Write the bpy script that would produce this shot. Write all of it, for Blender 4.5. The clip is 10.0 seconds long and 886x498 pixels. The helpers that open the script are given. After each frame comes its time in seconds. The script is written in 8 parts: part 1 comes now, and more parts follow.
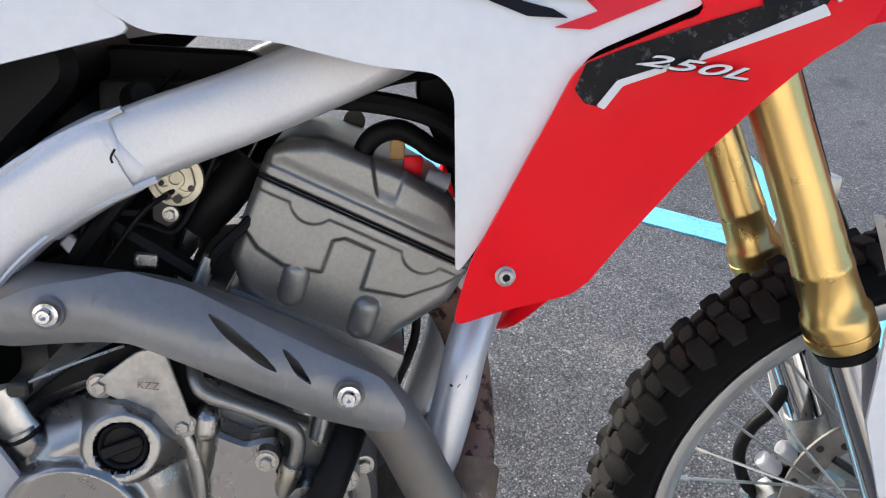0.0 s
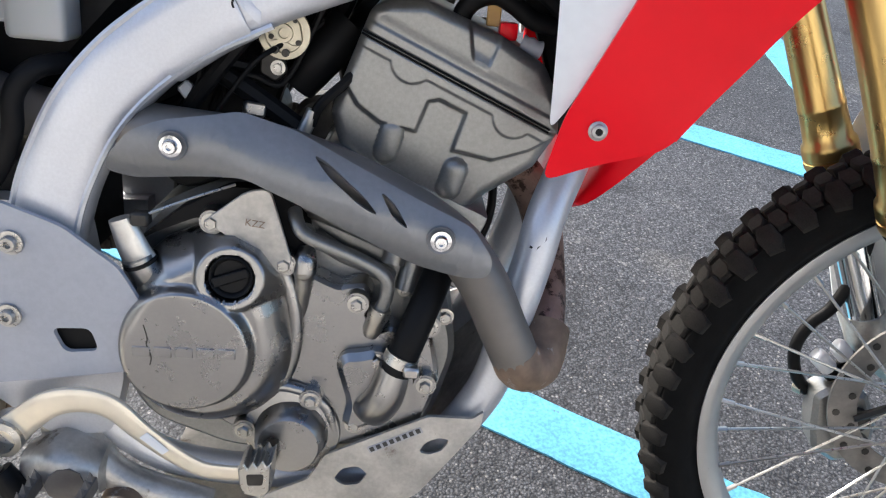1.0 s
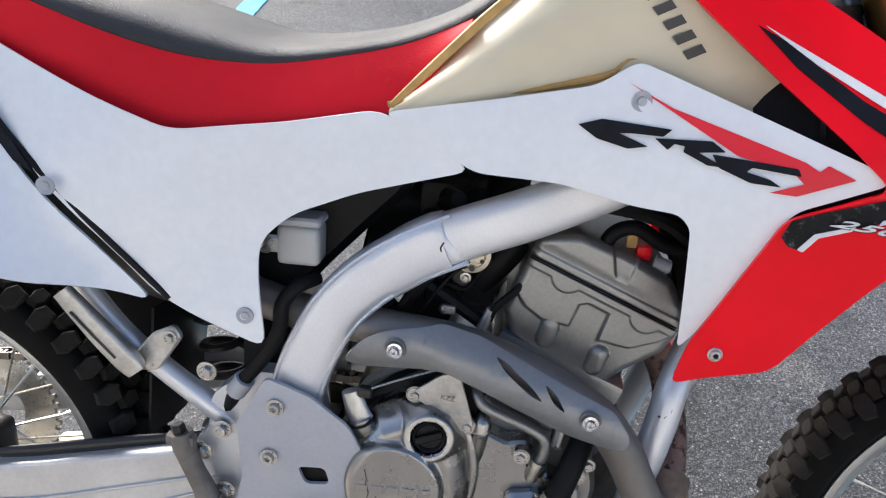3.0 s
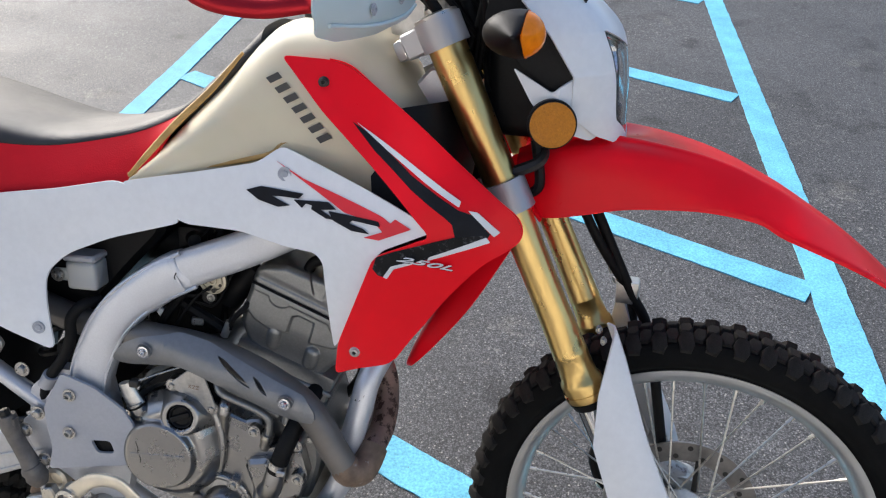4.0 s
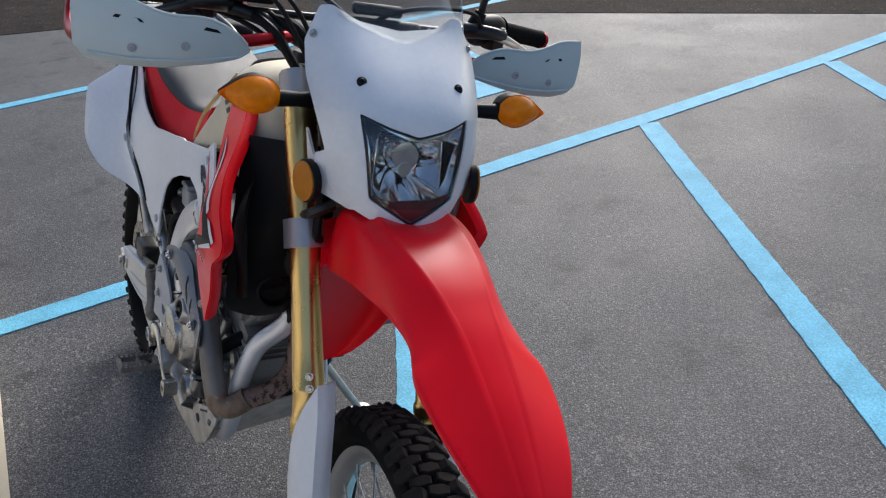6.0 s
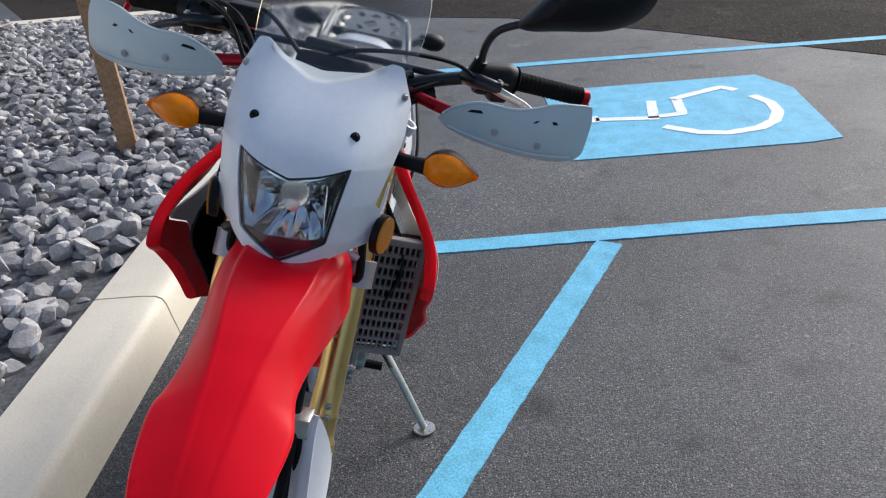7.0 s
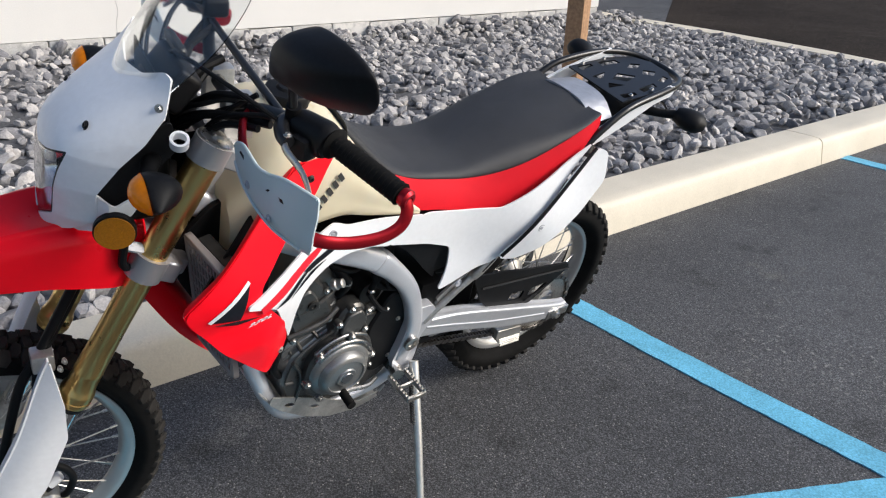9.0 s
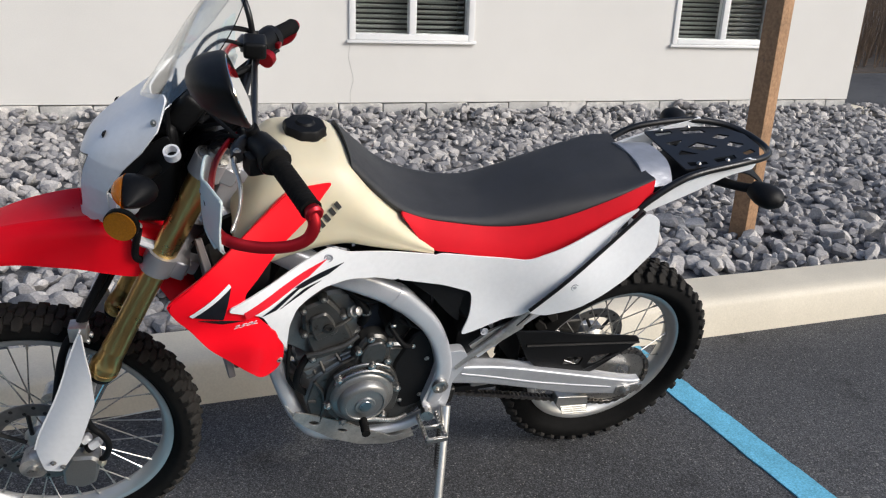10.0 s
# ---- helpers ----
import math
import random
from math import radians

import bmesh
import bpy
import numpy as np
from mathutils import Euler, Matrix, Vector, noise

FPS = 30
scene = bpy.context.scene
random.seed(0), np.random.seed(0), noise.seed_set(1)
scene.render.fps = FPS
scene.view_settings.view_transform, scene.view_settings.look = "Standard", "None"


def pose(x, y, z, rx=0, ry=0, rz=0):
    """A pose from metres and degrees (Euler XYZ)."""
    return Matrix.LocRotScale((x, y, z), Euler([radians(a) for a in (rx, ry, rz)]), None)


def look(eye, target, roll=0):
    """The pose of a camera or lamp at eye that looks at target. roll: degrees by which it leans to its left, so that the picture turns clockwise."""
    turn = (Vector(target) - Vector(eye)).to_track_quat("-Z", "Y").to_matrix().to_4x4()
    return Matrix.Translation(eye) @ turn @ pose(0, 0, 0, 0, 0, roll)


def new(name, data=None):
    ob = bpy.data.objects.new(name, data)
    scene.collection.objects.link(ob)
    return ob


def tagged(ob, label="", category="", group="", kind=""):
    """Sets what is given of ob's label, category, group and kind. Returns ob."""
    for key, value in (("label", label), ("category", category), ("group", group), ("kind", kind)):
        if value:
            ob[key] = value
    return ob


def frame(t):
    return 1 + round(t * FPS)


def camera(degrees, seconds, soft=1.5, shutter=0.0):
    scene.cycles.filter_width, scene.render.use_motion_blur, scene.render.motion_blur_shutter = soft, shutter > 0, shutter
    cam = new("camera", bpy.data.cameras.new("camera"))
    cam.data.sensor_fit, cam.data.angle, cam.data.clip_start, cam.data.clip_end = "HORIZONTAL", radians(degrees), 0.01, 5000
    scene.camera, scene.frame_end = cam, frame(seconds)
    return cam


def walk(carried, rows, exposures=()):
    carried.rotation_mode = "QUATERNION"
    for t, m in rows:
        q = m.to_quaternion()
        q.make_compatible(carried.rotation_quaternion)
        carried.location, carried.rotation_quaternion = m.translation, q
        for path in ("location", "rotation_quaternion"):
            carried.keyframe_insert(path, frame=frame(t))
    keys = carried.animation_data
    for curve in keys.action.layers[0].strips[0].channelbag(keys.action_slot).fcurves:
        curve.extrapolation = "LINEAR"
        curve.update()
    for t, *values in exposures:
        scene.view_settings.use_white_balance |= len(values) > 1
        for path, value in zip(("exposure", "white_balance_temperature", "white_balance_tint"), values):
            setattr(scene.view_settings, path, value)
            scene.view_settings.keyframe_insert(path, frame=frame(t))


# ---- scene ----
cam = camera(59.7, 10.0, soft=1.2)
PATH = [
    (0, (0.882, -0.399, 0.985), (0.978, 1.299, -0.067), 5.4),
    (0.5, (0.874, -0.435, 0.966), (0.939, 1.202, -0.181), 6.3),
    (1, (0.85, -0.464, 0.951), (0.85, 1.135, -0.25), 6.7),
    (1.5, (0.809, -0.482, 0.959), (0.663, 1.1, -0.254), 5.3),
    (2, (0.771, -0.506, 0.979), (0.436, 1.064, -0.214), 3.3),
    (2.2, (0.756, -0.513, 0.991), (0.378, 1.055, -0.19), 3),
    (3.3, (0.844, -0.574, 1.28), (0.633, 1.048, 0.129), 2.0),
    (3.5, (0.913, -0.609, 1.317), (0.744, 1.028, 0.181), 2.6),
    (4, (1.225, -0.681, 1.391), (0.883, 0.925, 0.248), -0.1),
    (4.5, (1.486, -0.634, 1.463), (0.842, 0.891, 0.34), -4.9),
    (5, (1.75, -0.445, 1.52), (0.81, 0.95, 0.44), -6.8),
    (5.5, (2.039, -0.297, 1.488), (0.726, 0.806, 0.459), -6.3),
    (6, (2.17, -0.046, 1.408), (0.585, 0.68, 0.427), -4.6),
    (6.2, (2.225, 0.086, 1.414), (0.559, 0.628, 0.448), -4.1),
    (7.3, (2.228, 0.842, 1.403), (0.492, 0.415, 0.507), -4.3),
    (7.5, (2.166, 0.957, 1.41), (0.477, 0.366, 0.517), -3.9),
    (8, (2.034, 1.287, 1.414), (0.537, 0.27, 0.563), -3.9),
    (8.5, (1.76, 1.479, 1.392), (0.456, 0.228, 0.535), -1.9),
    (9, (1.418, 1.592, 1.38), (0.342, 0.129, 0.542), 2.5),
    (9.5, (1.124, 1.688, 1.344), (0.454, -0.029, 0.568), 3.3),
    (10, (1.016, 1.865, 1.34), (0.476, 0.059, 0.672), 2.2),
]
walk(cam, [(t, look(eye, target, roll)) for t, eye, target, roll in PATH],
     [(0.0, 1.3, 6000, 10), (2.2, 1.36, 6000, 10), (3.5, 1.05, 6000, 10), (4.5, 0.8, 6000, 10), (5.5, 0.5, 6000, 10), (6.0, 0.32, 5900, 10), (7.5, 0.37, 5800, 10), (8.5, 0.25, 5900, 10), (9.0, 0.26, 6000, 10), (10.0, 0.0, 6000, 10)])

# ---- light ----
world = bpy.data.worlds.new("overcast_sky")
scene.world = world
world.use_nodes = True
wn = world.node_tree
sky = wn.nodes.new("ShaderNodeTexSky")
sky.sky_type = 'NISHITA'
sky.sun_disc = False
sky.sun_elevation, sky.sun_rotation = radians(30), radians(-49)
sky.air_density, sky.dust_density, sky.ozone_density = 1.0, 3.5, 1.0
wn.links.new(sky.outputs[0], wn.nodes["Background"].inputs[0])
wn.nodes["Background"].inputs[1].default_value = 0.13
sun = new("sun", bpy.data.lights.new("sun", 'SUN'))
sun.data.energy, sun.data.angle, sun.data.color = 2.6, radians(24), (1.0, 0.935, 0.85)
sun.matrix_world = look((-7.5, 6.5, 5.7), (0, 0, 0))
scene.view_settings.exposure = 0.0


# ---- materials ----
def mat(name, base, rough=0.5, metal=0.0, var=0.12, scale=6.0, grain=0.0, gscale=400.0, spot=None, spot_at=0.62, spot_scale=14.0,
        coat=0.0, sss=0.0, spec=0.5, rvar=0.12, bump=0.0, bscale=60.0):
    """A surface with broad tone drift, fine grain, patchy gloss and optional stains of their own colour."""
    m = bpy.data.materials.new(name)
    m.use_nodes = True
    nt, p = m.node_tree, m.node_tree.nodes["Principled BSDF"]
    co = nt.nodes.new("ShaderNodeTexCoord")
    def noise_node(s, d=4.0, r=0.6):
        n = nt.nodes.new("ShaderNodeTexNoise")
        n.inputs["Scale"].default_value, n.inputs["Detail"].default_value, n.inputs["Roughness"].default_value = s, d, r
        nt.links.new(co.outputs["Object"], n.inputs["Vector"])
        return n
    def ramp(src, a, b, c0, c1):
        r = nt.nodes.new("ShaderNodeValToRGB")
        r.color_ramp.elements[0].position, r.color_ramp.elements[1].position = a, b
        r.color_ramp.elements[0].color, r.color_ramp.elements[1].color = c0, c1
        nt.links.new(src, r.inputs[0])
        return r
    big = noise_node(scale)
    lo = tuple(max(0.0, v * (1 - var)) for v in base) + (1,)
    hi = tuple(min(1.0, v * (1 + var)) for v in base) + (1,)
    col = ramp(big.outputs[0], 0.3, 0.7, lo, hi).outputs[0]
    if grain:
        g = noise_node(gscale, 2.0)
        mx = nt.nodes.new("ShaderNodeMix")
        mx.data_type, mx.blend_type = 'RGBA', 'MULTIPLY'
        mx.inputs[0].default_value = 1.0
        gr = ramp(g.outputs[0], 0.3, 0.7, (1 - grain,) * 3 + (1,), (1 + grain * 0.5,) * 3 + (1,))
        nt.links.new(col, mx.inputs[6])
        nt.links.new(gr.outputs[0], mx.inputs[7])
        col = mx.outputs[2]
    if spot:
        s = noise_node(spot_scale, 6.0, 0.7)
        k = ramp(s.outputs[0], spot_at, spot_at + 0.07, (0, 0, 0, 1), (1, 1, 1, 1))
        mx = nt.nodes.new("ShaderNodeMix")
        mx.data_type = 'RGBA'
        nt.links.new(k.outputs[0], mx.inputs[0])
        nt.links.new(col, mx.inputs[6])
        mx.inputs[7].default_value = (*spot, 1)
        col = mx.outputs[2]
    nt.links.new(col, p.inputs["Base Color"])
    rr = noise_node(scale * 3.1, 5.0)
    rm = nt.nodes.new("ShaderNodeMapRange")
    rm.inputs["To Min"].default_value, rm.inputs["To Max"].default_value = max(0.02, rough - rvar), min(1.0, rough + rvar)
    nt.links.new(rr.outputs[0], rm.inputs["Value"])
    nt.links.new(rm.outputs[0], p.inputs["Roughness"])
    p.inputs["Metallic"].default_value = metal
    p.inputs["Specular IOR Level"].default_value = spec
    p.inputs["Coat Weight"].default_value = coat
    p.inputs["Coat Roughness"].default_value = 0.12
    if sss:
        p.inputs["Subsurface Weight"].default_value = sss
        p.inputs["Subsurface Radius"].default_value = (0.02, 0.014, 0.008)
    if bump:
        b = nt.nodes.new("ShaderNodeBump")
        b.inputs["Strength"].default_value, b.inputs["Distance"].default_value = bump, 0.004
        nt.links.new(noise_node(bscale, 3.0).outputs[0], b.inputs["Height"])
        nt.links.new(b.outputs[0], p.inputs["Normal"])
    return m


def glass(name, tint, rough=0.02, ior=1.45):
    m = mat(name, tint, rough, var=0.02, rvar=0.01)
    m.node_tree.nodes["Principled BSDF"].inputs["Transmission Weight"].default_value = 1.0
    m.node_tree.nodes["Principled BSDF"].inputs["IOR"].default_value = ior
    return m


WHITE = mat("white_plastic", (0.78, 0.79, 0.80), 0.36, var=0.03, grain=0.03, gscale=90, coat=0.15)
RED = mat("red_plastic", (0.86, 0.003, 0.013), 0.32, var=0.06, coat=0.0, spec=0.2, spot=(0.85, 0.04, 0.05), spot_at=0.76, spot_scale=30)
REDTRIM = mat("red_vinyl", (0.62, 0.010, 0.020), 0.6, spec=0.15, var=0.1, bump=0.15, bscale=500)
REDMETAL = mat("red_anodized", (0.42, 0.012, 0.02), 0.32, metal=0.75, var=0.12, spot=(0.62, 0.4, 0.38), spot_at=0.74, spot_scale=60)
TANKEDGE = mat("yellowed_plastic", (0.50, 0.30, 0.09), 0.5, var=0.3, scale=20, spot=(0.62, 0.47, 0.24), spot_at=0.6, spot_scale=25)
TANK = mat("cream_tank", (0.68, 0.61, 0.44), 0.42, var=0.10, scale=4.0, sss=0.25, spot=(0.58, 0.42, 0.2), spot_at=0.7, spot_scale=5)
BLACK = mat("black_plastic", (0.006, 0.006, 0.0065), 0.5, var=0.3, grain=0.3, gscale=250, spec=0.2)
GLOSSBLACK = mat("black_metal", (0.008, 0.008, 0.009), 0.34, metal=0.0, var=0.3, coat=0.1, spec=0.4)
SEAT = mat("black_vinyl", (0.022, 0.023, 0.026), 0.56, var=0.2, bump=0.4, bscale=600, spec=0.5)
SILVER = mat("silver_paint", (0.64, 0.65, 0.68), 0.36, metal=0.5, var=0.05, grain=0.05, spot=(0.06, 0.06, 0.065), spot_at=0.77, spot_scale=36)
SWING = mat("matt_aluminium", (0.50, 0.51, 0.53), 0.42, metal=0.55, var=0.08, scale=10, grain=0.06, gscale=160, spot=(0.34, 0.33, 0.31), spot_at=0.72, spot_scale=18)
ALU = mat("bare_aluminium", (0.62, 0.61, 0.58), 0.36, metal=0.85, var=0.12, scale=12, grain=0.1, gscale=160)
WORNALU = mat("scuffed_aluminium", (0.50, 0.485, 0.455), 0.42, metal=0.7, var=0.25, scale=24, grain=0.12, gscale=200, spot=(0.17, 0.14, 0.115), spot_at=0.63, spot_scale=25)
GOLD = mat("gold_anodized", (0.71, 0.50, 0.19), 0.29, metal=1.0, var=0.08, scale=9, rvar=0.07)
ENGINE = mat("engine_grey", (0.272, 0.273, 0.266), 0.35, metal=0.72, rvar=0.05, var=0.05, scale=16, grain=0.10, gscale=300, spot=(0.10, 0.095, 0.09), spot_at=0.70, spot_scale=22, bump=0.04, bscale=500)
# engine grey darkened to stand for the left side's shade; spots are oil
SHADECASTING = mat("shaded_oily_casting", (0.105, 0.102, 0.096), 0.36, metal=0.7, rvar=0.08, var=0.2, scale=18, grain=0.10, gscale=260, spot=(0.045, 0.038, 0.032), spot_at=0.58, spot_scale=26, bump=0.05, bscale=500)
COVER = mat("engine_cover_grey", (0.335, 0.330, 0.324), 0.28, metal=1.0, rvar=0.04, var=0.06, scale=14, grain=0.03, gscale=300, spot=(0.25, 0.235, 0.22), spot_at=0.80, spot_scale=20)
SHIELD = mat("heat_shield_grey", (0.218, 0.222, 0.230), 0.38, metal=0.45, var=0.1, grain=0.06, gscale=200)
PLATEGREY = mat("grey_cover_plastic", (0.40, 0.41, 0.44), 0.5, var=0.06, grain=0.05, gscale=200)
RUST = mat("rusted_header_pipe", (0.25, 0.165, 0.13), 0.65, metal=0.3, var=0.35, scale=18, spot=(0.045, 0.022, 0.014), spot_at=0.52, spot_scale=60, bump=0.5, bscale=90)
PIPE = mat("grey_header_pipe", (0.20, 0.185, 0.17), 0.5, metal=0.6, var=0.15, scale=14, spot=(0.22, 0.12, 0.07), spot_at=0.68, spot_scale=18)
PEDAL = mat("pale_gold_aluminium", (0.78, 0.71, 0.58), 0.33, metal=0.55, var=0.12, scale=20, spot=(0.5, 0.4, 0.3), spot_at=0.7, spot_scale=50)
BRASS = mat("brassy_zinc", (0.52, 0.48, 0.38), 0.36, metal=0.8, var=0.2, scale=60)
CYLGREY = mat("grey_brown_cast", (0.16, 0.145, 0.13), 0.6, metal=0.3, var=0.25, scale=40)
RUSTY = mat("rust_stained_cast", (0.24, 0.17, 0.12), 0.65, metal=0.35, var=0.35, scale=35, spot=(0.42, 0.40, 0.37), spot_at=0.58, spot_scale=40)
CHAINSTEEL = mat("oily_chain_steel", (0.16, 0.15, 0.14), 0.38, metal=0.9, var=0.4, scale=80)
STEEL = mat("zinc_steel", (0.48, 0.465, 0.435), 0.30, metal=0.95, var=0.12, scale=60)
CHROME = mat("chrome", (0.72, 0.72, 0.72), 0.12, metal=1.0, var=0.04, rvar=0.05)
DARKSTEEL = mat("dark_steel", (0.05, 0.048, 0.045), 0.45, metal=0.7, var=0.3, scale=40)
RUBBER = mat("black_rubber", (0.007, 0.0068, 0.0065), 0.85, spec=0.12, var=0.3, scale=20, grain=0.2)
TREAD = mat("dusty_tread_rubber", (0.027, 0.025, 0.0225), 0.88, spec=0.15, var=0.35, scale=40, grain=0.2, gscale=600, spot=(0.075, 0.068, 0.058), spot_at=0.64, spot_scale=50)
HOSE = mat("hose_rubber", (0.005, 0.005, 0.0055), 0.55, var=0.3, spec=0.18)
RIM = mat("silver_rim", (0.50, 0.50, 0.49), 0.34, metal=0.7, var=0.08, scale=14, spot=(0.3, 0.28, 0.25), spot_at=0.72, spot_scale=30)
PALE = mat("pale_handguard_plastic", (0.56, 0.64, 0.64), 0.4, var=0.06, sss=0.15, coat=0.1, spot=(0.72, 0.76, 0.75), spot_at=0.72, spot_scale=35)
AMBER = mat("amber_lens", (1.0, 0.245, 0.0), 0.2, var=0.15, scale=90, coat=0.05, spec=0.22)
AMBERDARK = mat("amber_reflector", (0.50, 0.185, 0.006), 0.32, var=0.14, scale=300, coat=0.08, spec=0.25, bump=0.3, bscale=500)
DISC = mat("worn_brake_steel", (0.22, 0.21, 0.20), 0.45, metal=0.85, var=0.2, scale=50)
REFLECTOR = mat("headlight_reflector", (0.80, 0.80, 0.81), 0.10, metal=1.0, var=0.15, scale=25, rvar=0.05)
# the red is the fender's reflection, put into the panel's colour
LAMPREFLECTED = mat("lamp_panel_fender_reflection", (0.075, 0.004, 0.010), 0.12, var=0.2, scale=40, spec=0.6)
LENS = glass("headlight_lens", (0.95, 0.96, 0.97), 0.02)
SCREEN = glass("clear_screen", (0.90, 0.92, 0.92), 0.05, 1.42)
MIRRORGLASS = mat("mirror_glass", (0.8, 0.8, 0.8), 0.03, metal=1.0, var=0.01, rvar=0.01)
CLOUDY = mat("cloudy_reservoir", (0.46, 0.47, 0.46), 0.4, var=0.06, sss=0.3)
DECALBLACK = mat("black_decal", (0.008, 0.009, 0.013), 0.5, spec=0.15, var=0.3, scale=40, spot=(0.5, 0.5, 0.52), spot_at=0.80, spot_scale=70)
DECALWHITE = mat("white_decal", (0.74, 0.75, 0.77), 0.35, var=0.05)
DECALRED = mat("red_decal", (0.75, 0.01, 0.025), 0.4, var=0.1, spot=(0.7, 0.6, 0.6), spot_at=0.72, spot_scale=60)
DECALCAMO = mat("mottled_decal", (0.010, 0.010, 0.011), 0.5, spec=0.15, var=0.4, scale=60, spot=(0.085, 0.085, 0.09), spot_at=0.56, spot_scale=110)
TEXTGREY = mat("grey_print", (0.05, 0.048, 0.045), 0.5, var=0.1)
SILVERTAPE = mat("silver_tape", (0.42, 0.43, 0.46), 0.35, metal=0.6, var=0.15, scale=18, bump=0.4, bscale=40)
GRILLE = mat("radiator_grille_plastic", (0.23, 0.205, 0.20), 0.5, var=0.12)


# ---- mesh tools ----
def smooth_chain(pts, n, closed=False):
    """n points on a Catmull-Rom curve through pts."""
    pts = [Vector(p) for p in pts]
    k = len(pts)
    if k == 2:
        return [pts[0].lerp(pts[1], i / (n - 1)) for i in range(n)]
    spans = k if closed else k - 1
    out = []
    for i in range(n):
        u = i / (n if closed else n - 1) * spans
        j = min(int(u), spans - 1)
        f = u - j
        if closed:
            a, b, c, d = (pts[(j + q) % k] for q in (-1, 0, 1, 2))
        else:
            a, b, c, d = pts[max(j - 1, 0)], pts[j], pts[j + 1], pts[min(j + 2, k - 1)]
        out.append(0.5 * ((2 * b) + (c - a) * f + (2 * a - 5 * b + 4 * c - d) * f * f + (3 * b - a - 3 * c + d) * f ** 3))
    return out


def part(name, bm, material, parent=None, label="", m=None, sharp=38):
    """Links a bmesh as one mesh object under a thing or part."""
    me = bpy.data.meshes.new(name)
    bmesh.ops.recalc_face_normals(bm, faces=bm.faces)
    bm.to_mesh(me)
    bm.free()
    me.materials.append(material)
    me.shade_smooth()
    me.set_sharp_from_angle(angle=radians(sharp))
    ob = new(name, me)
    if parent:
        ob.parent = parent
    if m is not None:
        ob.matrix_basis = m
    if label:
        tagged(ob, label)
    return ob


def soften(bm, offset, segments=1, angle=50):
    """Bevels the hard edges."""
    bm.normal_update()
    es = [e for e in bm.edges if len(e.link_faces) == 2 and e.calc_face_angle() > radians(angle)]
    if es:
        bmesh.ops.bevel(bm, geom=es, offset=offset, segments=segments, profile=0.6, affect='EDGES', clamp_overlap=True)
    return bm


def box(lo, hi, bevel=0.0, segments=2, bm=None, m=None):
    own = bmesh.new()
    bmesh.ops.create_cube(own, size=1.0)
    c, s = (Vector(lo) + Vector(hi)) / 2, Vector(hi) - Vector(lo)
    bmesh.ops.transform(own, matrix=Matrix.Translation(c) @ Matrix.Diagonal((*s, 1)), verts=own.verts)
    if bevel:
        bmesh.ops.bevel(own, geom=own.edges[:], offset=bevel, segments=segments, profile=0.6, affect='EDGES', clamp_overlap=True)
    if m is not None:
        bmesh.ops.transform(own, matrix=m, verts=own.verts)
    return own if bm is None else join(bm, own)


def join(bm, other):
    """Adds other to bm."""
    me = bpy.data.meshes.new("join")
    other.to_mesh(me)
    other.free()
    bm.from_mesh(me)
    bpy.data.meshes.remove(me)
    return bm


def tube(pts, r, sides=12, n=None, bm=None, squash=None, smooth=True, square=1.0):
    """A round bar along pts; r a number or one radius a point; squash: (thickness across y) as a share of the radius; square: below 1 the section grows boxy."""
    bm = bm or bmesh.new()
    rs = list(r) if hasattr(r, "__len__") else [r] * len(pts)
    n = n or (len(pts) if len(pts) == 2 or not smooth else len(pts) * 5)
    line = smooth_chain(pts, n) if smooth else [Vector(p) for p in pts]
    n = len(line)
    rings, ref = [], None
    for i, p in enumerate(line):
        u = i / (n - 1) * (len(rs) - 1)
        j = min(int(u), len(rs) - 2)
        rad = rs[j] + (rs[j + 1] - rs[j]) * (u - j)
        d = (line[min(i + 1, n - 1)] - line[max(i - 1, 0)]).normalized()
        if ref is None:
            ref = Vector((0, 1, 0)) if abs(d.y) < 0.9 else Vector((1, 0, 0))
        side = (ref - d * ref.dot(d)).normalized()
        ref = side
        up = d.cross(side)
        ks = squash or 1.0
        rings.append([bm.verts.new(p + rad * (math.copysign(abs(math.cos(a)) ** square, math.cos(a)) * side * ks + math.copysign(abs(math.sin(a)) ** square, math.sin(a)) * up)) for a in (q * math.tau / sides for q in range(sides))])
    for a, b in zip(rings, rings[1:]):
        for q in range(sides):
            bm.faces.new((a[q], a[(q + 1) % sides], b[(q + 1) % sides], b[q]))
    bm.faces.new(rings[0][::-1])
    bm.faces.new(rings[-1])
    return bm


def lathe(profile, sides=32, m=None, bm=None, closed=False):
    """Turns (radius, height) about the y axis."""
    own = bmesh.new()
    rings = []
    for r, h in profile:
        if r < 1e-6:
            rings.append([own.verts.new((0, h, 0))])
        else:
            rings.append([own.verts.new((r * math.cos(a), h, r * math.sin(a))) for a in (q * math.tau / sides for q in range(sides))])
    for a, b in zip(rings, rings[1:] + ([rings[0]] if closed else [])):
        if len(a) == 1 and len(b) == 1:
            continue
        for q in range(sides):
            w = (q + 1) % sides
            vs = (a[0], b[w], b[q]) if len(a) == 1 else (a[q], a[w], b[0]) if len(b) == 1 else (a[q], a[w], b[w], b[q])
            own.faces.new(vs)
    if not closed:
        for ring in (rings[0], rings[-1]):
            if len(ring) > 1:
                own.faces.new(ring)
    if m is not None:
        bmesh.ops.transform(own, matrix=m, verts=own.verts)
    return own if bm is None else join(bm, own)


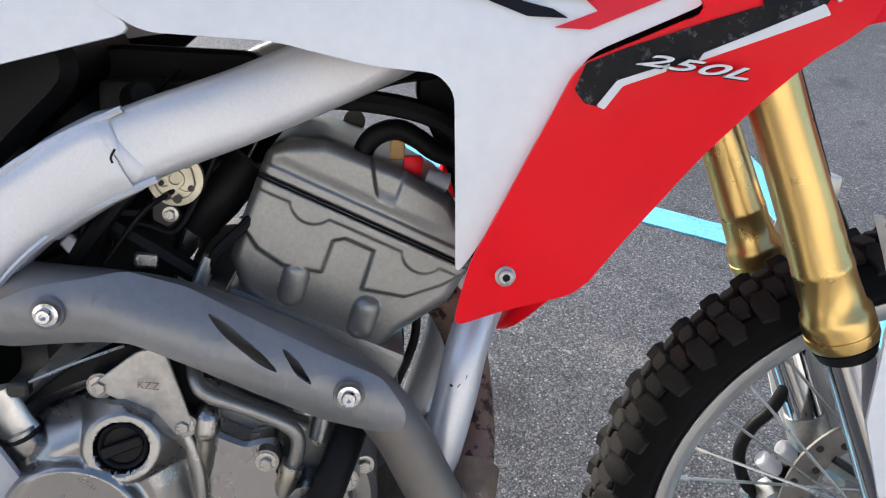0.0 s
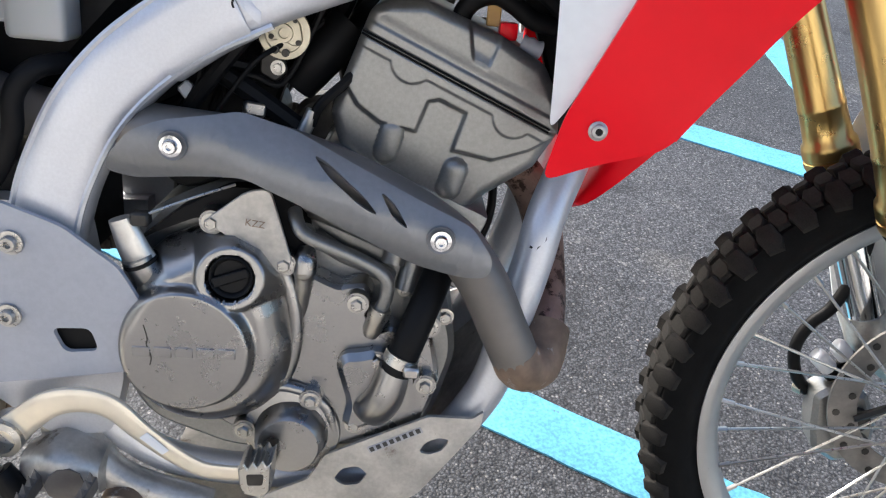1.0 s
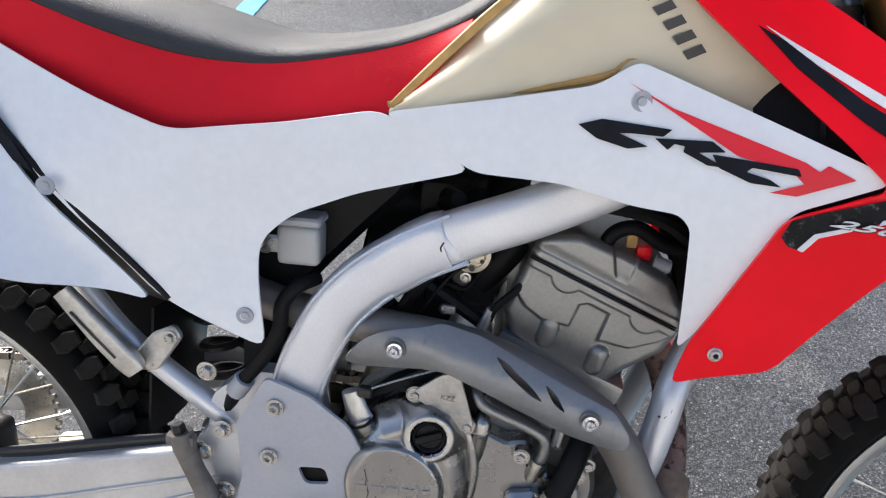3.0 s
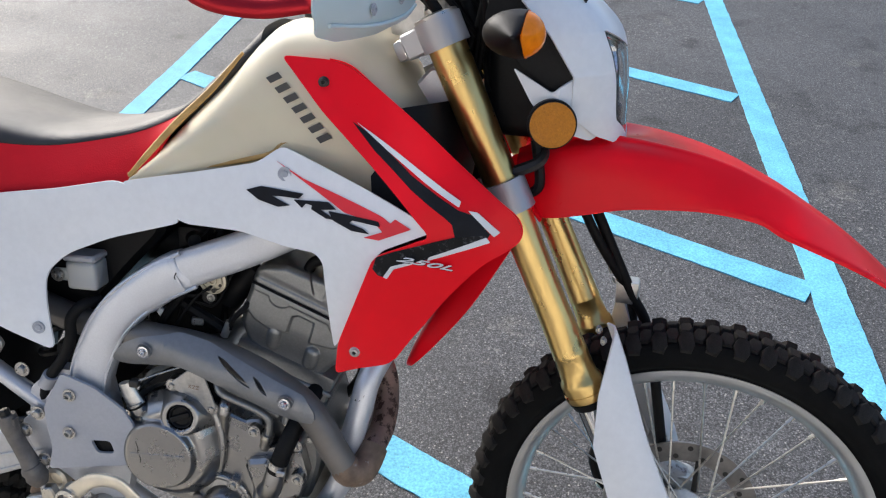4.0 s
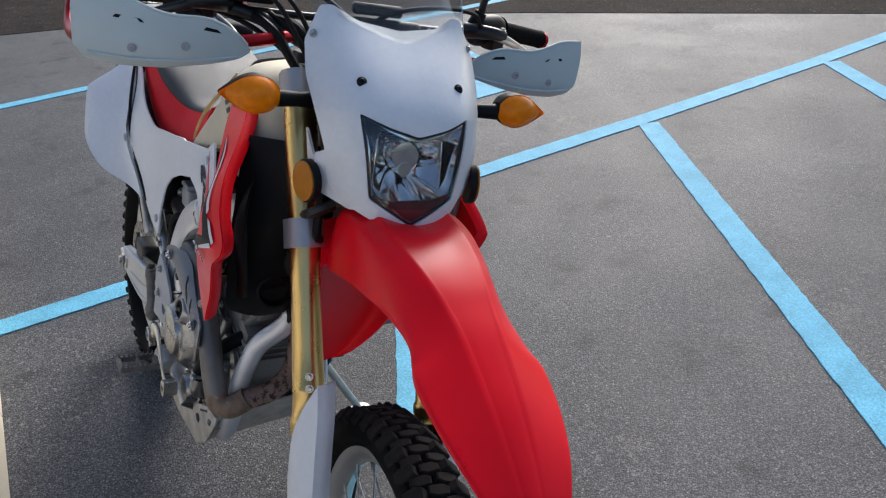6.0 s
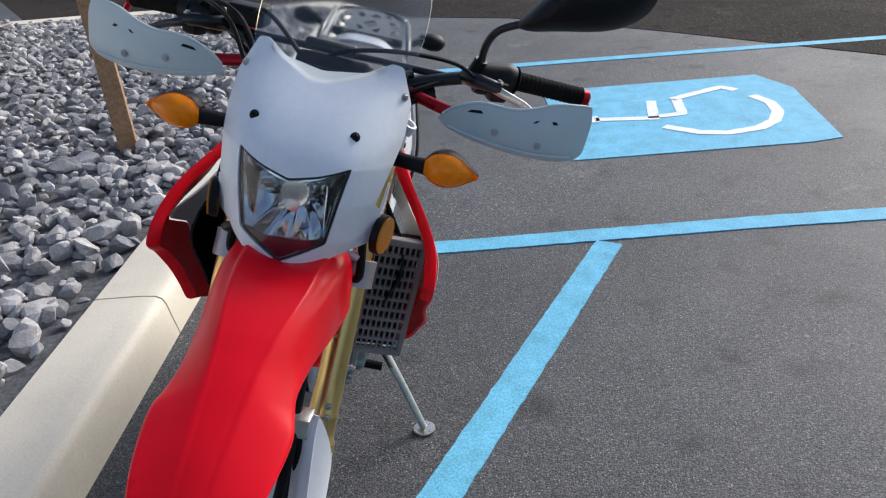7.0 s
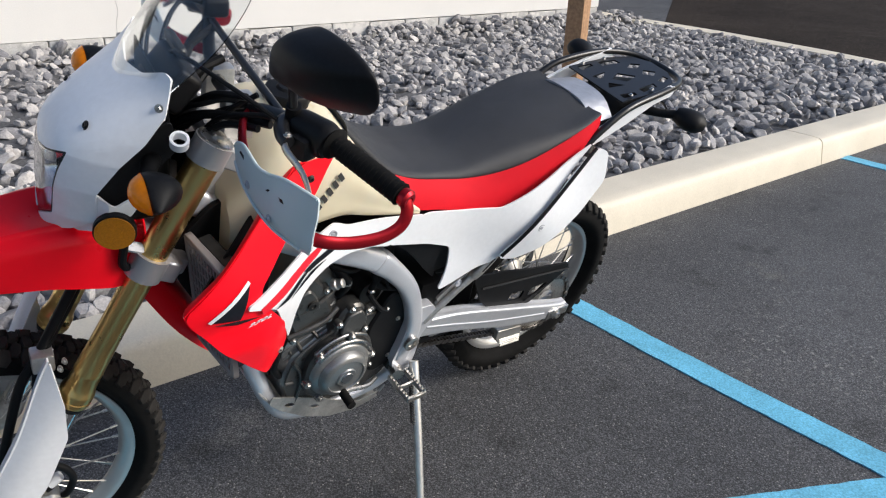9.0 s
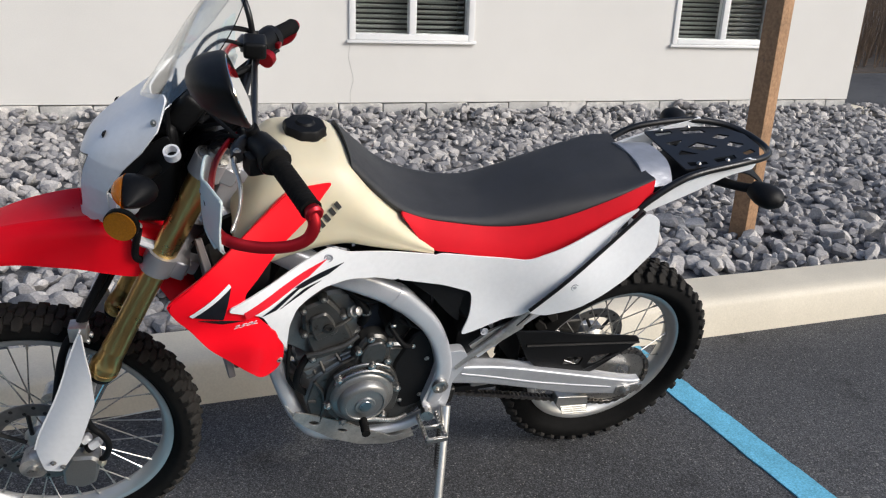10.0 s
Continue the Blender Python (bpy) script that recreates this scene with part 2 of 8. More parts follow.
def loft(chains, n=16, rows=None, thick=0.003, bm=None, closed=False):
    """A skin through chains of points, with thickness (0: none)."""
    bm = bm or bmesh.new()
    cs = [smooth_chain(c, n, closed) for c in chains]
    rows = rows or (len(cs) - 1) * 4 + 1
    grid = list(zip(*[smooth_chain([c[i] for c in cs], rows) for i in range(n)]))
    vs = [[bm.verts.new(p) for p in row] for row in grid]
    new_faces = []
    for a, b in zip(vs, vs[1:]):
        for i in range(n if closed else n - 1):
            j = (i + 1) % n
            new_faces.append(bm.faces.new((a[i], a[j], b[j], b[i])))
    if thick:
        bm.normal_update()
        bmesh.ops.solidify(bm, geom=new_faces, thickness=thick)
    elif closed:
        bm.faces.new(vs[0][::-1])
        bm.faces.new(vs[-1])
    return bm


def rounded(outline, r, seg=4):
    """Rounds the corners of a closed 2D outline."""
    out, k = [], len(outline)
    for i in range(k):
        p, a, b = (Vector(outline[j % k]) for j in (i, i - 1, i + 1))
        da, db = (a - p), (b - p)
        c = min(r, 0.45 * da.length, 0.45 * db.length)
        s, e = p + da.normalized() * c, p + db.normalized() * c
        for q in range(seg + 1):
            t = q / seg
            out.append((1 - t) ** 2 * s + 2 * t * (1 - t) * p + t * t * e)
    return out


def sheet(outline, depth_at, thick=0.003, r=0.01, step=0.025, holes=(), bevel=0.0008, seg=4):
    """A panel with an outline in x and z, laid on the surface y = depth_at(x, z), with thickness and through holes."""
    bm = bmesh.new()
    edges = []
    for loop, rad in [(outline, r)] + [(h, r) for h in holes]:
        pts = rounded(loop, rad, seg) if rad else [Vector(p) for p in loop]
        vs = [bm.verts.new((p[0], 0, p[1])) for p in pts]
        edges += [bm.edges.new((vs[i], vs[(i + 1) % len(vs)])) for i in range(len(vs))]
    if holes:
        bmesh.ops.triangle_fill(bm, edges=edges, use_beauty=True, use_dissolve=False)
    else:
        bm.faces.new([e.verts[0] for e in edges])
    if step:
        for ax, vals in ((0, [p[0] for p in outline]), (2, [p[1] for p in outline])):
            v = min(vals) + step
            while v < max(vals):
                co, no = [0, 0, 0], [0, 0, 0]
                co[ax], no[ax] = v, 1
                bmesh.ops.bisect_plane(bm, geom=bm.verts[:] + bm.edges[:] + bm.faces[:], plane_co=co, plane_no=no)
                v += step
    for v in bm.verts:
        v.co.y = depth_at(v.co.x, v.co.z)
    bmesh.ops.recalc_face_normals(bm, faces=bm.faces)
    out = -1 if depth_at(*outline[0]) < 0 else 1
    if sum(f.normal.y * f.calc_area() for f in bm.faces) * out < 0:
        bmesh.ops.reverse_faces(bm, faces=bm.faces)
    bm.normal_update()
    front, rims = bm.faces[:], [e for e in bm.edges if e.is_boundary]
    inner = {v: bm.verts.new(v.co - (Vector((0, out, 0)) if thick > 0.012 else v.normal) * thick) for v in bm.verts[:]}
    for f in front:
        bm.faces.new([inner[v] for v in reversed(f.verts)])
    for e in rims:
        a, b = e.verts
        bm.faces.new((a, b, inner[b], inner[a]))
    bmesh.ops.recalc_face_normals(bm, faces=bm.faces)
    if bevel:
        soften(bm, bevel, 1, 60)
    return bm


def flip(bm):
    """The mirror image across the bike's middle plane."""
    bmesh.ops.transform(bm, matrix=Matrix.Diagonal((1, -1, 1, 1)), verts=bm.verts)
    bmesh.ops.reverse_faces(bm, faces=bm.faces)
    return bm


def bolt_mesh(r, h, hexa=True):
    bm = lathe([(0, 0), (r * 1.5, 0), (r * 1.5, h * 0.25), (r * 1.05, h * 0.3)], 16)
    if hexa:
        lathe([(0, 0), (r, 0), (r, h * 0.85), (r * 0.85, h), (0, h)], 6, bm=bm)
    else:
        lathe([(0, 0), (r, 0), (r, h * 0.7), (r * 0.8, h), (r * 0.45, h), (r * 0.4, h * 0.45), (0, h * 0.45)], 16, bm=bm)
    me = bpy.data.meshes.new("bolt")
    bmesh.ops.recalc_face_normals(bm, faces=bm.faces)
    bm.to_mesh(me)
    bm.free()
    me.shade_smooth()
    me.set_sharp_from_angle(angle=radians(35))
    me.materials.append(STEEL)
    return me


def turned(at, way):
    """A pose at a point with the y axis along way."""
    return Matrix.Translation(at) @ Vector((0, 1, 0)).rotation_difference(Vector(way)).to_matrix().to_4x4()


def rise(d, w):
    """A soft step from 0 to 1 as d goes from 0 to w."""
    k = min(1.0, max(0.0, d / w))
    return k * k * (3 - 2 * k)


def edge_gap(x, z, loop):
    """Distance to a closed outline, positive inside."""
    best, inside = 9.0, False
    for (ax, az), (bx, bz) in zip(loop, loop[1:] + loop[:1]):
        dx, dz = bx - ax, bz - az
        k = min(1.0, max(0.0, ((x - ax) * dx + (z - az) * dz) / (dx * dx + dz * dz)))
        best = min(best, math.hypot(x - ax - k * dx, z - az - k * dz))
        if (az > z) != (bz > z) and x < ax + (z - az) * dx / dz:
            inside = not inside
    return best if inside else -best


def rod_gap(x, z, a, b):
    """Distance to a straight piece from a to b."""
    dx, dz = b[0] - a[0], b[1] - a[1]
    k = min(1.0, max(0.0, ((x - a[0]) * dx + (z - a[1]) * dz) / (dx * dx + dz * dz)))
    return math.hypot(x - a[0] - k * dx, z - a[1] - k * dz)


def ring(c, r, a0, a1, n):
    """Points on an arc about c, angles in degrees."""
    return [(c[0] + r * math.cos(radians(a0 + (a1 - a0) * i / (n - 1))), c[1] + r * math.sin(radians(a0 + (a1 - a0) * i / (n - 1)))) for i in range(n)]


# ---- ground, markings, kerb and building ----
def asphalt(name, base, pale, patch, rough, relief, cell, spec=0.3):
    """Rolled stones of many greys in dark binder, with dusty patches, stains and hairline scratches."""
    m = mat(name, base, rough, var=0.3, scale=0.7, grain=0.5, gscale=420, spot=patch, spot_at=0.60, spot_scale=1.7, rvar=0.12, spec=spec)
    nt, p = m.node_tree, m.node_tree.nodes["Principled BSDF"]
    ground_col = p.inputs["Base Color"].links[0].from_socket
    co = nt.nodes.new("ShaderNodeTexCoord")

    def tex(kind, scale, detail=None):
        n = nt.nodes.new(kind)
        n.inputs["Scale"].default_value = scale
        if detail is not None:
            n.inputs["Detail"].default_value = detail
        nt.links.new(co.outputs["Object"], n.inputs["Vector"])
        return n

    def ramp(src, *stops):
        r = nt.nodes.new("ShaderNodeValToRGB")
        while len(r.color_ramp.elements) < len(stops):
            r.color_ramp.elements.new(0.5)
        for e, (at, v) in zip(r.color_ramp.elements, stops):
            e.position, e.color = at, (v, v, v, 1)
        nt.links.new(src, r.inputs[0])
        return r.outputs[0]

    def mix(kind, fac, a, b):
        x = nt.nodes.new("ShaderNodeMix")
        x.data_type, x.blend_type = 'RGBA', kind
        for sock, v in ((x.inputs[0], fac), (x.inputs[6], a), (x.inputs[7], b)):
            if isinstance(v, (int, float)):
                sock.default_value = v
            elif isinstance(v, tuple):
                sock.default_value = (*v, 1)
            else:
                nt.links.new(v, sock)
        return x.outputs[2]

    v = tex("ShaderNodeTexVoronoi", cell)
    sep = nt.nodes.new("ShaderNodeSeparateColor")
    nt.links.new(v.outputs["Color"], sep.inputs[0])
    tone = ramp(sep.outputs[0], (0.0, 0.50), (0.5, 0.88), (0.8, 1.15), (1.0, 1.65))
    col = mix('MULTIPLY', 1.0, ground_col, tone)
    pick = ramp(sep.outputs[1], (0.975, 0.0), (0.985, 1.0))
    col = mix('MIX', pick, col, pale)
    gaps = ramp(v.outputs["Distance"], (0.42, 1.0), (0.62, 0.45))
    col = mix('MULTIPLY', 1.0, col, gaps)
    stain = ramp(tex("ShaderNodeTexNoise", 5.0, 8.0).outputs[0], (0.30, 0.55), (0.42, 1.0), (0.62, 1.0), (0.75, 1.3))
    col = mix('MULTIPLY', 1.0, col, stain)
    patch_here = ramp(tex("ShaderNodeTexNoise", 0.9, 3.0).outputs[0], (0.54, 0.0), (0.66, 1.0))
    chips = ramp(tex("ShaderNodeTexNoise", 55.0, 5.0).outputs[0], (0.60, 0.0), (0.66, 0.75))
    col = mix('MIX', mix('MULTIPLY', 1.0, patch_here, chips), col, pale)
    nt.links.new(col, p.inputs["Base Color"])
    b = nt.nodes.new("ShaderNodeBump")
    b.inputs["Strength"].default_value, b.inputs["Distance"].default_value = relief, 0.002
    add = nt.nodes.new("ShaderNodeMath")
    add.operation = 'SUBTRACT'
    nt.links.new(tex("ShaderNodeTexNoise", cell * 0.55, 4.0).outputs[0], add.inputs[0])
    nt.links.new(v.outputs["Distance"], add.inputs[1])
    nt.links.new(add.outputs[0], b.inputs["Height"])
    nt.links.new(b.outputs[0], p.inputs["Normal"])
    return m


LOT = asphalt("lot_asphalt", (0.124, 0.125, 0.129), (0.30, 0.29, 0.27), (0.172, 0.166, 0.155), 0.66, 0.6, 250.0)
ROAD = asphalt("brown_road_asphalt", (0.050, 0.041, 0.035), (0.17, 0.14, 0.115), (0.067, 0.056, 0.047), 0.95, 0.6, 110.0, 0.05)
PAINT = mat("blue_line_paint", (0.17, 0.50, 0.69), 0.7, spec=0.2, var=0.16, scale=9, grain=0.32, gscale=170, spot=(0.10, 0.13, 0.15), spot_at=0.655, spot_scale=42, bump=0.25, bscale=220)
PAINTWHITE = mat("white_line_paint", (0.74, 0.76, 0.77), 0.55, var=0.06, grain=0.12, gscale=120)
KERBPAINT = mat("cream_kerb_paint", (0.66, 0.60, 0.48), 0.6, var=0.07, scale=3, grain=0.07, gscale=140, spot=(0.52, 0.47, 0.38), spot_at=0.68, spot_scale=9, bump=0.2, bscale=80)
GRAVELBED = mat("gravel_bed", (0.10, 0.10, 0.105), 0.9, var=0.3, scale=12, grain=0.5, gscale=60, bump=0.8, bscale=30)
STUCCO = mat("white_stucco", (0.70, 0.685, 0.65), 0.75, var=0.03, scale=1.2, grain=0.04, gscale=120, bump=0.12, bscale=140)
BLOCK = mat("grey_block", (0.50, 0.49, 0.465), 0.85, var=0.18, scale=8, grain=0.15, gscale=90, spot=(0.66, 0.64, 0.60), spot_at=0.52, spot_scale=3.6, bump=0.4, bscale=70)
VINYL = mat("white_window_frame", (0.80, 0.80, 0.79), 0.4, var=0.03)
PANE = glass("window_pane", (0.96, 0.98, 0.97), 0.02, 1.3)
BLIND = mat("grey_blind_slat", (0.30, 0.31, 0.29), 0.6, var=0.08)
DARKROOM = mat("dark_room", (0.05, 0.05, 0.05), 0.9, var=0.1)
TIMBER = mat("weathered_timber", (0.36, 0.21, 0.11), 0.7, var=0.22, scale=5, grain=0.3, gscale=60, spot=(0.2, 0.13, 0.08), spot_at=0.64, spot_scale=10, bump=0.3, bscale=60)
TWIG = mat("dry_twigs", (0.22, 0.16, 0.11), 0.85, var=0.35, scale=2)
THICKET = mat("thicket_bank", (0.05, 0.04, 0.032), 0.95, var=0.4, scale=3, bump=1.0, bscale=9)
GREYROOF = mat("grey_roof", (0.2, 0.19, 0.18), 0.8, var=0.15)


def flat(name, outline, z, thick, material, label, kind="structure", parent=None, category=""):
    """A slab with an outline in x and y, its top at z."""
    bm = bmesh.new()
    f = bm.faces.new([bm.verts.new((x, y, z)) for x, y in outline])
    ext = bmesh.ops.extrude_face_region(bm, geom=[f])
    bmesh.ops.translate(bm, vec=(0, 0, -thick), verts=[v for v in ext["geom"] if isinstance(v, bmesh.types.BMVert)])
    ob = part(name, bm, material, parent)
    if parent is None:
        tagged(ob, label, category, "", kind)
    return ob


flat("ground", [(-70, -70), (70, -70), (70, 70), (-70, 70)], 0.0, 0.3, LOT, "dark grey sealed asphalt of a parking lot")
flat("road", [(-12, -9), (-6.25, -4.6), (-6.25, -1.3), (-5.75, -0.85), (-5.2, 0.7), (-4.3, 1.9), (-3.1, 3.25), (-1.3, 5.05), (5.5, 11.5), (30, 34), (30, 66), (-66, 66), (-66, -40), (-30, -30)],
     0.004, 0.02, ROAD, "worn brownish asphalt of the neighbouring drive")


def stripe(name, path, width, material=PAINT, label="worn light blue painted parking line", z=0.0045):
    """A painted line along a path on the ground, with slightly uneven edges."""
    rng = random.Random(name + str(path[0]))
    bm = bmesh.new()
    pts = []
    for a, b in zip(path, path[1:]):
        a, b = Vector((*a, 0)), Vector((*b, 0))
        k = max(2, int((b - a).length / 0.03))
        pts += [a.lerp(b, i / k) for i in range(k)]
    pts.append(Vector((*path[-1], 0)))
    rows = []
    for i, p in enumerate(pts):
        d = (pts[min(i + 1, len(pts) - 1)] - pts[max(i - 1, 0)]).normalized()
        s = Vector((-d.y, d.x, 0))
        w = [width / 2 + rng.uniform(-0.0022, 0.0022) for _ in range(2)]
        rows.append([bm.verts.new(q) for q in (p + s * w[0] + Vector((0, 0, z)), p - s * w[1] + Vector((0, 0, z)),
                                               p - s * w[1] + Vector((0, 0, -0.01)), p + s * w[0] + Vector((0, 0, -0.01)))])
    for a, b in zip(rows, rows[1:]):
        for q in range(4):
            bm.faces.new((a[q], a[(q + 1) % 4], b[(q + 1) % 4], b[q]))
    bm.faces.new(rows[0][::-1])
    bm.faces.new(rows[-1])
    return tagged(part(name, bm, material), label, "parking line", "parking lines", "structure")


stripe("parking_line_1", [(-0.46, -0.52), (-0.53, 0.43), (-0.66, 1.67), (-0.72, 2.46), (-0.865, 3.89), (-1.03, 5.1), (-1.16, 6.4)], 0.104)
stripe("parking_line_2", [(-3.27, -0.66), (-3.43, 1.0), (-3.53, 2.14), (-3.70, 3.98)], 0.10)
stripe("parking_line_3", [(2.02, -0.40), (1.955, 1.25), (1.83, 4.09), (1.74, 6.5)], 0.104)
for k, (a, b) in enumerate([((-0.52, 1.035), (1.93, -0.02)), ((-0.66, 2.42), (1.90, 1.27)), ((-0.80, 3.87), (1.82, 2.66)), ((-0.95, 5.29), (1.76, 4.05))]):
    stripe(f"parking_line_{4 + k}", [a, b], 0.104, z=0.0043)
flat("pavement_marking", [(-2.68, 0.88), (-1.43, 0.965), (-1.55, 2.17), (-1.60, 2.33), (-2.5, 2.38), (-2.83, 2.25)], 0.0044, 0.012, PAINT, "light blue painted square of an accessible parking bay")
for k, (path, w) in enumerate([([(-2.05, 1.05), (-2.055, 1.17)], 0.11), ([(-2.05, 1.15), (-2.03, 1.50)], 0.06), ([(-2.03, 1.47), (-2.36, 1.51)], 0.06),
                               ([(-2.06, 1.50), (-2.09, 1.64), (-2.37, 1.66)], 0.06), ([(-2.37, 1.63), (-2.58, 1.97), (-2.50, 2.04)], 0.06),
                               ([(-1.88, 1.50), (-1.76, 1.66), (-1.73, 1.80), (-1.79, 1.98), (-1.90, 2.09), (-2.05, 2.15), (-2.22, 2.16), (-2.37, 2.10)], 0.065)]):
    stripe(f"bay_symbol_{k + 1}", path, w, PAINTWHITE, "white painted stroke on a blue bay marking", z=0.0075)


# kerb: sections of one profile, swept along its line
def kerb_y(x):
    return -0.50 + 0.05 * x


PROFILE = [(0, 0.0), (0.012, 0.06), (0.022, 0.118), (0.032, 0.138), (0.052, 0.149), (0.10, 0.152), (0.22, 0.150), (0.262, 0.147), (0.27, 0.135), (0.275, -0.15), (0, -0.15)]


def kerb_section(line, parent):
    """One length of kerb along a line of ground points, its face to the right of the way."""
    bm = bmesh.new()
    rings = []
    for i, p in enumerate(line):
        p = Vector((*p, 0))
        d = (Vector((*line[min(i + 1, len(line) - 1)], 0)) - Vector((*line[max(i - 1, 0)], 0))).normalized()
        back = Vector((-d.y, d.x, 0))
        rings.append([bm.verts.new(p + back * a + Vector((0, 0, h))) for a, h in PROFILE])
    for a, b in zip(rings, rings[1:]):
        for q in range(len(PROFILE)):
            w = (q + 1) % len(PROFILE)
            bm.faces.new((a[q], a[w], b[w], b[q]))
    bm.faces.new(rings[0][::-1])
    bm.faces.new(rings[-1])
    return part("kerb_section", bm, KERBPAINT, parent)


kerb = tagged(new("kerb"), "cream painted concrete kerb around the gravel bed", "kerb", "", "structure")
for a, b in ((9.0, 6.108), (6.1, 3.108), (3.1, 0.058), (0.05, -2.99), (-2.998, -4.95)):
    kerb_section([(a + (b - a) * i / 6, kerb_y(a + (b - a) * i / 6)) for i in range(7)], kerb)
corner = [(-4.955, kerb_y(-4.955))]
for i in range(9):
    q = radians(90 - i * 11.25)
    corner.append((-5.35 - 0.62 * math.cos(q), kerb_y(-5.3) - 0.62 + 0.62 * math.sin(q)))
kerb_section(corner, kerb)
kerb_section([(-5.97, -1.40), (-6.05, -2.4), (-6.02, -3.6), (-5.85, -4.9), (-5.75, -7)], kerb)

# gravel bed under the stones
bm = bmesh.new()
grid = {}
for i in range(61):
    for j in range(25):
        x = 8.9 - 14.75 * i / 60
        y0 = min(kerb_y(x) - 0.265, -0.95 if x < -5.3 else 9)
        y = y0 + (-4.9 - y0) * j / 24
        grid[i, j] = bm.verts.new((x, y, 0.112 + 0.02 * noise.noise((x * 1.5, y * 1.5, 0)) ))
for i in range(60):
    for j in range(24):
        bm.faces.new((grid[i, j], grid[i + 1, j], grid[i + 1, j + 1], grid[i, j + 1]))
tagged(part("gravel_bed", bm, GRAVELBED), "dark bedding under crushed grey stone", "gravel bed", "", "structure")

# building: a wall with two windows, its return and a roof
WY, WIN = -4.85, [(-1.20, -0.09), (-4.31, -3.19)]
wall = tagged(new("wall_north"), "white stucco wall with a hairline crack above bare blocks", "wall", "", "structure")


def slab(lo, hi, name="wall_panel", material=STUCCO, parent=None, bevel=0.0):
    return part(name, box(lo, hi, bevel), material, parent)


TOP = 3.3
for lo, hi in (((-0.09, WY - 0.2, 0.265), (9.5, WY, TOP)), ((-3.19, WY - 0.2, 0.265), (-1.20, WY, TOP)), ((-5.37, WY - 0.2, 0.265), (-4.31, WY, TOP)),
               ((-1.20, WY - 0.2, 0.265), (-0.09, WY, 0.80)), ((-1.20, WY - 0.2, 2.05), (-0.09, WY, TOP)),
               ((-4.31, WY - 0.2, 0.265), (-3.19, WY, 0.80)), ((-4.31, WY - 0.2, 2.05), (-3.19, WY, TOP))):
    slab(lo, hi, parent=wall)
side = tagged(new("wall_west"), "white stucco end wall of a low building", "wall", "", "structure")
slab((-5.37, -11.0, 0.0), (-5.17, WY - 0.2, TOP), parent=side)
back = tagged(new("wall_south"), "white stucco rear wall of a low building", "wall", "", "structure")
slab((-5.17, -11.0, 0.0), (9.5, -10.8, TOP), parent=back)
east = tagged(new("wall_east"), "white stucco end wall of a low building", "wall", "", "structure")
slab((9.3, -10.8, 0.0), (9.5, WY - 0.2, TOP), parent=east)
roof = slab((-5.7, -11.3, TOP), (9.8, WY + 0.35, TOP + 0.12), "roof", GREYROOF)
tagged(roof, "flat grey roof edge of a low building", "roof", "", "structure")
crack = tube([(-0.10, WY + 0.0005, 0.77), (-0.085, WY + 0.0005, 0.66), (-0.105, WY + 0.0005, 0.56), (-0.125, WY + 0.0005, 0.46), (-0.10, WY + 0.0005, 0.36), (-0.10, WY + 0.0005, 0.23)], 0.0022, 5)
part("crack_line", crack, BLOCK, wall)


def window(name, x0, x1):
    w = tagged(new(name), "white framed sliding window with grey blinds drawn inside", "window", "", "structure")
    z0, z1, y = 0.80, 2.05, WY
    fb = bmesh.new()
    for lo, hi in (((x0, y - 0.12, z0), (x0 + 0.055, y + 0.018, z1)), ((x1 - 0.055, y - 0.12, z0), (x1, y + 0.018, z1)),
                   ((x0 + 0.055, y - 0.12, z0), (x1 - 0.055, y + 0.018, z0 + 0.05)), ((x0 + 0.055, y - 0.12, z1 - 0.05), (x1 - 0.055, y + 0.018, z1))):
        box(lo, hi, 0.006, 2, fb)
    part("window_frame", fb, VINYL, w)
    part("window_sill", box((x0 - 0.02, y + 0.001, z0 - 0.028), (x1 + 0.02, y + 0.035, z0 - 0.002), 0.006), VINYL, w)
    mid = (x0 + x1) / 2
    part("mullion", box((mid - 0.032, y - 0.09, z0 + 0.051), (mid + 0.032, y + 0.004, z1 - 0.051), 0.006), VINYL, w)
    for a, b, dy in ((x0 + 0.056, mid - 0.033, -0.055), (mid + 0.033, x1 - 0.056, -0.035)):
        pane = part("pane", box((a, y + dy - 0.006, z0 + 0.051), (b, y + dy, z1 - 0.051)), PANE, w)
        pane.visible_shadow = False
    tilt = box((0, -0.022, -0.0008), (x1 - x0 - 0.12, 0.022, 0.0008), m=pose(0, 0, 0, 38))
    me = bpy.data.meshes.new("slat")
    tilt.to_mesh(me)
    tilt.free()
    me.materials.append(BLIND)
    for i in range(28):
        s = new("slat", me)
        s.parent = w
        s.location = (x0 + 0.06, y - 0.14, z0 + 0.06 + i * 0.0425)
    # near-black panel; its colour stands for the unlit room inside
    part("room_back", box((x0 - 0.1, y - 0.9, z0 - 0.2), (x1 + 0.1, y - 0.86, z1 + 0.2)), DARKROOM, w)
    return w


window("window_1", *WIN[0])
window("window_2", *WIN[1])

# leaning timber post in the gravel
post = tagged(new("timber_post"), "square weathered timber post leaning in the gravel bed", "post")
part("shaft", box((-0.046, -0.046, -0.12), (0.046, 0.046, 2.6), 0.005), TIMBER, post)
post.matrix_basis = Matrix.Translation((-1.56, -1.36, 0.14)) @ pose(0, 0, 0, 1.0, -1.5, 22)

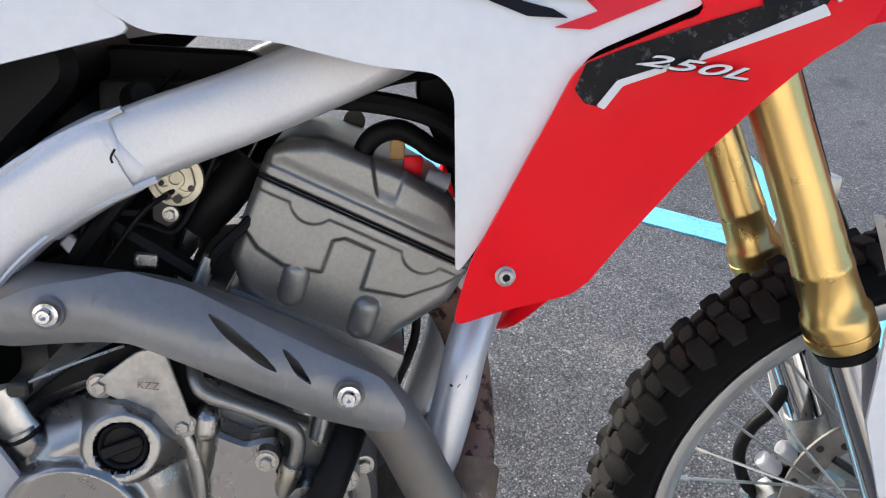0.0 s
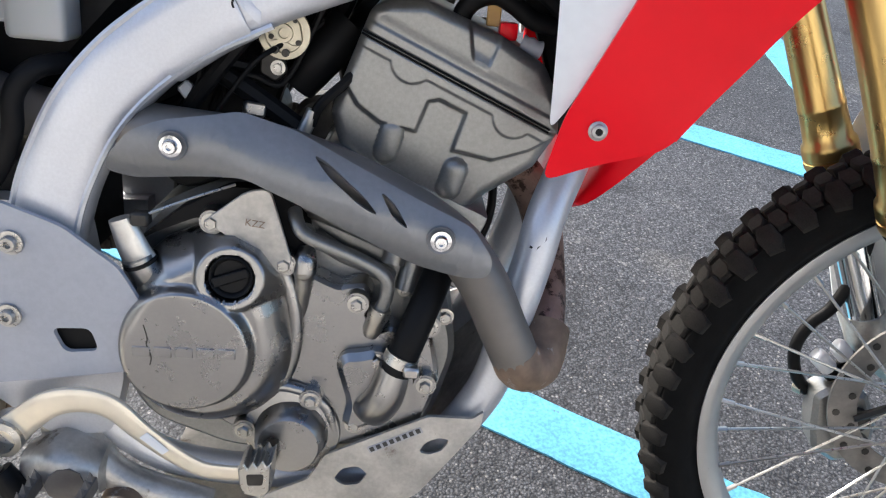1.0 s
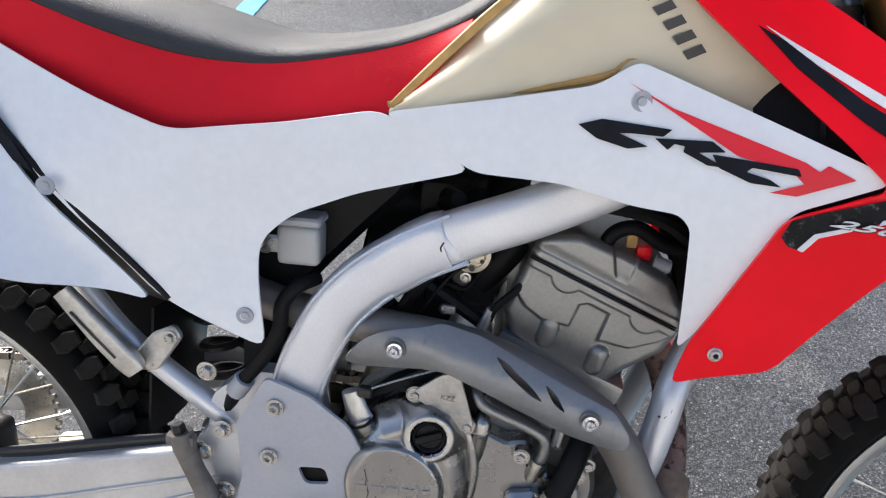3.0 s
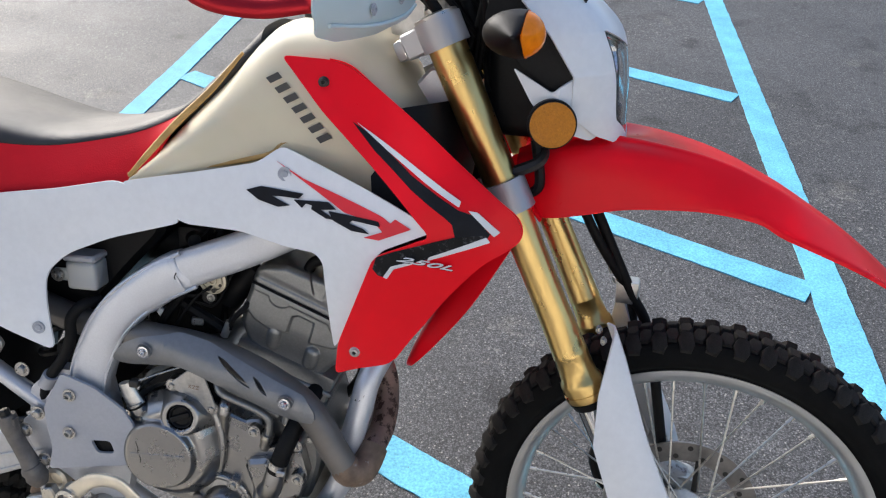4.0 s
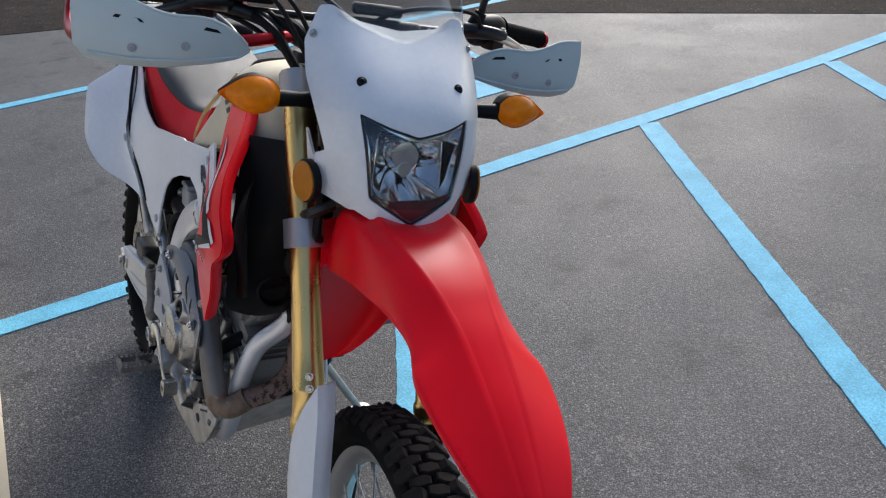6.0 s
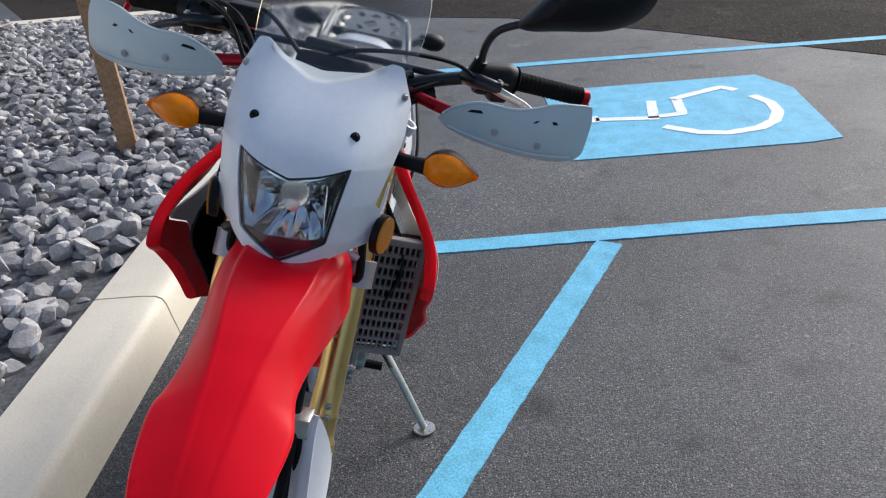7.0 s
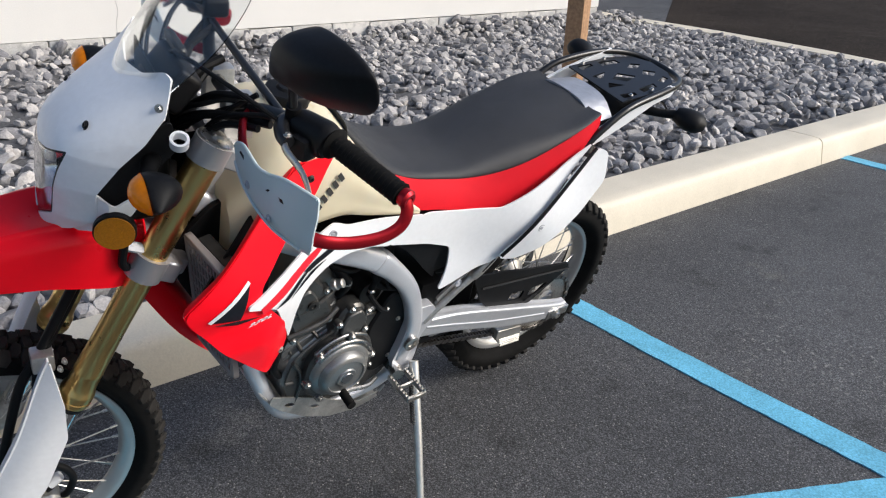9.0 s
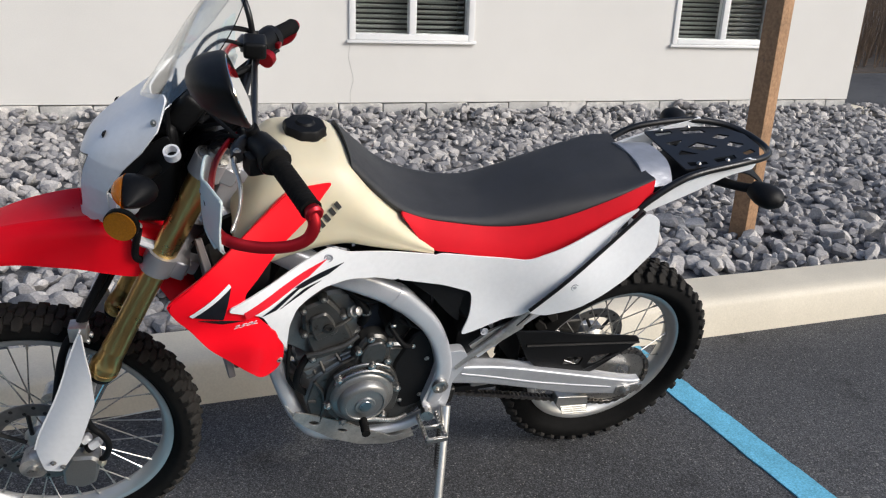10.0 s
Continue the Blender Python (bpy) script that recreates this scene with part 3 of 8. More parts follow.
# thicket beyond the drive
flat("bank", [(-60, -60), (-60, -13), (-30, -10.5), (-9, -9.2), (-6.5, -11.5), (-6.5, -60)], 0.02, 0.03, THICKET, "dark leaf litter under a bare thicket")
rng = random.Random(5)
bm = bmesh.new()
for i in range(1500):
    x = -7.2 - 16 * rng.random() ** 1.4
    y = -9.4 - 0.12 * (-x - 9) - 6 * rng.random()
    h = rng.uniform(0.8, 3.4)
    lean = Vector((rng.uniform(-0.5, 0.5), rng.uniform(-0.5, 0.5), h))
    p = Vector((x, y, 0.0))
    tube([p, p + lean * 0.5 + Vector((rng.uniform(-.1, .1), 0, 0)), p + lean], [rng.uniform(0.006, 0.02), 0.008, 0.002], 4, 3, bm=bm)
tagged(part("thicket", bm, TWIG), "bare brown stems of a winter thicket", "thicket", "", "stuff")
for i in range(7):
    x = -9 - 2.3 * i
    b2 = tube([(x, -12.5 - i % 3, 0), (x + 0.1, -12.6 - i % 3, 2.5), (x - 0.1, -12.6 - i % 3, 6)], [0.13, 0.1, 0.05], 8)
    for q in range(9):
        z = 1.6 + q * 0.45
        a = q * 2.4
        tube([(x, -12.6 - i % 3, z), (x + 0.7 * math.cos(a), -12.6 - i % 3 + 0.7 * math.sin(a), z + 0.6), (x + 1.3 * math.cos(a), -12.6 - i % 3 + 1.3 * math.sin(a), z + 1.5)], [0.04, 0.02, 0.005], 5, bm=b2)
    t = tagged(new("bare_tree"), "bare brown tree without leaves behind the drive", "tree", "bare trees")
    part("trunk", b2, TWIG, t)
part("far_wood", box((-66, -48, 0), (66, -47, 9)), THICKET)
tagged(bpy.data.objects["far_wood"], "dark brown distant wood", "wood", "", "structure")

# ---- motorcycle: built upright along x, y to its left, then leant on its stand ----
bike = tagged(new("motorcycle"), "red and white dual-sport motorcycle leaning on its side stand", "motorcycle")
STANCE = Matrix.Translation((-0.01, -0.026, 0.0)) @ pose(0, 0, 0, -16.3, 0, 4.0)
bike.matrix_basis = STANCE
AXIS_X, RAKE = 1.53, radians(25.2)
FRONT = Matrix.Translation((-0.01, -0.055, 0.0)) @ pose(0, 0, 0, -18.5, 0, 4.05)
TURN = STANCE.inverted() @ FRONT @ Matrix.Translation((AXIS_X, 0, 0)) @ Matrix.Rotation(radians(-8.5), 4, Vector((-math.sin(RAKE), 0, math.cos(RAKE)))) @ Matrix.Translation((-AXIS_X, 0, 0))
BOLT, SMALLBOLT, ALLEN = bolt_mesh(0.0055, 0.006), bolt_mesh(0.0042, 0.0045), bolt_mesh(0.0068, 0.0065, False)
CHROMEBOLT = bolt_mesh(0.0056, 0.0060, False)
CHROMEBOLT.materials.clear()
CHROMEBOLT.materials.append(CHROME)
BIGBOLT = bolt_mesh(0.0078, 0.008)
DARKBOLT = bolt_mesh(0.0048, 0.003, False)
DARKBOLT.materials.clear()
DARKBOLT.materials.append(BLACK)
GUARDBOLT = bolt_mesh(0.0042, 0.0026, False)
GUARDBOLT.materials.clear()
GUARDBOLT.materials.append(PLATEGREY)


def bolt(at, way=(0, -1, 0), me=None, parent=None, name="bolt"):
    b = new(name, me or BOLT)
    b.parent = parent or bike
    b.matrix_basis = turned(at, way)
    return b


def both(name, bm, material, label="", m=None, parent=None):
    """A part for the bike's left side and its mirror image for the right."""
    twin = flip(bm.copy())
    return part(name, bm, material, parent or bike, label, m), part(name, twin, material, parent or bike, label, m)


# half width of the bodywork
WIDTH = [(0.855, 1.04, 0.112), (0.911, 1.011, 0.141), (0.940, 1.034, 0.116), (0.991, 0.999, 0.142), (1.038, 0.970, 0.172), (1.121, 0.912, 0.214), (1.168, 0.870, 0.227), (0.955, 0.962, 0.168), (1.03, 0.928, 0.198), (1.095, 0.895, 0.229), (1.144, 0.862, 0.233), (1.0, 0.9, 0.186),
         (1.06, 0.855, 0.236), (1.0, 0.81, 0.219), (1.094, 0.788, 0.213), (1.05, 0.725, 0.200), (0.965, 0.665, 0.189), (1.007, 0.659, 0.197), (0.934, 0.622, 0.163), (0.86, 0.915, 0.163), (0.75, 0.86, 0.156), (0.62, 0.86, 0.150), (0.487, 0.64, 0.170), (0.51, 0.61, 0.165), (0.50, 0.73, 0.148), (0.34, 0.86, 0.165),
         (0.35, 0.68, 0.176), (0.305, 0.778, 0.196), (0.13, 0.94, 0.150), (0.10, 0.86, 0.168), (0.2, 0.9, 0.15)]


WP = np.array(WIDTH)
WGAP = np.sqrt((WP[:, None, 0] - WP[None, :, 0]) ** 2 + (WP[:, None, 1] - WP[None, :, 1]) ** 2 + 0.0025)
WBASE = float(WP[:, 2].mean())
WPULL = np.linalg.solve(WGAP - 0.02 * np.eye(len(WP)), WP[:, 2] - WBASE)


def half_width(x, z):
    return WBASE + float((WPULL * np.sqrt((x - WP[:, 0]) ** 2 + (z - WP[:, 1]) ** 2 + 0.0025)).sum())


def on_body(off):
    return lambda x, z: half_width(x, z) + off


# bodywork
PANEL = [(0.628, 0.864), (0.740, 0.886), (0.825, 0.905), (0.854, 0.925), (0.864, 0.928), (0.885, 0.921), (1.060, 0.859), (1.063, 0.849), (0.999, 0.816), (0.942, 0.679), (0.931, 0.660), (0.921, 0.788), (0.910, 0.799), (0.868, 0.801), (0.803, 0.813), (0.720, 0.814)]


def tip_lift(x):
    """The left front panel overlaps its shroud."""
    k = min(1.0, max(0.0, (x - 0.90) / 0.09))
    return 0.011 * k * k * (3 - 2 * k)


part("front_side_panel", flip(sheet(PANEL, on_body(0.002), 0.004, 0.012, 0.022)), WHITE, bike, "white plastic front side panel")
LEFTPANEL = [(0.628, 0.864), (0.740, 0.886), (0.825, 0.899), (0.851, 0.912), (0.864, 0.916), (0.885, 0.910), (0.924, 0.895), (0.987, 0.873), (1.060, 0.850), (1.062, 0.842), (1.000, 0.813), (0.957, 0.715), (0.949, 0.692), (0.945, 0.763), (0.931, 0.799), (0.905, 0.816), (0.873, 0.832), (0.821, 0.838), (0.762, 0.830), (0.716, 0.814)]
part("front_side_panel", sheet(LEFTPANEL, lambda x, z: half_width(x, z) + 0.002 + tip_lift(x), 0.004, 0.012, 0.022), WHITE, bike, "white plastic front side panel")
SIDE = [(0.150, 0.945), (0.240, 0.905), (0.343, 0.860), (0.415, 0.832), (0.527, 0.846), (0.624, 0.866), (0.718, 0.815), (0.605, 0.782), (0.535, 0.752)]
REAR = [(0.10, 0.850), (0.108, 0.925), (0.143, 0.938)]
part("side_cover", flip(sheet(SIDE + [(0.503, 0.722), (0.502, 0.685), (0.512, 0.606), (0.432, 0.640), (0.395, 0.662)], on_body(0.0), 0.004, 0.018, 0.022)), WHITE, bike, "white plastic side cover")


def bulge(x, z):
    """The right rear cover swells out over the muffler."""
    d = -0.746 * (x - 0.143) - 0.665 * (z - 0.938)
    k = min(1.0, max(0.0, d / 0.10))
    return -(half_width(x, z) + 0.006 + 0.080 * k * k * (3 - 2 * k) * min(1.0, max(0.0, (0.95 - z) / 0.10)))


part("rear_side_cover", sheet(REAR + [(0.398, 0.652), (0.345, 0.672), (0.285, 0.690), (0.158, 0.762)], bulge, 0.006, 0.022, 0.016), WHITE, bike, "white plastic rear cover swelling over the muffler")
part("slash_decal", sheet([(0.235, 0.842), (0.262, 0.822), (0.292, 0.786), (0.270, 0.796), (0.245, 0.822)], lambda x, z: bulge(x, z) - 0.0015, 0.0008, 0.001, 0.01), DECALBLACK, bike)
part("side_cover", sheet(SIDE + [(0.530, 0.730), (0.530, 0.690), (0.547, 0.636), (0.522, 0.643), (0.446, 0.676), (0.401, 0.684)], on_body(0.0), 0.004, 0.016, 0.022), WHITE, bike, "white plastic side cover")
part("rear_side_cover", sheet(REAR + [(0.318, 0.802), (0.405, 0.702), (0.358, 0.692), (0.286, 0.712), (0.218, 0.747), (0.165, 0.780)], on_body(0.014), 0.006, 0.018, 0.022), WHITE, bike, "white plastic rear cover")
part("cover_trim", tube([(0.155, -0.152, 0.94), (0.28, -0.186, 0.80), (0.41, -0.170, 0.655)], 0.0035, 8), BLACK, bike)
part("cover_trim", tube([(0.150, 0.160, 0.937), (0.318, 0.198, 0.804), (0.40, 0.190, 0.712)], 0.0045, 8), BLACK, bike)
SHROUD = [(0.849, 1.039), (0.914, 1.037), (0.941, 1.031), (0.975, 1.009), (1.034, 0.972), (1.090, 0.934), (1.141, 0.896), (1.166, 0.877), (1.173, 0.863), (1.170, 0.849), (1.156, 0.836), (1.131, 0.818), (1.108, 0.792), (1.080, 0.756), (1.058, 0.723), (1.038, 0.695), (1.018, 0.664), (1.008, 0.655), (0.967, 0.639), (0.931, 0.620), (0.939, 0.673), (0.993, 0.810), (1.066, 0.846), (1.031, 0.878), (0.980, 0.920), (0.911, 0.977)]
LEFTSHROUD = [(0.853, 1.040), (0.913, 1.036), (0.940, 1.027), (0.986, 0.993), (1.062, 0.943), (1.110, 0.910), (1.162, 0.870), (1.167, 0.856), (1.154, 0.830), (1.110, 0.770), (1.048, 0.697), (1.003, 0.648), (0.986, 0.637), (0.966, 0.637), (0.954, 0.661), (0.954, 0.704), (0.972, 0.762), (1.008, 0.810), (1.030, 0.846), (1.033, 0.867), (1.002, 0.893), (0.979, 0.918), (0.950, 0.948), (0.905, 0.982)]


def lip(edge):
    """The folded rim of a shroud, leaning in towards its middle."""
    rows = [[], [], []]
    for x, z in edge:
        to = Vector((1.00 - x, 0.86 - z)).normalized()
        for row, (k, d) in zip(rows, ((0.001, -0.006), (0.003, 0.002), (0.009, 0.010))):
            row.append((x + to.x * k, half_width(x, z) - d, z + to.y * k))
    return loft(rows, 60, 7, 0.002)


part("radiator_shroud", flip(sheet(SHROUD, on_body(0.008), 0.005, 0.012, 0.02)), RED, bike, "glossy red radiator shroud with scuffs")
part("shroud_lip", flip(lip(SHROUD[1:17])), RED, bike)


def left_swell(x, z):
    """The left shroud stands fuller over its radiator."""
    k = min(1.0, max(0.0, (0.815 - z) / 0.07)) * min(1.0, max(0.0, (x - 0.955) / 0.06))
    return half_width(x, z) + 0.008 + 0.026 * k * k * (3 - 2 * k)


part("radiator_shroud", sheet(LEFTSHROUD, left_swell, 0.005, 0.012, 0.02), RED, bike, "glossy red radiator shroud")
part("shroud_lip", lip(LEFTSHROUD[1:9]), RED, bike)
both("shroud_inner", sheet([(0.96, 0.98), (1.08, 0.90), (1.12, 0.85), (1.06, 0.72), (0.98, 0.68), (0.98, 0.82)], lambda x, z: half_width(x, z) - 0.05, 0.004, 0.02, 0.03), BLACK)

# printed decals on the bodywork
def decal(name, outline, material, off, side=-1):
    lift = tip_lift if side > 0 and off < 0.006 else (lambda x: 0.0)
    bm = sheet(outline, lambda x, z: half_width(x, z) + off + lift(x), 0.0008, 0.0012, 0.012)
    return part(name, flip(bm) if side < 0 else bm, material, bike)


decal("chevron_decal", [(0.954, 0.967), (0.978, 0.955), (1.037, 0.914), (1.098, 0.882), (1.115, 0.878), (1.137, 0.856), (1.095, 0.850), (1.091, 0.865), (1.082, 0.872), (1.038, 0.898), (0.986, 0.936)], DECALBLACK, 0.0095)
decal("mottled_decal", [(0.997, 0.811), (1.020, 0.822), (1.069, 0.841), (1.095, 0.850), (1.136, 0.856), (1.132, 0.849), (1.066, 0.819), (1.020, 0.801), (1.010, 0.785), (0.999, 0.787), (0.992, 0.795)], DECALCAMO, 0.0096)
for pts in ([(0.960, 0.967), (1.008, 0.942), (1.059, 0.915), (1.100, 0.893), (1.098, 0.886), (1.054, 0.909), (1.003, 0.938)], [(1.109, 0.883), (1.120, 0.882), (1.148, 0.860), (1.141, 0.854)], [(1.062, 0.816), (1.064, 0.821), (1.132, 0.853), (1.137, 0.847)],
            [(1.046, 0.814), (1.044, 0.809), (1.020, 0.799), (1.011, 0.784), (1.006, 0.786), (1.016, 0.802)]):
    decal("edge_decal", pts, DECALWHITE, 0.0108)
decal("stripe_decal", [(0.854, 0.910), (0.893, 0.892), (1.002, 0.860), (1.013, 0.854), (1.019, 0.860), (1.040, 0.851), (0.999, 0.831), (0.978, 0.831), (1.003, 0.842), (0.994, 0.850), (0.950, 0.858)], DECALRED, 0.0035)
for pts in ([(0.812, 0.870), (0.833, 0.877), (0.894, 0.874), (0.887, 0.867), (0.861, 0.867), (0.849, 0.866), (0.875, 0.857), (0.858, 0.853), (0.830, 0.859)],
            [(0.880, 0.865), (0.928, 0.868), (0.940, 0.860), (0.918, 0.857), (0.941, 0.847), (0.926, 0.847), (0.905, 0.856), (0.906, 0.861), (0.897, 0.862), (0.892, 0.856)],
            [(0.929, 0.857), (0.997, 0.854), (1.000, 0.848), (0.962, 0.850), (0.958, 0.846), (0.977, 0.842), (0.986, 0.837), (0.962, 0.837), (0.936, 0.846)]):
    decal("emblem_decal", pts, DECALBLACK, 0.0048)
decal("chevron_decal", [(1.128, 0.838), (1.056, 0.892), (1.073, 0.822)], DECALBLACK, 0.0095, 1)
decal("edge_decal", [(1.133, 0.843), (1.060, 0.899), (1.056, 0.892), (1.127, 0.837)], DECALWHITE, 0.0108, 1)
decal("mottled_decal", [(1.118, 0.828), (1.079, 0.811), (1.019, 0.790), (0.985, 0.786), (0.992, 0.799), (1.074, 0.820)], DECALCAMO, 0.0095, 1)
decal("stripe_decal", [(1.036, 0.833), (0.966, 0.862), (0.868, 0.895), (0.906, 0.866), (0.999, 0.828), (1.030, 0.816)], DECALRED, 0.0035, 1)
for pts in ([(1.002, 0.815), (0.941, 0.846), (0.905, 0.858), (0.945, 0.836), (0.974, 0.820)], [(0.935, 0.853), (0.880, 0.870), (0.833, 0.881), (0.866, 0.862), (0.921, 0.846)], [(0.968, 0.818), (0.915, 0.843), (0.880, 0.852), (0.925, 0.832)]):
    decal("emblem_decal", pts, DECALBLACK, 0.0048, 1)


def words(text, size, m, material, name, parent, depth=0.0006, shear=0.0):
    """Flat raised lettering in the built-in font."""
    cu = bpy.data.curves.new("text", 'FONT')
    cu.body, cu.size, cu.extrude, cu.align_x, cu.align_y, cu.shear = text, size, depth, 'CENTER', 'CENTER', shear
    tmp = bpy.data.objects.new("text", cu)
    scene.collection.objects.link(tmp)
    me = bpy.data.meshes.new_from_object(tmp.evaluated_get(bpy.context.evaluated_depsgraph_get()))
    bpy.data.objects.remove(tmp)
    me.materials.clear()
    me.materials.append(material)
    ob = new(name, me)
    ob.parent = parent
    ob.matrix_basis = m
    return ob


def surface_pose(x, z, off, side, angle):
    """A pose on the bodywork: x axis along the bike at a slope, z axis outwards."""
    p = Vector((x, side * (half_width(x, z) + off), z))
    e = 0.02
    tx = Vector((2 * e, side * (half_width(x + e, z) - half_width(x - e, z)), 0)).normalized()
    tz = Vector((0, side * (half_width(x, z + e) - half_width(x, z - e)), 2 * e)).normalized()
    out = (tx.cross(tz) if side < 0 else tz.cross(tx)).normalized()
    right = tx if side < 0 else -tx
    m = Matrix((right, out.cross(right), out)).transposed().to_4x4()
    return Matrix.Translation(p) @ m @ Matrix.Rotation(radians(angle), 4, 'Z')


for dx, dz, off, mt in ((0.0008, -0.0008, 0.0119, BLACK), (0, 0, 0.0123, DECALWHITE), (0.0005, 0.0004, 0.0124, DECALWHITE)):
    words("250L", 0.0100, surface_pose(1.058 + dx, 0.8125 + dz, off, -1, -5) @ Matrix.Diagonal((3.5, 1, 1, 1)), mt, "number_print", bike, 0.0005, 0.45)
words("250L", 0.0120, surface_pose(1.035, 0.800, 0.0122, 1, 8) @ Matrix.Diagonal((2.0, 1, 1, 1)), DECALWHITE, "number_print", bike, 0.0006, 0.5)
for s in (-1, 1):
    for k in range(7):
        u = k / 6
        b = box((-0.0045, -0.0085, -0.0004), (0.0045, 0.0085, 0.0006))
        for v in b.verts:
            v.co.x += v.co.y * 0.25
        x, z = (0.846 + 0.064 * u, 1.012 - 0.073 * u) if s < 0 else (0.847 + 0.058 * u, 0.998 - 0.080 * u)
        px = Matrix.Translation((x, s * 0.1425, z)) @ pose(0, 0, 0, 90, 0, 0 if s < 0 else 180) @ Matrix.Rotation(radians(-49 if s < 0 else 49), 4, 'Z')
        part("print_bar", b, TEXTGREY, bike, m=px)

# fuel tank, filler cap
ST = [(0.630, 0.852, 0.872, 0.132), (0.70, 0.868, 0.942, 0.138), (0.77, 0.884, 1.012, 0.140), (0.825, 0.896, 1.070, 0.140), (0.885, 0.890, 1.081, 0.140), (0.940, 0.874, 1.082, 0.139), (0.975, 0.862, 1.056, 0.138), (1.005, 0.856, 1.018, 0.132), (1.038, 0.860, 0.970, 0.112)]
ch = []
for x, zb, zt, w in ST:
    h = zt - zb
    ch.append([(x, -w * 0.9, zb), (x, -w, zb + 0.30 * h), (x, -w * 0.97, zb + 0.62 * h), (x, -w * 0.74, zb + 0.90 * h), (x, -w * 0.35, zt), (x, 0, zt + 0.003),
               (x, w * 0.35, zt), (x, w * 0.74, zb + 0.90 * h), (x, w * 0.97, zb + 0.62 * h), (x, w, zb + 0.30 * h), (x, w * 0.9, zb), (x, 0, zb - 0.004)])
part("fuel_tank", loft(ch, 48, 36, 0, closed=True), TANK, bike, "translucent cream plastic fuel tank with yellowed edges")
cap = lathe([(0, 0), (0.044, 0), (0.045, 0.005), (0.043, 0.007), (0.043, 0.022), (0.040, 0.026), (0.02, 0.028), (0.016, 0.032), (0, 0.032)], 40)
for v in cap.verts:
    r = math.hypot(v.co.x, v.co.z)
    if r > 0.037 and v.co.y > 0.006:
        f = 1 - 0.07 * (0.5 + 0.5 * math.cos(8 * math.atan2(v.co.z, v.co.x)))
        v.co.x, v.co.z = v.co.x * f, v.co.z * f
part("filler_cap", cap, BLACK, bike, "black ribbed filler cap", turned((0.888, 0, 1.076), (-0.03, 0, 1)))

part("tank_seam", tube([(0.628, -0.127, 0.868), (0.671, -0.134, 0.876), (0.735, -0.137, 0.888), (0.799, -0.139, 0.902), (0.836, -0.140, 0.913), (0.862, -0.139, 0.929), (0.924, -0.137, 0.905), (0.989, -0.134, 0.877), (1.035, -0.118, 0.868)], 0.0034, 8, 50, squash=0.5), TANKEDGE, bike, "yellowed tank seam")
part("tank_seam", tube([(0.632, -0.1325, 0.868), (0.665, -0.136, 0.902), (0.710, -0.134, 0.948), (0.755, -0.123, 0.992), (0.792, -0.106, 1.038)], [0.003, 0.0045, 0.005, 0.0045, 0.002], 8, 36, squash=0.5), TANKEDGE, bike)

# seat: black top, red sides
SX = [0.812, 0.760, 0.705, 0.645, 0.58, 0.50, 0.42, 0.34, 0.25, 0.17, 0.11]
SZT = [1.078, 1.024, 0.974, 0.944, 0.928, 0.921, 0.937, 0.957, 0.976, 0.990, 0.998]
SZR = [1.045, 0.997, 0.953, 0.926, 0.909, 0.896, 0.899, 0.918, 0.949, 0.979, 0.992]
SZB = [1.058, 1.004, 0.950, 0.870, 0.850, 0.832, 0.814, 0.826, 0.862, 0.902, 0.938]
SB = [0.092, 0.110, 0.120, 0.124, 0.126, 0.130, 0.134, 0.136, 0.134, 0.128, 0.112]
SW = [0.092, 0.106, 0.110, 0.106, 0.104, 0.108, 0.118, 0.128, 0.131, 0.127, 0.112]
top, red_side = [], []
for x, zt, zr, zb, w, wb in zip(SX, SZT, SZR, SZB, SW, SB):
    top.append([(x, -w, zr), (x, -w * 0.93, zr + 0.55 * (zt - zr)), (x, -w * 0.66, zt - 0.006), (x, 0, zt), (x, w * 0.66, zt - 0.006), (x, w * 0.93, zr + 0.55 * (zt - zr)), (x, w, zr), (x, w * 0.8, zr - 0.012), (x, 0, zr - 0.02), (x, -w * 0.8, zr - 0.012)])
    red_side.append([(x, w + 0.001, zr + 0.001), (x, (w + wb) / 2 + 0.006, (zr + zb) / 2), (x, wb + 0.004, zb)])
part("seat", loft(top, 40, 44, 0, closed=True), SEAT, bike, "black textured vinyl seat")
both("seat_side", loft(red_side[2:], 8, 36, 0.004), REDTRIM, "red vinyl seat side")
part("seat_base", box((0.14, -0.11, 0.86), (0.62, 0.11, 0.885), 0.01), BLACK, bike)
part("seat_tail", loft([[(0.125, -0.108, 0.968), (0.122, -0.06, 0.996), (0.118, 0, 1.000), (0.122, 0.06, 0.996), (0.125, 0.108, 0.968)], [(0.050, -0.102, 0.972), (0.038, -0.055, 0.996), (0.032, 0, 1.000), (0.038, 0.055, 0.996), (0.050, 0.102, 0.972)]], 20, 6, 0.006), SILVERTAPE, bike, "silver taped seat tail")

# rear frame, tail and rack
both("tail_panel", sheet([(0.135, 0.945), (0.03, 0.982), (-0.14, 1.034), (-0.165, 1.030), (-0.160, 1.005), (-0.09, 0.992), (0.02, 0.945), (0.128, 0.902)], lambda x, z: 0.118 + 0.12 * min(0, x) * 0.4, 0.008, 0.01, 0.03), WHITE, "white tail panel")
part("rear_fender", loft([[(0.12, -0.10, 0.90), (0.12, 0, 0.925), (0.12, 0.10, 0.90)], [(-0.05, -0.085, 0.955), (-0.05, 0, 0.975), (-0.05, 0.085, 0.955)], [(-0.19, -0.06, 0.965), (-0.19, 0, 0.985), (-0.19, 0.06, 0.965)], [(-0.30, -0.045, 0.90), (-0.30, 0, 0.915), (-0.30, 0.045, 0.90)]], 16, 20, 0.004), BLACK, bike)
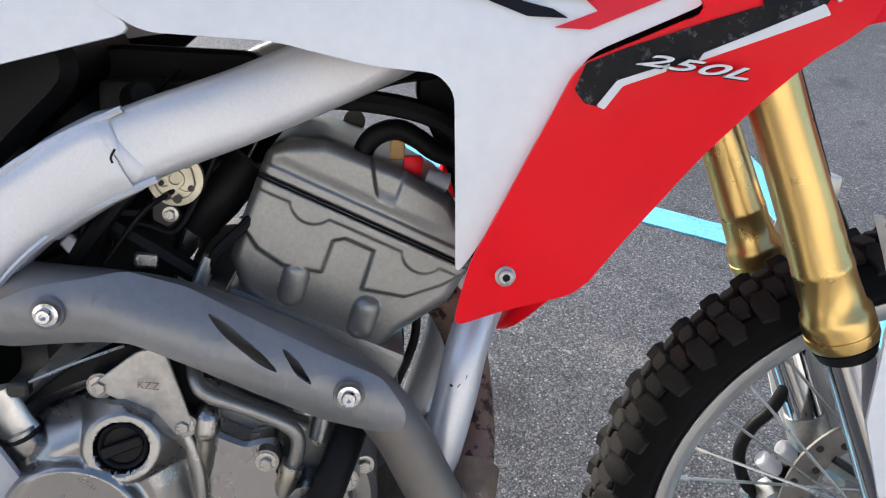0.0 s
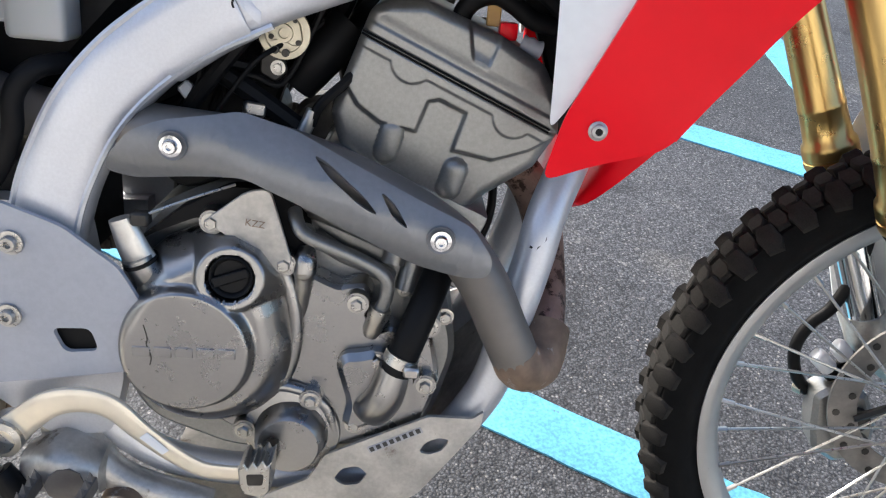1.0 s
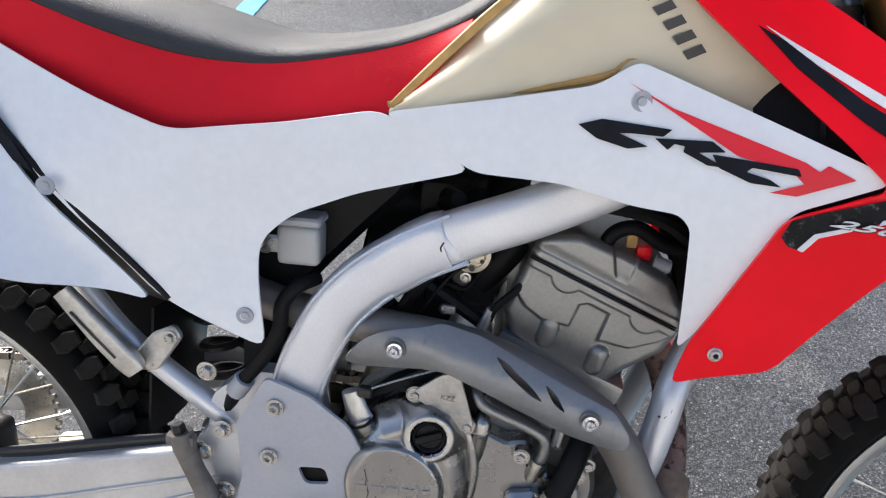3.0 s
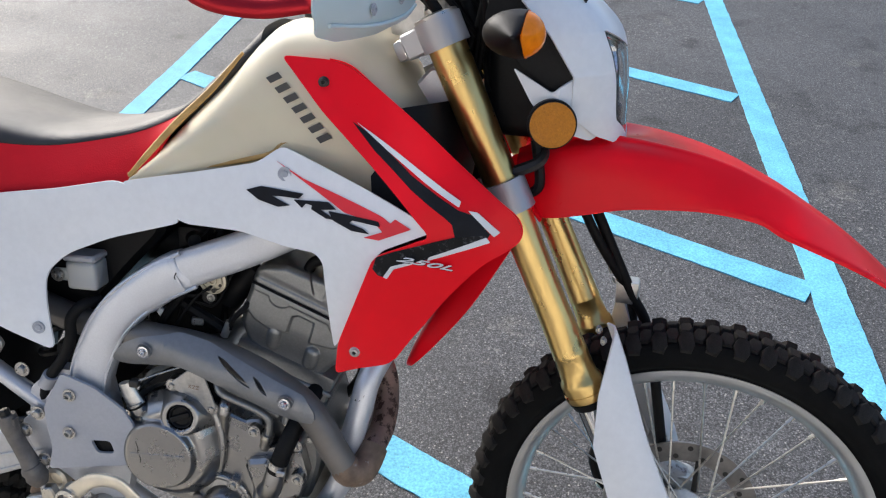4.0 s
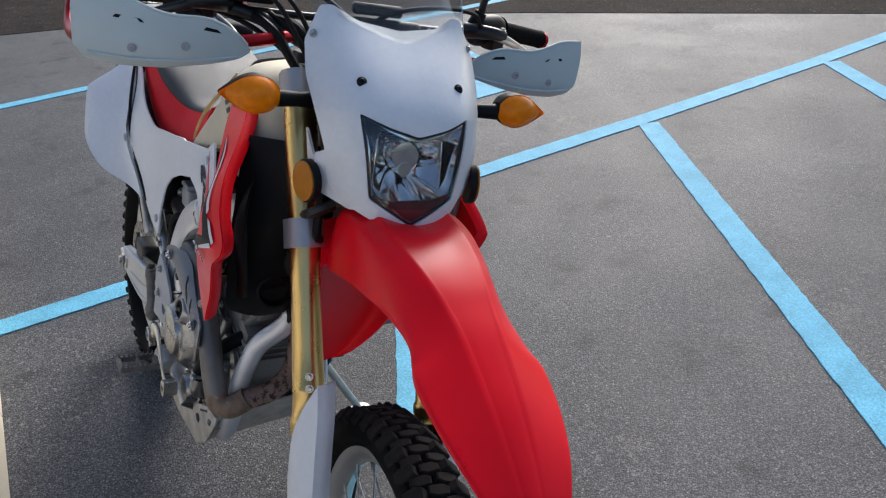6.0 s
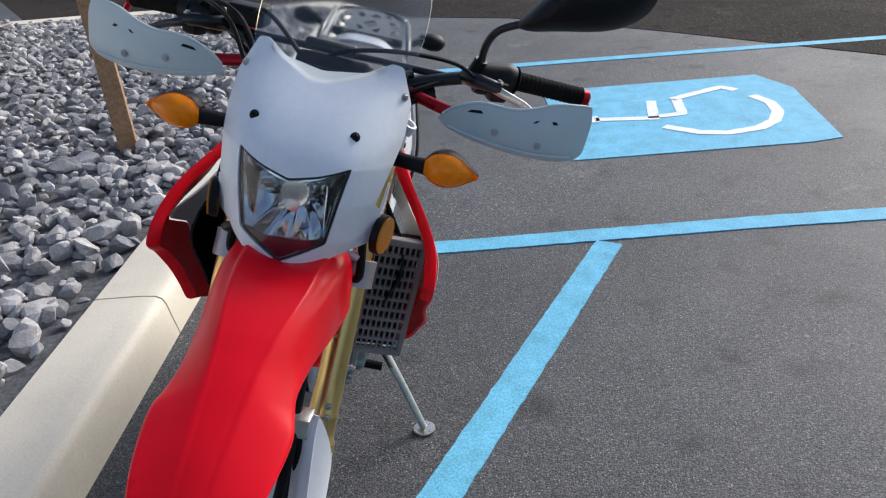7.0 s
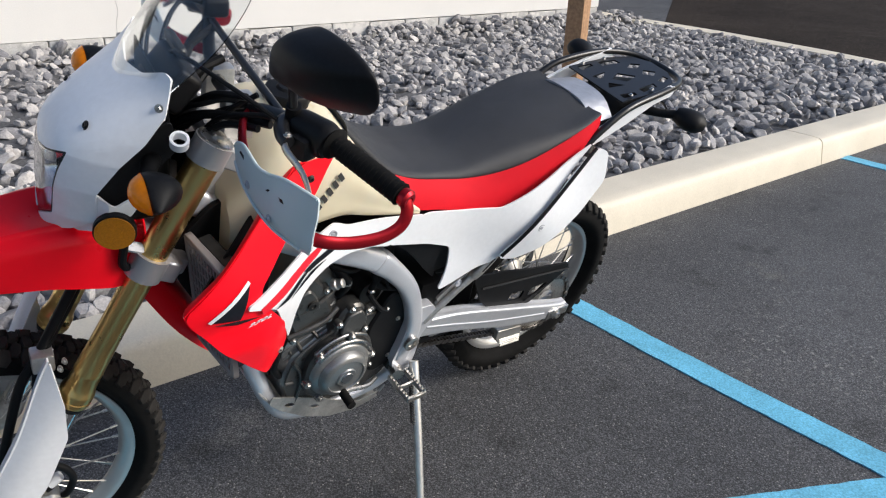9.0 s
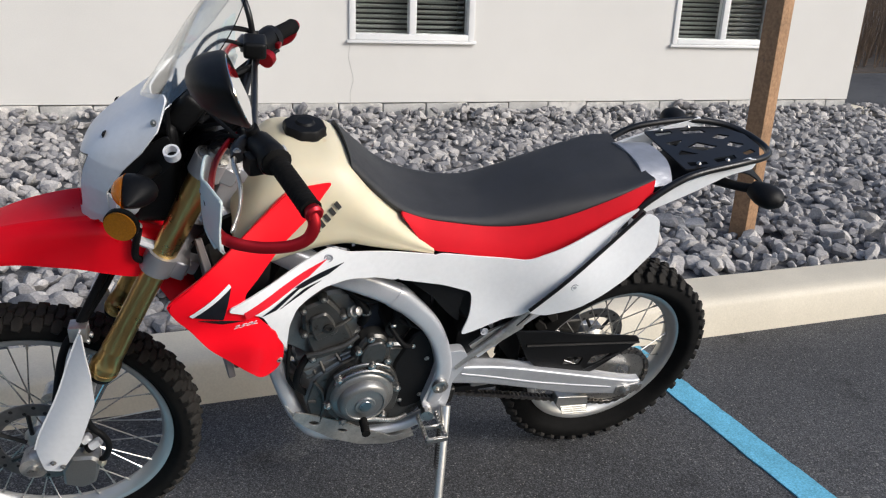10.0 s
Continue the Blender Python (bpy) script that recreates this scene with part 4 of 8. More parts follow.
part("rack_loop", tube([(0.150, 0.125, 0.915), (0.12, 0.127, 0.948), (0.06, 0.126, 0.990), (0.0, 0.122, 1.010), (-0.12, 0.112, 1.024), (-0.21, 0.085, 1.022), (-0.252, 0.035, 1.016), (-0.252, -0.035, 1.016), (-0.21, -0.085, 1.022), (-0.12, -0.112, 1.024), (0.0, -0.122, 1.010), (0.06, -0.126, 0.990), (0.12, -0.127, 0.948), (0.150, -0.125, 0.915)], 0.0085, 10, 80), GLOSSBLACK, bike, "black tubular luggage rack")
plate = [(0.02, 0.095), (-0.12, 0.095), (-0.20, 0.075), (-0.232, 0.03), (-0.232, -0.03), (-0.20, -0.075), (-0.12, -0.095), (0.02, -0.095)]
holes = [[(-0.045, 0.0), (-0.075, 0.025), (-0.125, 0.012), (-0.085, -0.018)], [(-0.15, 0.012), (-0.175, 0.03), (-0.20, 0.015), (-0.17, -0.005)], [(0.0, 0.03), (-0.055, 0.036), (-0.02, 0.01)], [(0.0, -0.03), (-0.055, -0.036), (-0.02, -0.01)],
         [(0.0, 0.066), (-0.05, 0.072), (-0.05, 0.084), (0.0, 0.084)], [(-0.075, 0.064), (-0.14, 0.058), (-0.135, 0.076), (-0.075, 0.082)], [(-0.165, 0.052), (-0.20, 0.04), (-0.205, 0.056), (-0.17, 0.066)],
         [(0.0, -0.066), (-0.05, -0.072), (-0.05, -0.084), (0.0, -0.084)], [(-0.075, -0.064), (-0.14, -0.058), (-0.135, -0.076), (-0.075, -0.082)], [(-0.135, -0.03), (-0.165, -0.045), (-0.19, -0.03), (-0.16, -0.018)]]
pl = sheet(plate, lambda x, z: 0.0, 0.004, 0.004, 0, holes, 0.0)
bmesh.ops.transform(pl, matrix=Matrix.Translation((0, 0, 1.006)) @ pose(0, 0, 0, 0, 4, 0) @ Matrix(((1, 0, 0, 0), (0, 0, 1, 0), (0, 1, 0, 0), (0, 0, 0, 1))), verts=pl.verts)
part("rack_plate", pl, GLOSSBLACK, bike, "black rack plate with cut-outs")
for y in (-0.1, 0.1):
    for x in (-0.02, -0.10):
        bolt((x, y * 0.85, 1.0105 - x * 0.07), (0, 0, 1), SMALLBOLT)
for s in (-1, 1):
    part("rack_bracket", tube([(0.135, s * 0.13, 0.925), (0.15, s * 0.14, 0.905)], 0.012, 10), DARKSTEEL, bike)
    part("rear_indicator_stalk", tube([(-0.07, s * 0.07, 0.965), (-0.105, s * 0.13, 0.975), (-0.13, s * 0.165, 0.985)], [0.014, 0.011, 0.012], 10), BLACK, bike)
    pod = loft([[Vector((math.cos(a) * 0.02, 0, math.sin(a) * 0.018)) for a in (q * math.tau / 12 for q in range(12))], [Vector((math.cos(a) * 0.034, 0.03, math.sin(a) * 0.026)) for a in (q * math.tau / 12 for q in range(12))], [Vector((math.cos(a) * 0.032, 0.06, math.sin(a) * 0.024)) for a in (q * math.tau / 12 for q in range(12))], [Vector((math.cos(a) * 0.012, 0.078, math.sin(a) * 0.01)) for a in (q * math.tau / 12 for q in range(12))]], 20, 14, 0, closed=True)
    part("rear_indicator", pod, BLACK, bike, "black rear turn signal", turned((-0.128, s * 0.16, 0.985), (-0.35, s * 1, 0)))
part("subframe_tube", tube([(0.46, 0.092, 0.50), (0.35, 0.098, 0.60), (0.26, 0.100, 0.68), (0.15, 0.09, 0.88)], 0.0115, 12), PLATEGREY, bike)
part("subframe_tube", tube([(0.465, -0.112, 0.470), (0.442, -0.118, 0.489), (0.352, -0.120, 0.560), (0.300, -0.120, 0.618), (0.25, -0.118, 0.70), (0.19, -0.10, 0.82)], [0.015, 0.014, 0.013, 0.0125, 0.0125, 0.0125], 14, 40), SILVER, bike)
part("peg_stay", tube([(0.530, 0.128, 0.502), (0.472, 0.132, 0.557), (0.434, 0.134, 0.593), (0.405, 0.135, 0.626)], [0.0095, 0.0085, 0.0085, 0.008], 12), WORNALU, bike)
peg_l = part("passenger_peg", tube([(0.414, 0.140, 0.612), (0.404, 0.142, 0.628), (0.380, 0.144, 0.656), (0.362, 0.145, 0.676)], [0.010, 0.0135, 0.0130, 0.010], 18, 24, squash=0.65, square=0.6), WORNALU, bike, "scuffed aluminium passenger peg")
part("peg_slot", tube([(0.400, 0.1515, 0.634), (0.372, 0.1535, 0.667)], 0.0018, 6), DARKSTEEL, peg_l)
peg_r = part("passenger_peg", tube([(0.357, -0.150, 0.552), (0.346, -0.151, 0.566), (0.318, -0.153, 0.598), (0.280, -0.155, 0.644)], [0.012, 0.0155, 0.0145, 0.011], 20, 24, squash=0.6, square=0.6), WORNALU, bike, "scuffed aluminium passenger peg")
for k in range(3):
    part("peg_slot", tube([(0.338 - 0.004 * k, -0.1605, 0.579 + 0.0045 * k - 0.008), (0.300 - 0.004 * k, -0.163, 0.622 + 0.0045 * k - 0.008)], 0.0016, 6), DARKSTEEL, peg_r)
part("peg_bracket", sheet([(0.352, 0.545), (0.375, 0.548), (0.405, 0.592), (0.396, 0.606), (0.368, 0.592), (0.348, 0.566)], lambda x, z: -0.138, 0.010, 0.006, 0, bevel=0.002), WORNALU, bike)
bolt((0.392, -0.1385, 0.592), (0, -1, 0), BOLT)
part("peg_bracket", sheet([(0.47, 0.53), (0.50, 0.56), (0.45, 0.60), (0.38, 0.63), (0.36, 0.60), (0.42, 0.56)], lambda x, z: 0.125, 0.008, 0.008, 0), WORNALU, bike)

# main beams: cranked side members with a cast collar, pivot plates, single down tube
SPAR = [(1.07, 0.035, 0.935), (0.99, 0.07, 0.885), (0.90, 0.10, 0.838), (0.80, 0.114, 0.790), (0.72, 0.118, 0.757), (0.665, 0.118, 0.728), (0.622, 0.119, 0.695), (0.586, 0.120, 0.652), (0.560, 0.122, 0.605), (0.540, 0.124, 0.555), (0.530, 0.125, 0.50), (0.532, 0.125, 0.43)]
SPAR_LEFT = [(1.07, 0.035, 0.935), (0.99, 0.07, 0.885), (0.90, 0.10, 0.838), (0.80, 0.114, 0.795), (0.745, 0.118, 0.768), (0.694, 0.120, 0.736), (0.650, 0.121, 0.694), (0.608, 0.122, 0.644), (0.581, 0.124, 0.592), (0.565, 0.125, 0.54), (0.560, 0.126, 0.50), (0.563, 0.126, 0.45), (0.575, 0.124, 0.40)]


def lowered(p):
    k = min(1.0, max(0.0, (p[2] - 0.56) / 0.14))
    return (p[0] - 0.012 * k, -p[1], p[2] - 0.020 * k)


SPAR_RIGHT = [lowered(p) for p in SPAR]
spar_r = part("frame_spar", tube(SPAR_RIGHT, [0.027] * 4 + [0.028, 0.030, 0.031, 0.031, 0.031, 0.031, 0.030, 0.027], 28, 70, squash=0.66, square=0.62), SILVER, bike, "satin silver cranked frame spar with scuffs")
spar_l = part("frame_spar", tube(SPAR_LEFT, [0.026] * 4 + [0.026, 0.026, 0.0245, 0.0225, 0.021, 0.0205, 0.021, 0.021, 0.019], 28, 70, squash=0.8, square=0.62), SILVER, bike, "satin silver cranked frame spar with scuffs")
part("spar_collar", tube([lowered(p) for p in ((0.704, 0.118, 0.750), (0.701, 0.118, 0.7485), (0.676, 0.118, 0.7345), (0.640, 0.1185, 0.7085))], [0.0290, 0.0318, 0.0318, 0.0312], 28, squash=0.70, square=0.62), SILVER, spar_r)
part("spar_collar", tube([(0.707, 0.1196, 0.746), (0.702, 0.1198, 0.742), (0.690, 0.120, 0.733), (0.672, 0.1205, 0.717)], [0.0265, 0.0278, 0.0278, 0.0258], 28, squash=0.82, square=0.62), SILVER, spar_l)
for k in (-1, 1):
    edge = [Vector(p) + k * 0.0265 * Vector((b[2] - a[2], 0, a[0] - b[0])).normalized() - Vector((0, 0.0155, 0)) for a, p, b in zip(SPAR_RIGHT[3:], SPAR_RIGHT[4:], SPAR_RIGHT[5:])]
    part("spar_edge", tube(edge, 0.0028, 6, 40), SILVER, spar_r)
part("scuff_mark", tube([(0.693, -0.1402, 0.734), (0.690, -0.1404, 0.728), (0.691, -0.1402, 0.724)], 0.0009, 5), BLACK, spar_r)
part("pivot_plate", sheet([(0.495, 0.525), (0.515, 0.558), (0.572, 0.560), (0.585, 0.47), (0.602, 0.40), (0.588, 0.335), (0.545, 0.33), (0.532, 0.40), (0.530, 0.46), (0.505, 0.50)], lambda x, z: 0.134, 0.026, 0.012, 0.03, bevel=0.003), SILVER, bike, "cast silver swingarm pivot plate")
part("pivot_plate", sheet([(0.434, 0.520), (0.478, 0.555), (0.56, 0.555), (0.572, 0.47), (0.590, 0.40), (0.575, 0.335), (0.52, 0.33), (0.459, 0.378), (0.434, 0.382), (0.424, 0.408), (0.412, 0.440), (0.412, 0.460), (0.426, 0.468)], lambda x, z: -0.128, 0.024, 0.012, 0.03, bevel=0.003), SILVER, bike, "cast silver swingarm pivot plate")
part("pivot_nut", lathe([(0.0, 0), (0.020, 0), (0.020, 0.008), (0.015, 0.010), (0.012, 0.010), (0.011, 0.002), (0, 0.002)], 24, turned((0.568, 0.1435, 0.462), (0, 1, 0))), STEEL, bike)
plate_r = sheet([(0.508, 0.565), (0.558, 0.547), (0.601, 0.514), (0.620, 0.479), (0.605, 0.419), (0.535, 0.407), (0.468, 0.396), (0.478, 0.433), (0.473, 0.504)], lambda x, z: -0.158 + 0.10 * (x - 0.53) ** 2, 0.005, 0.007, 0.03,
                [[(0.543, 0.456), (0.575, 0.458), (0.581, 0.437), (0.552, 0.434)]])
# black sheet added so the cover's hole reads as shaded depth
part("cover_hole_shade", sheet([(0.535, 0.465), (0.59, 0.468), (0.592, 0.43), (0.545, 0.426)], lambda x, z: -0.1505, 0.002, 0.004, 0), HOSE, bike)
cover_r = part("pivot_cover", plate_r, PLATEGREY, bike, "grey plastic frame cover")
for x, z in ((0.519, 0.531), (0.511, 0.466)):
    bolt((x, -0.160, z), (0, -1, 0), ALLEN, cover_r)
part("down_tube", tube([(1.055, 0.0, 0.86), (1.0, 0.012, 0.74), (0.964, 0.026, 0.64), (0.955, 0.04, 0.55), (0.938, 0.06, 0.47), (0.90, 0.078, 0.365), (0.85, 0.085, 0.30), (0.74, 0.088, 0.275), (0.62, 0.092, 0.285), (0.555, 0.105, 0.34)], [0.024, 0.022, 0.019, 0.019, 0.019, 0.0185, 0.0175, 0.016, 0.016, 0.016], 14, 60), SILVER, bike, "silver cradle tube")
part("down_tube", tube([(1.055, 0.0, 0.86), (1.005, -0.010, 0.73), (0.986, -0.036, 0.628), (0.959, -0.079, 0.568), (0.949, -0.093, 0.525), (0.937, -0.101, 0.475), (0.915, -0.104, 0.385), (0.85, -0.095, 0.30), (0.74, -0.090, 0.275), (0.62, -0.092, 0.285), (0.555, -0.105, 0.34)], [0.024, 0.022, 0.019, 0.0185, 0.0185, 0.0185, 0.0185, 0.0175, 0.016, 0.016, 0.016], 16, 70), SILVER, bike, "silver cradle tube")
part("head_tube", tube([(1.105, 0, 0.905), (1.045, 0, 1.035)], 0.034, 20), SILVER, bike)
for gusset in both("head_gusset", sheet([(0.985, 0.972), (1.035, 1.030), (1.057, 1.012), (1.092, 0.915), (1.047, 0.888), (1.010, 0.935)], lambda x, z: 0.050, 0.022, 0.012, 0, bevel=0.004), SILVER, "silver steering head casting"):
    side = 1 if gusset.data.vertices[0].co.y > 0 else -1
    bolt((1.027, side * 0.051, 0.966), (0, side, 0), DARKBOLT, gusset)
part("gusset", loft([[(1.08, -0.028, 0.95), (1.08, 0.028, 0.95)], [(0.98, -0.06, 0.84), (0.98, 0.06, 0.84)]], 6, 5, 0.02), SILVER, bike)

# engine: crankcase, covers, tilted cylinder and head
crank = sheet([(0.575, 0.47), (0.605, 0.545), (0.66, 0.575), (0.73, 0.578), (0.80, 0.545), (0.868, 0.50), (0.888, 0.43), (0.868, 0.35), (0.80, 0.315), (0.68, 0.305), (0.60, 0.335), (0.57, 0.39)], lambda x, z: -0.10, 0.20, 0.02, 0, bevel=0.006)
crankcase = part("crankcase", crank, ENGINE, bike, "grey cast engine crankcase")
cover = sheet([(0.612, 0.475), (0.640, 0.532), (0.690, 0.546), (0.722, 0.534), (0.748, 0.512), (0.758, 0.505), (0.777, 0.497), (0.786, 0.500), (0.800, 0.502), (0.807, 0.492), (0.803, 0.474), (0.811, 0.456), (0.824, 0.462), (0.838, 0.456), (0.862, 0.455), (0.872, 0.41), (0.858, 0.362), (0.80, 0.340), (0.745, 0.322), (0.70, 0.338), (0.642, 0.372), (0.612, 0.42)], lambda x, z: -0.126, 0.028, 0.004, 0, bevel=0.005)
rc = part("clutch_side_cover", cover, COVER, bike, "grey-bronze cast engine side cover")
DOME, FACE, SPOUT = (0.662, 0.438), (0.653, 0.4455), (0.691, 0.5125)
CASE = ring(DOME, 0.0835, 150, 372, 40) + [(0.739, 0.482), (0.727, 0.512), (0.712, 0.532), (0.690, 0.543), (0.655, 0.541), (0.626, 0.527), (0.605, 0.506)]


def clutch_relief(x, z):
    """Cast clutch cover: a rounded casing with a flat round face and a low spout for the filler on its shoulder."""
    edge = edge_gap(x, z, CASE)
    h = 0.034 * math.sqrt(rise(edge + 0.001, 0.030))
    h += 0.0115 * rise(0.0590 - math.hypot(x - FACE[0], z - FACE[1]), 0.0060)
    r = math.hypot((x - SPOUT[0]) * 0.95, z - SPOUT[1])
    spout = 0.0375 - 0.20 * (z - SPOUT[1]) - 0.05 * (x - SPOUT[0]) - 1.5 * max(0.0, r - 0.0255)
    h = max(h, spout)
    h -= 0.010 * rise(0.0200 - math.hypot(x - SPOUT[0], z - SPOUT[1]), 0.0016)
    return -0.1225 - h


clutch = part("clutch_cover", sheet(CASE, clutch_relief, 0.016, 0, 0.0014, bevel=0), COVER, bike, "round grey-bronze clutch cover", sharp=60)
FILL = turned((0.6912, -0.1530, 0.5127), (0.04, -1, 0.12))
fil = part("oil_filler_cap", lathe([(0.0182, -0.004), (0.0182, 0.0045), (0.0168, 0.0062), (0.0150, 0.0050), (0.0138, 0.0022), (0, 0.002)], 32, FILL), BLACK, bike, "black slotted oil filler cap")
part("grip_rib", box((-0.0155, 0.0015, -0.0042), (0.0155, 0.0078, 0.0042), 0.0012, 1, m=FILL @ pose(0, 0, 0, 0, 58, 0)), BLACK, fil)
for k in range(5):
    part("raised_mark", box((0.6120 + k * 0.0176, -0.1690, 0.4405 + k * 0.0006), (0.6268 + k * 0.0176, -0.1672, 0.4500 + k * 0.0006), 0.0006, 1), COVER, clutch)
part("scuff_mark", tube([(0.6225, -0.1680, 0.470), (0.6250, -0.1681, 0.458), (0.6242, -0.1681, 0.452), (0.6275, -0.1681, 0.441), (0.6262, -0.1680, 0.433)], 0.0006, 5), DARKSTEEL, clutch)
part("dipstick_neck", tube([(0.630, -0.118, 0.474), (0.617, -0.134, 0.500), (0.610, -0.138, 0.518)], [0.0155, 0.0140, 0.0135], 16), COVER, bike)
dip = part("dipstick_cap", tube([(0.612, -0.137, 0.514), (0.608, -0.139, 0.524), (0.604, -0.140, 0.536), (0.599, -0.142, 0.552)], [0.0145, 0.0135, 0.0125, 0.0100], 12, squash=0.6), ALU, bike)
part("seal_ring", tube([(0.6125, -0.1365, 0.5125), (0.6115, -0.137, 0.5155)], 0.0152, 16), HOSE, dip)
small = lathe([(0.046, -0.004), (0.044, 0.004), (0.034, 0.006), (0.031, 0.022), (0.027, 0.027), (0.0, 0.0275)], 40, turned((0.740, -0.126, 0.349), (0, -1, 0)))
part("oil_filter_cover", small, COVER, bike, "small round oil filter cover")
pump = tube([(0.806, -0.128, 0.388), (0.816, -0.142, 0.390), (0.825, -0.148, 0.408), (0.831, -0.147, 0.434)], [0.015, 0.0175, 0.0165, 0.0145], 18)
join(pump, sheet([(0.778, 0.428), (0.785, 0.438), (0.800, 0.440), (0.813, 0.444), (0.820, 0.434), (0.828, 0.42), (0.832, 0.388), (0.815, 0.368), (0.797, 0.358), (0.786, 0.366), (0.790, 0.388)], lambda x, z: -0.141, 0.02, 0.006, 0, bevel=0.006))
part("water_pump", pump, COVER, bike, "cast water pump housing")
hose = part("coolant_hose", tube([(0.832, -0.150, 0.432), (0.843, -0.146, 0.465), (0.858, -0.125, 0.502), (0.874, -0.085, 0.535), (0.882, -0.03, 0.55)], 0.0138, 14, 40), HOSE, bike, "black rubber coolant hose")
part("hose_clamp", tube([(0.8335, -0.150, 0.440), (0.837, -0.149, 0.449)], 0.0156, 16), STEEL, hose)
part("clamp_screw", box((0.838, -0.170, 0.436), (0.852, -0.160, 0.446), 0.002, 1), STEEL, hose)
for x, z in ((0.671, 0.552), (0.731, 0.519), (0.794, 0.487), (0.815, 0.432), (0.859, 0.411), (0.797, 0.365), (0.757, 0.388), (0.697, 0.352), (0.640, 0.385), (0.615, 0.44), (0.858, 0.470)):
    b2 = lathe([(0.012, -0.024), (0.0105, 0.012), (0, 0.012)], 18, turned((x, -0.124, z), (0, -1, 0)))
    part("bolt_boss", b2, COVER, rc)
    bolt((x, -0.1355, z), (0, -1, 0), BOLT, rc)
# black sheet stands in for the shadow on the case behind the bracket
part("case_shade_band", sheet([(0.598, 0.520), (0.640, 0.556), (0.680, 0.578), (0.722, 0.580), (0.750, 0.548), (0.742, 0.512), (0.712, 0.541), (0.690, 0.5515), (0.654, 0.5495), (0.620, 0.534)], lambda x, z: -0.1195, 0.018, 0.006, 0, bevel=0.002), HOSE, bike, "black band painting the shaded case above the clutch cover")
brk = sheet([(0.664, 0.553), (0.700, 0.582), (0.719, 0.586), (0.739, 0.520), (0.726, 0.510), (0.678, 0.546)], lambda x, z: -0.139, 0.004, 0.008, 0)
kb = part("cable_bracket", brk, WORNALU, bike, "worn aluminium cable bracket")
words("KZZ", 0.0085, Matrix.Translation((0.708, -0.1432, 0.556)) @ pose(0, 0, 0, 90, 0, 0) @ pose(0, 0, 0, 0, 0, -6), RUSTY, "stamped_letters", kb, 0.0002)
part("clutch_cable", tube([(0.692, -0.142, 0.588), (0.655, -0.143, 0.573), (0.622, -0.144, 0.558)], 0.0012, 6), STEEL, bike)
part("cable_clip", box((0.609, -0.150, 0.548), (0.624, -0.138, 0.560), 0.002, 1), DARKSTEEL, bike)
part("oil_line", tube([(0.737, -0.120, 0.562), (0.741, -0.132, 0.556), (0.750, -0.136, 0.546), (0.787, -0.137, 0.532), (0.810, -0.137, 0.521), (0.819, -0.136, 0.509), (0.818, -0.134, 0.492), (0.813, -0.130, 0.478)], 0.0062, 12, 50), ENGINE, bike)
part("union", lathe([(0.0098, 0), (0.0098, 0.010), (0.0085, 0.013), (0.0085, 0.024), (0.006, 0.030), (0, 0.030)], 16, turned((0.815, -0.131, 0.483), (-0.28, 0.05, -0.95))), STEEL, bike)
part("cast_spigot", tube([(0.744, -0.122, 0.466), (0.7465, -0.128, 0.495), (0.7475, -0.130, 0.508), (0.7475, -0.130, 0.511), (0.748, -0.128, 0.522), (0.748, -0.122, 0.530)], [0.005, 0.0078, 0.0088, 0.0105, 0.0105, 0.007], 14, 30), COVER, rc)
part("dome_flange", tube([(0.722, -0.126, 0.522), (0.733, -0.129, 0.503), (0.741, -0.130, 0.471), (0.741, -0.130, 0.438), (0.733, -0.129, 0.408), (0.718, -0.127, 0.388)], 0.0062, 10, 40), COVER, rc)
part("filter_flange", tube([(0.690, -0.126, 0.372), (0.705, -0.128, 0.388), (0.728, -0.129, 0.397), (0.750, -0.129, 0.393), (0.770, -0.128, 0.378), (0.779, -0.126, 0.352)], 0.0055, 10, 40), COVER, rc)
part("case_ledge", tube([(0.752, -0.104, 0.536), (0.775, -0.108, 0.523), (0.800, -0.108, 0.513), (0.822, -0.104, 0.500)], 0.0075, 10, 24), ENGINE, crankcase)
part("case_ledge", tube([(0.748, -0.100, 0.560), (0.780, -0.104, 0.550), (0.815, -0.104, 0.536)], 0.009, 10, 24), ENGINE, crankcase)
part("raised_mark", box((0.772, -0.1065, 0.553), (0.802, -0.1040, 0.562), 0.0008, 1, m=Matrix.Translation((0.787, 0, 0.557)) @ pose(0, 0, 0, 0, 24, 0) @ Matrix.Translation((-0.787, 0, -0.557))), ENGINE, crankcase)
for x, z in ((0.842, 0.505), (0.828, 0.530)):
    part("cast_pillar", tube([(x, -0.098, z + 0.022), (x - 0.006, -0.106, z - 0.014)], [0.009, 0.011], 14), ENGINE, crankcase)
for x, z, y in ((0.747, 0.545, -0.122), (0.873, 0.468, -0.108), (0.836, 0.492, -0.106), (0.785, 0.566, -0.098)):
    bolt((x, y, z), (0, -1, 0), BOLT, crankcase)

# cylinder axis leans forward; blocks built along it
CYL = Matrix.Translation((0.80, 0, 0.52)) @ pose(0, 0, 0, 0, 22, 0)
cyl = box((-0.075, -0.085, -0.03), (0.085, 0.085, 0.075), 0.008, 2, m=CYL)
cylinder = part("cylinder", cyl, ENGINE, bike, "grey cast cylinder")
for z in (0.0, 0.022, 0.044):
    part("rib", box((-0.078, -0.0885, z), (0.088, 0.0885, z + 0.007), 0.002, 1, m=CYL), ENGINE, cylinder)
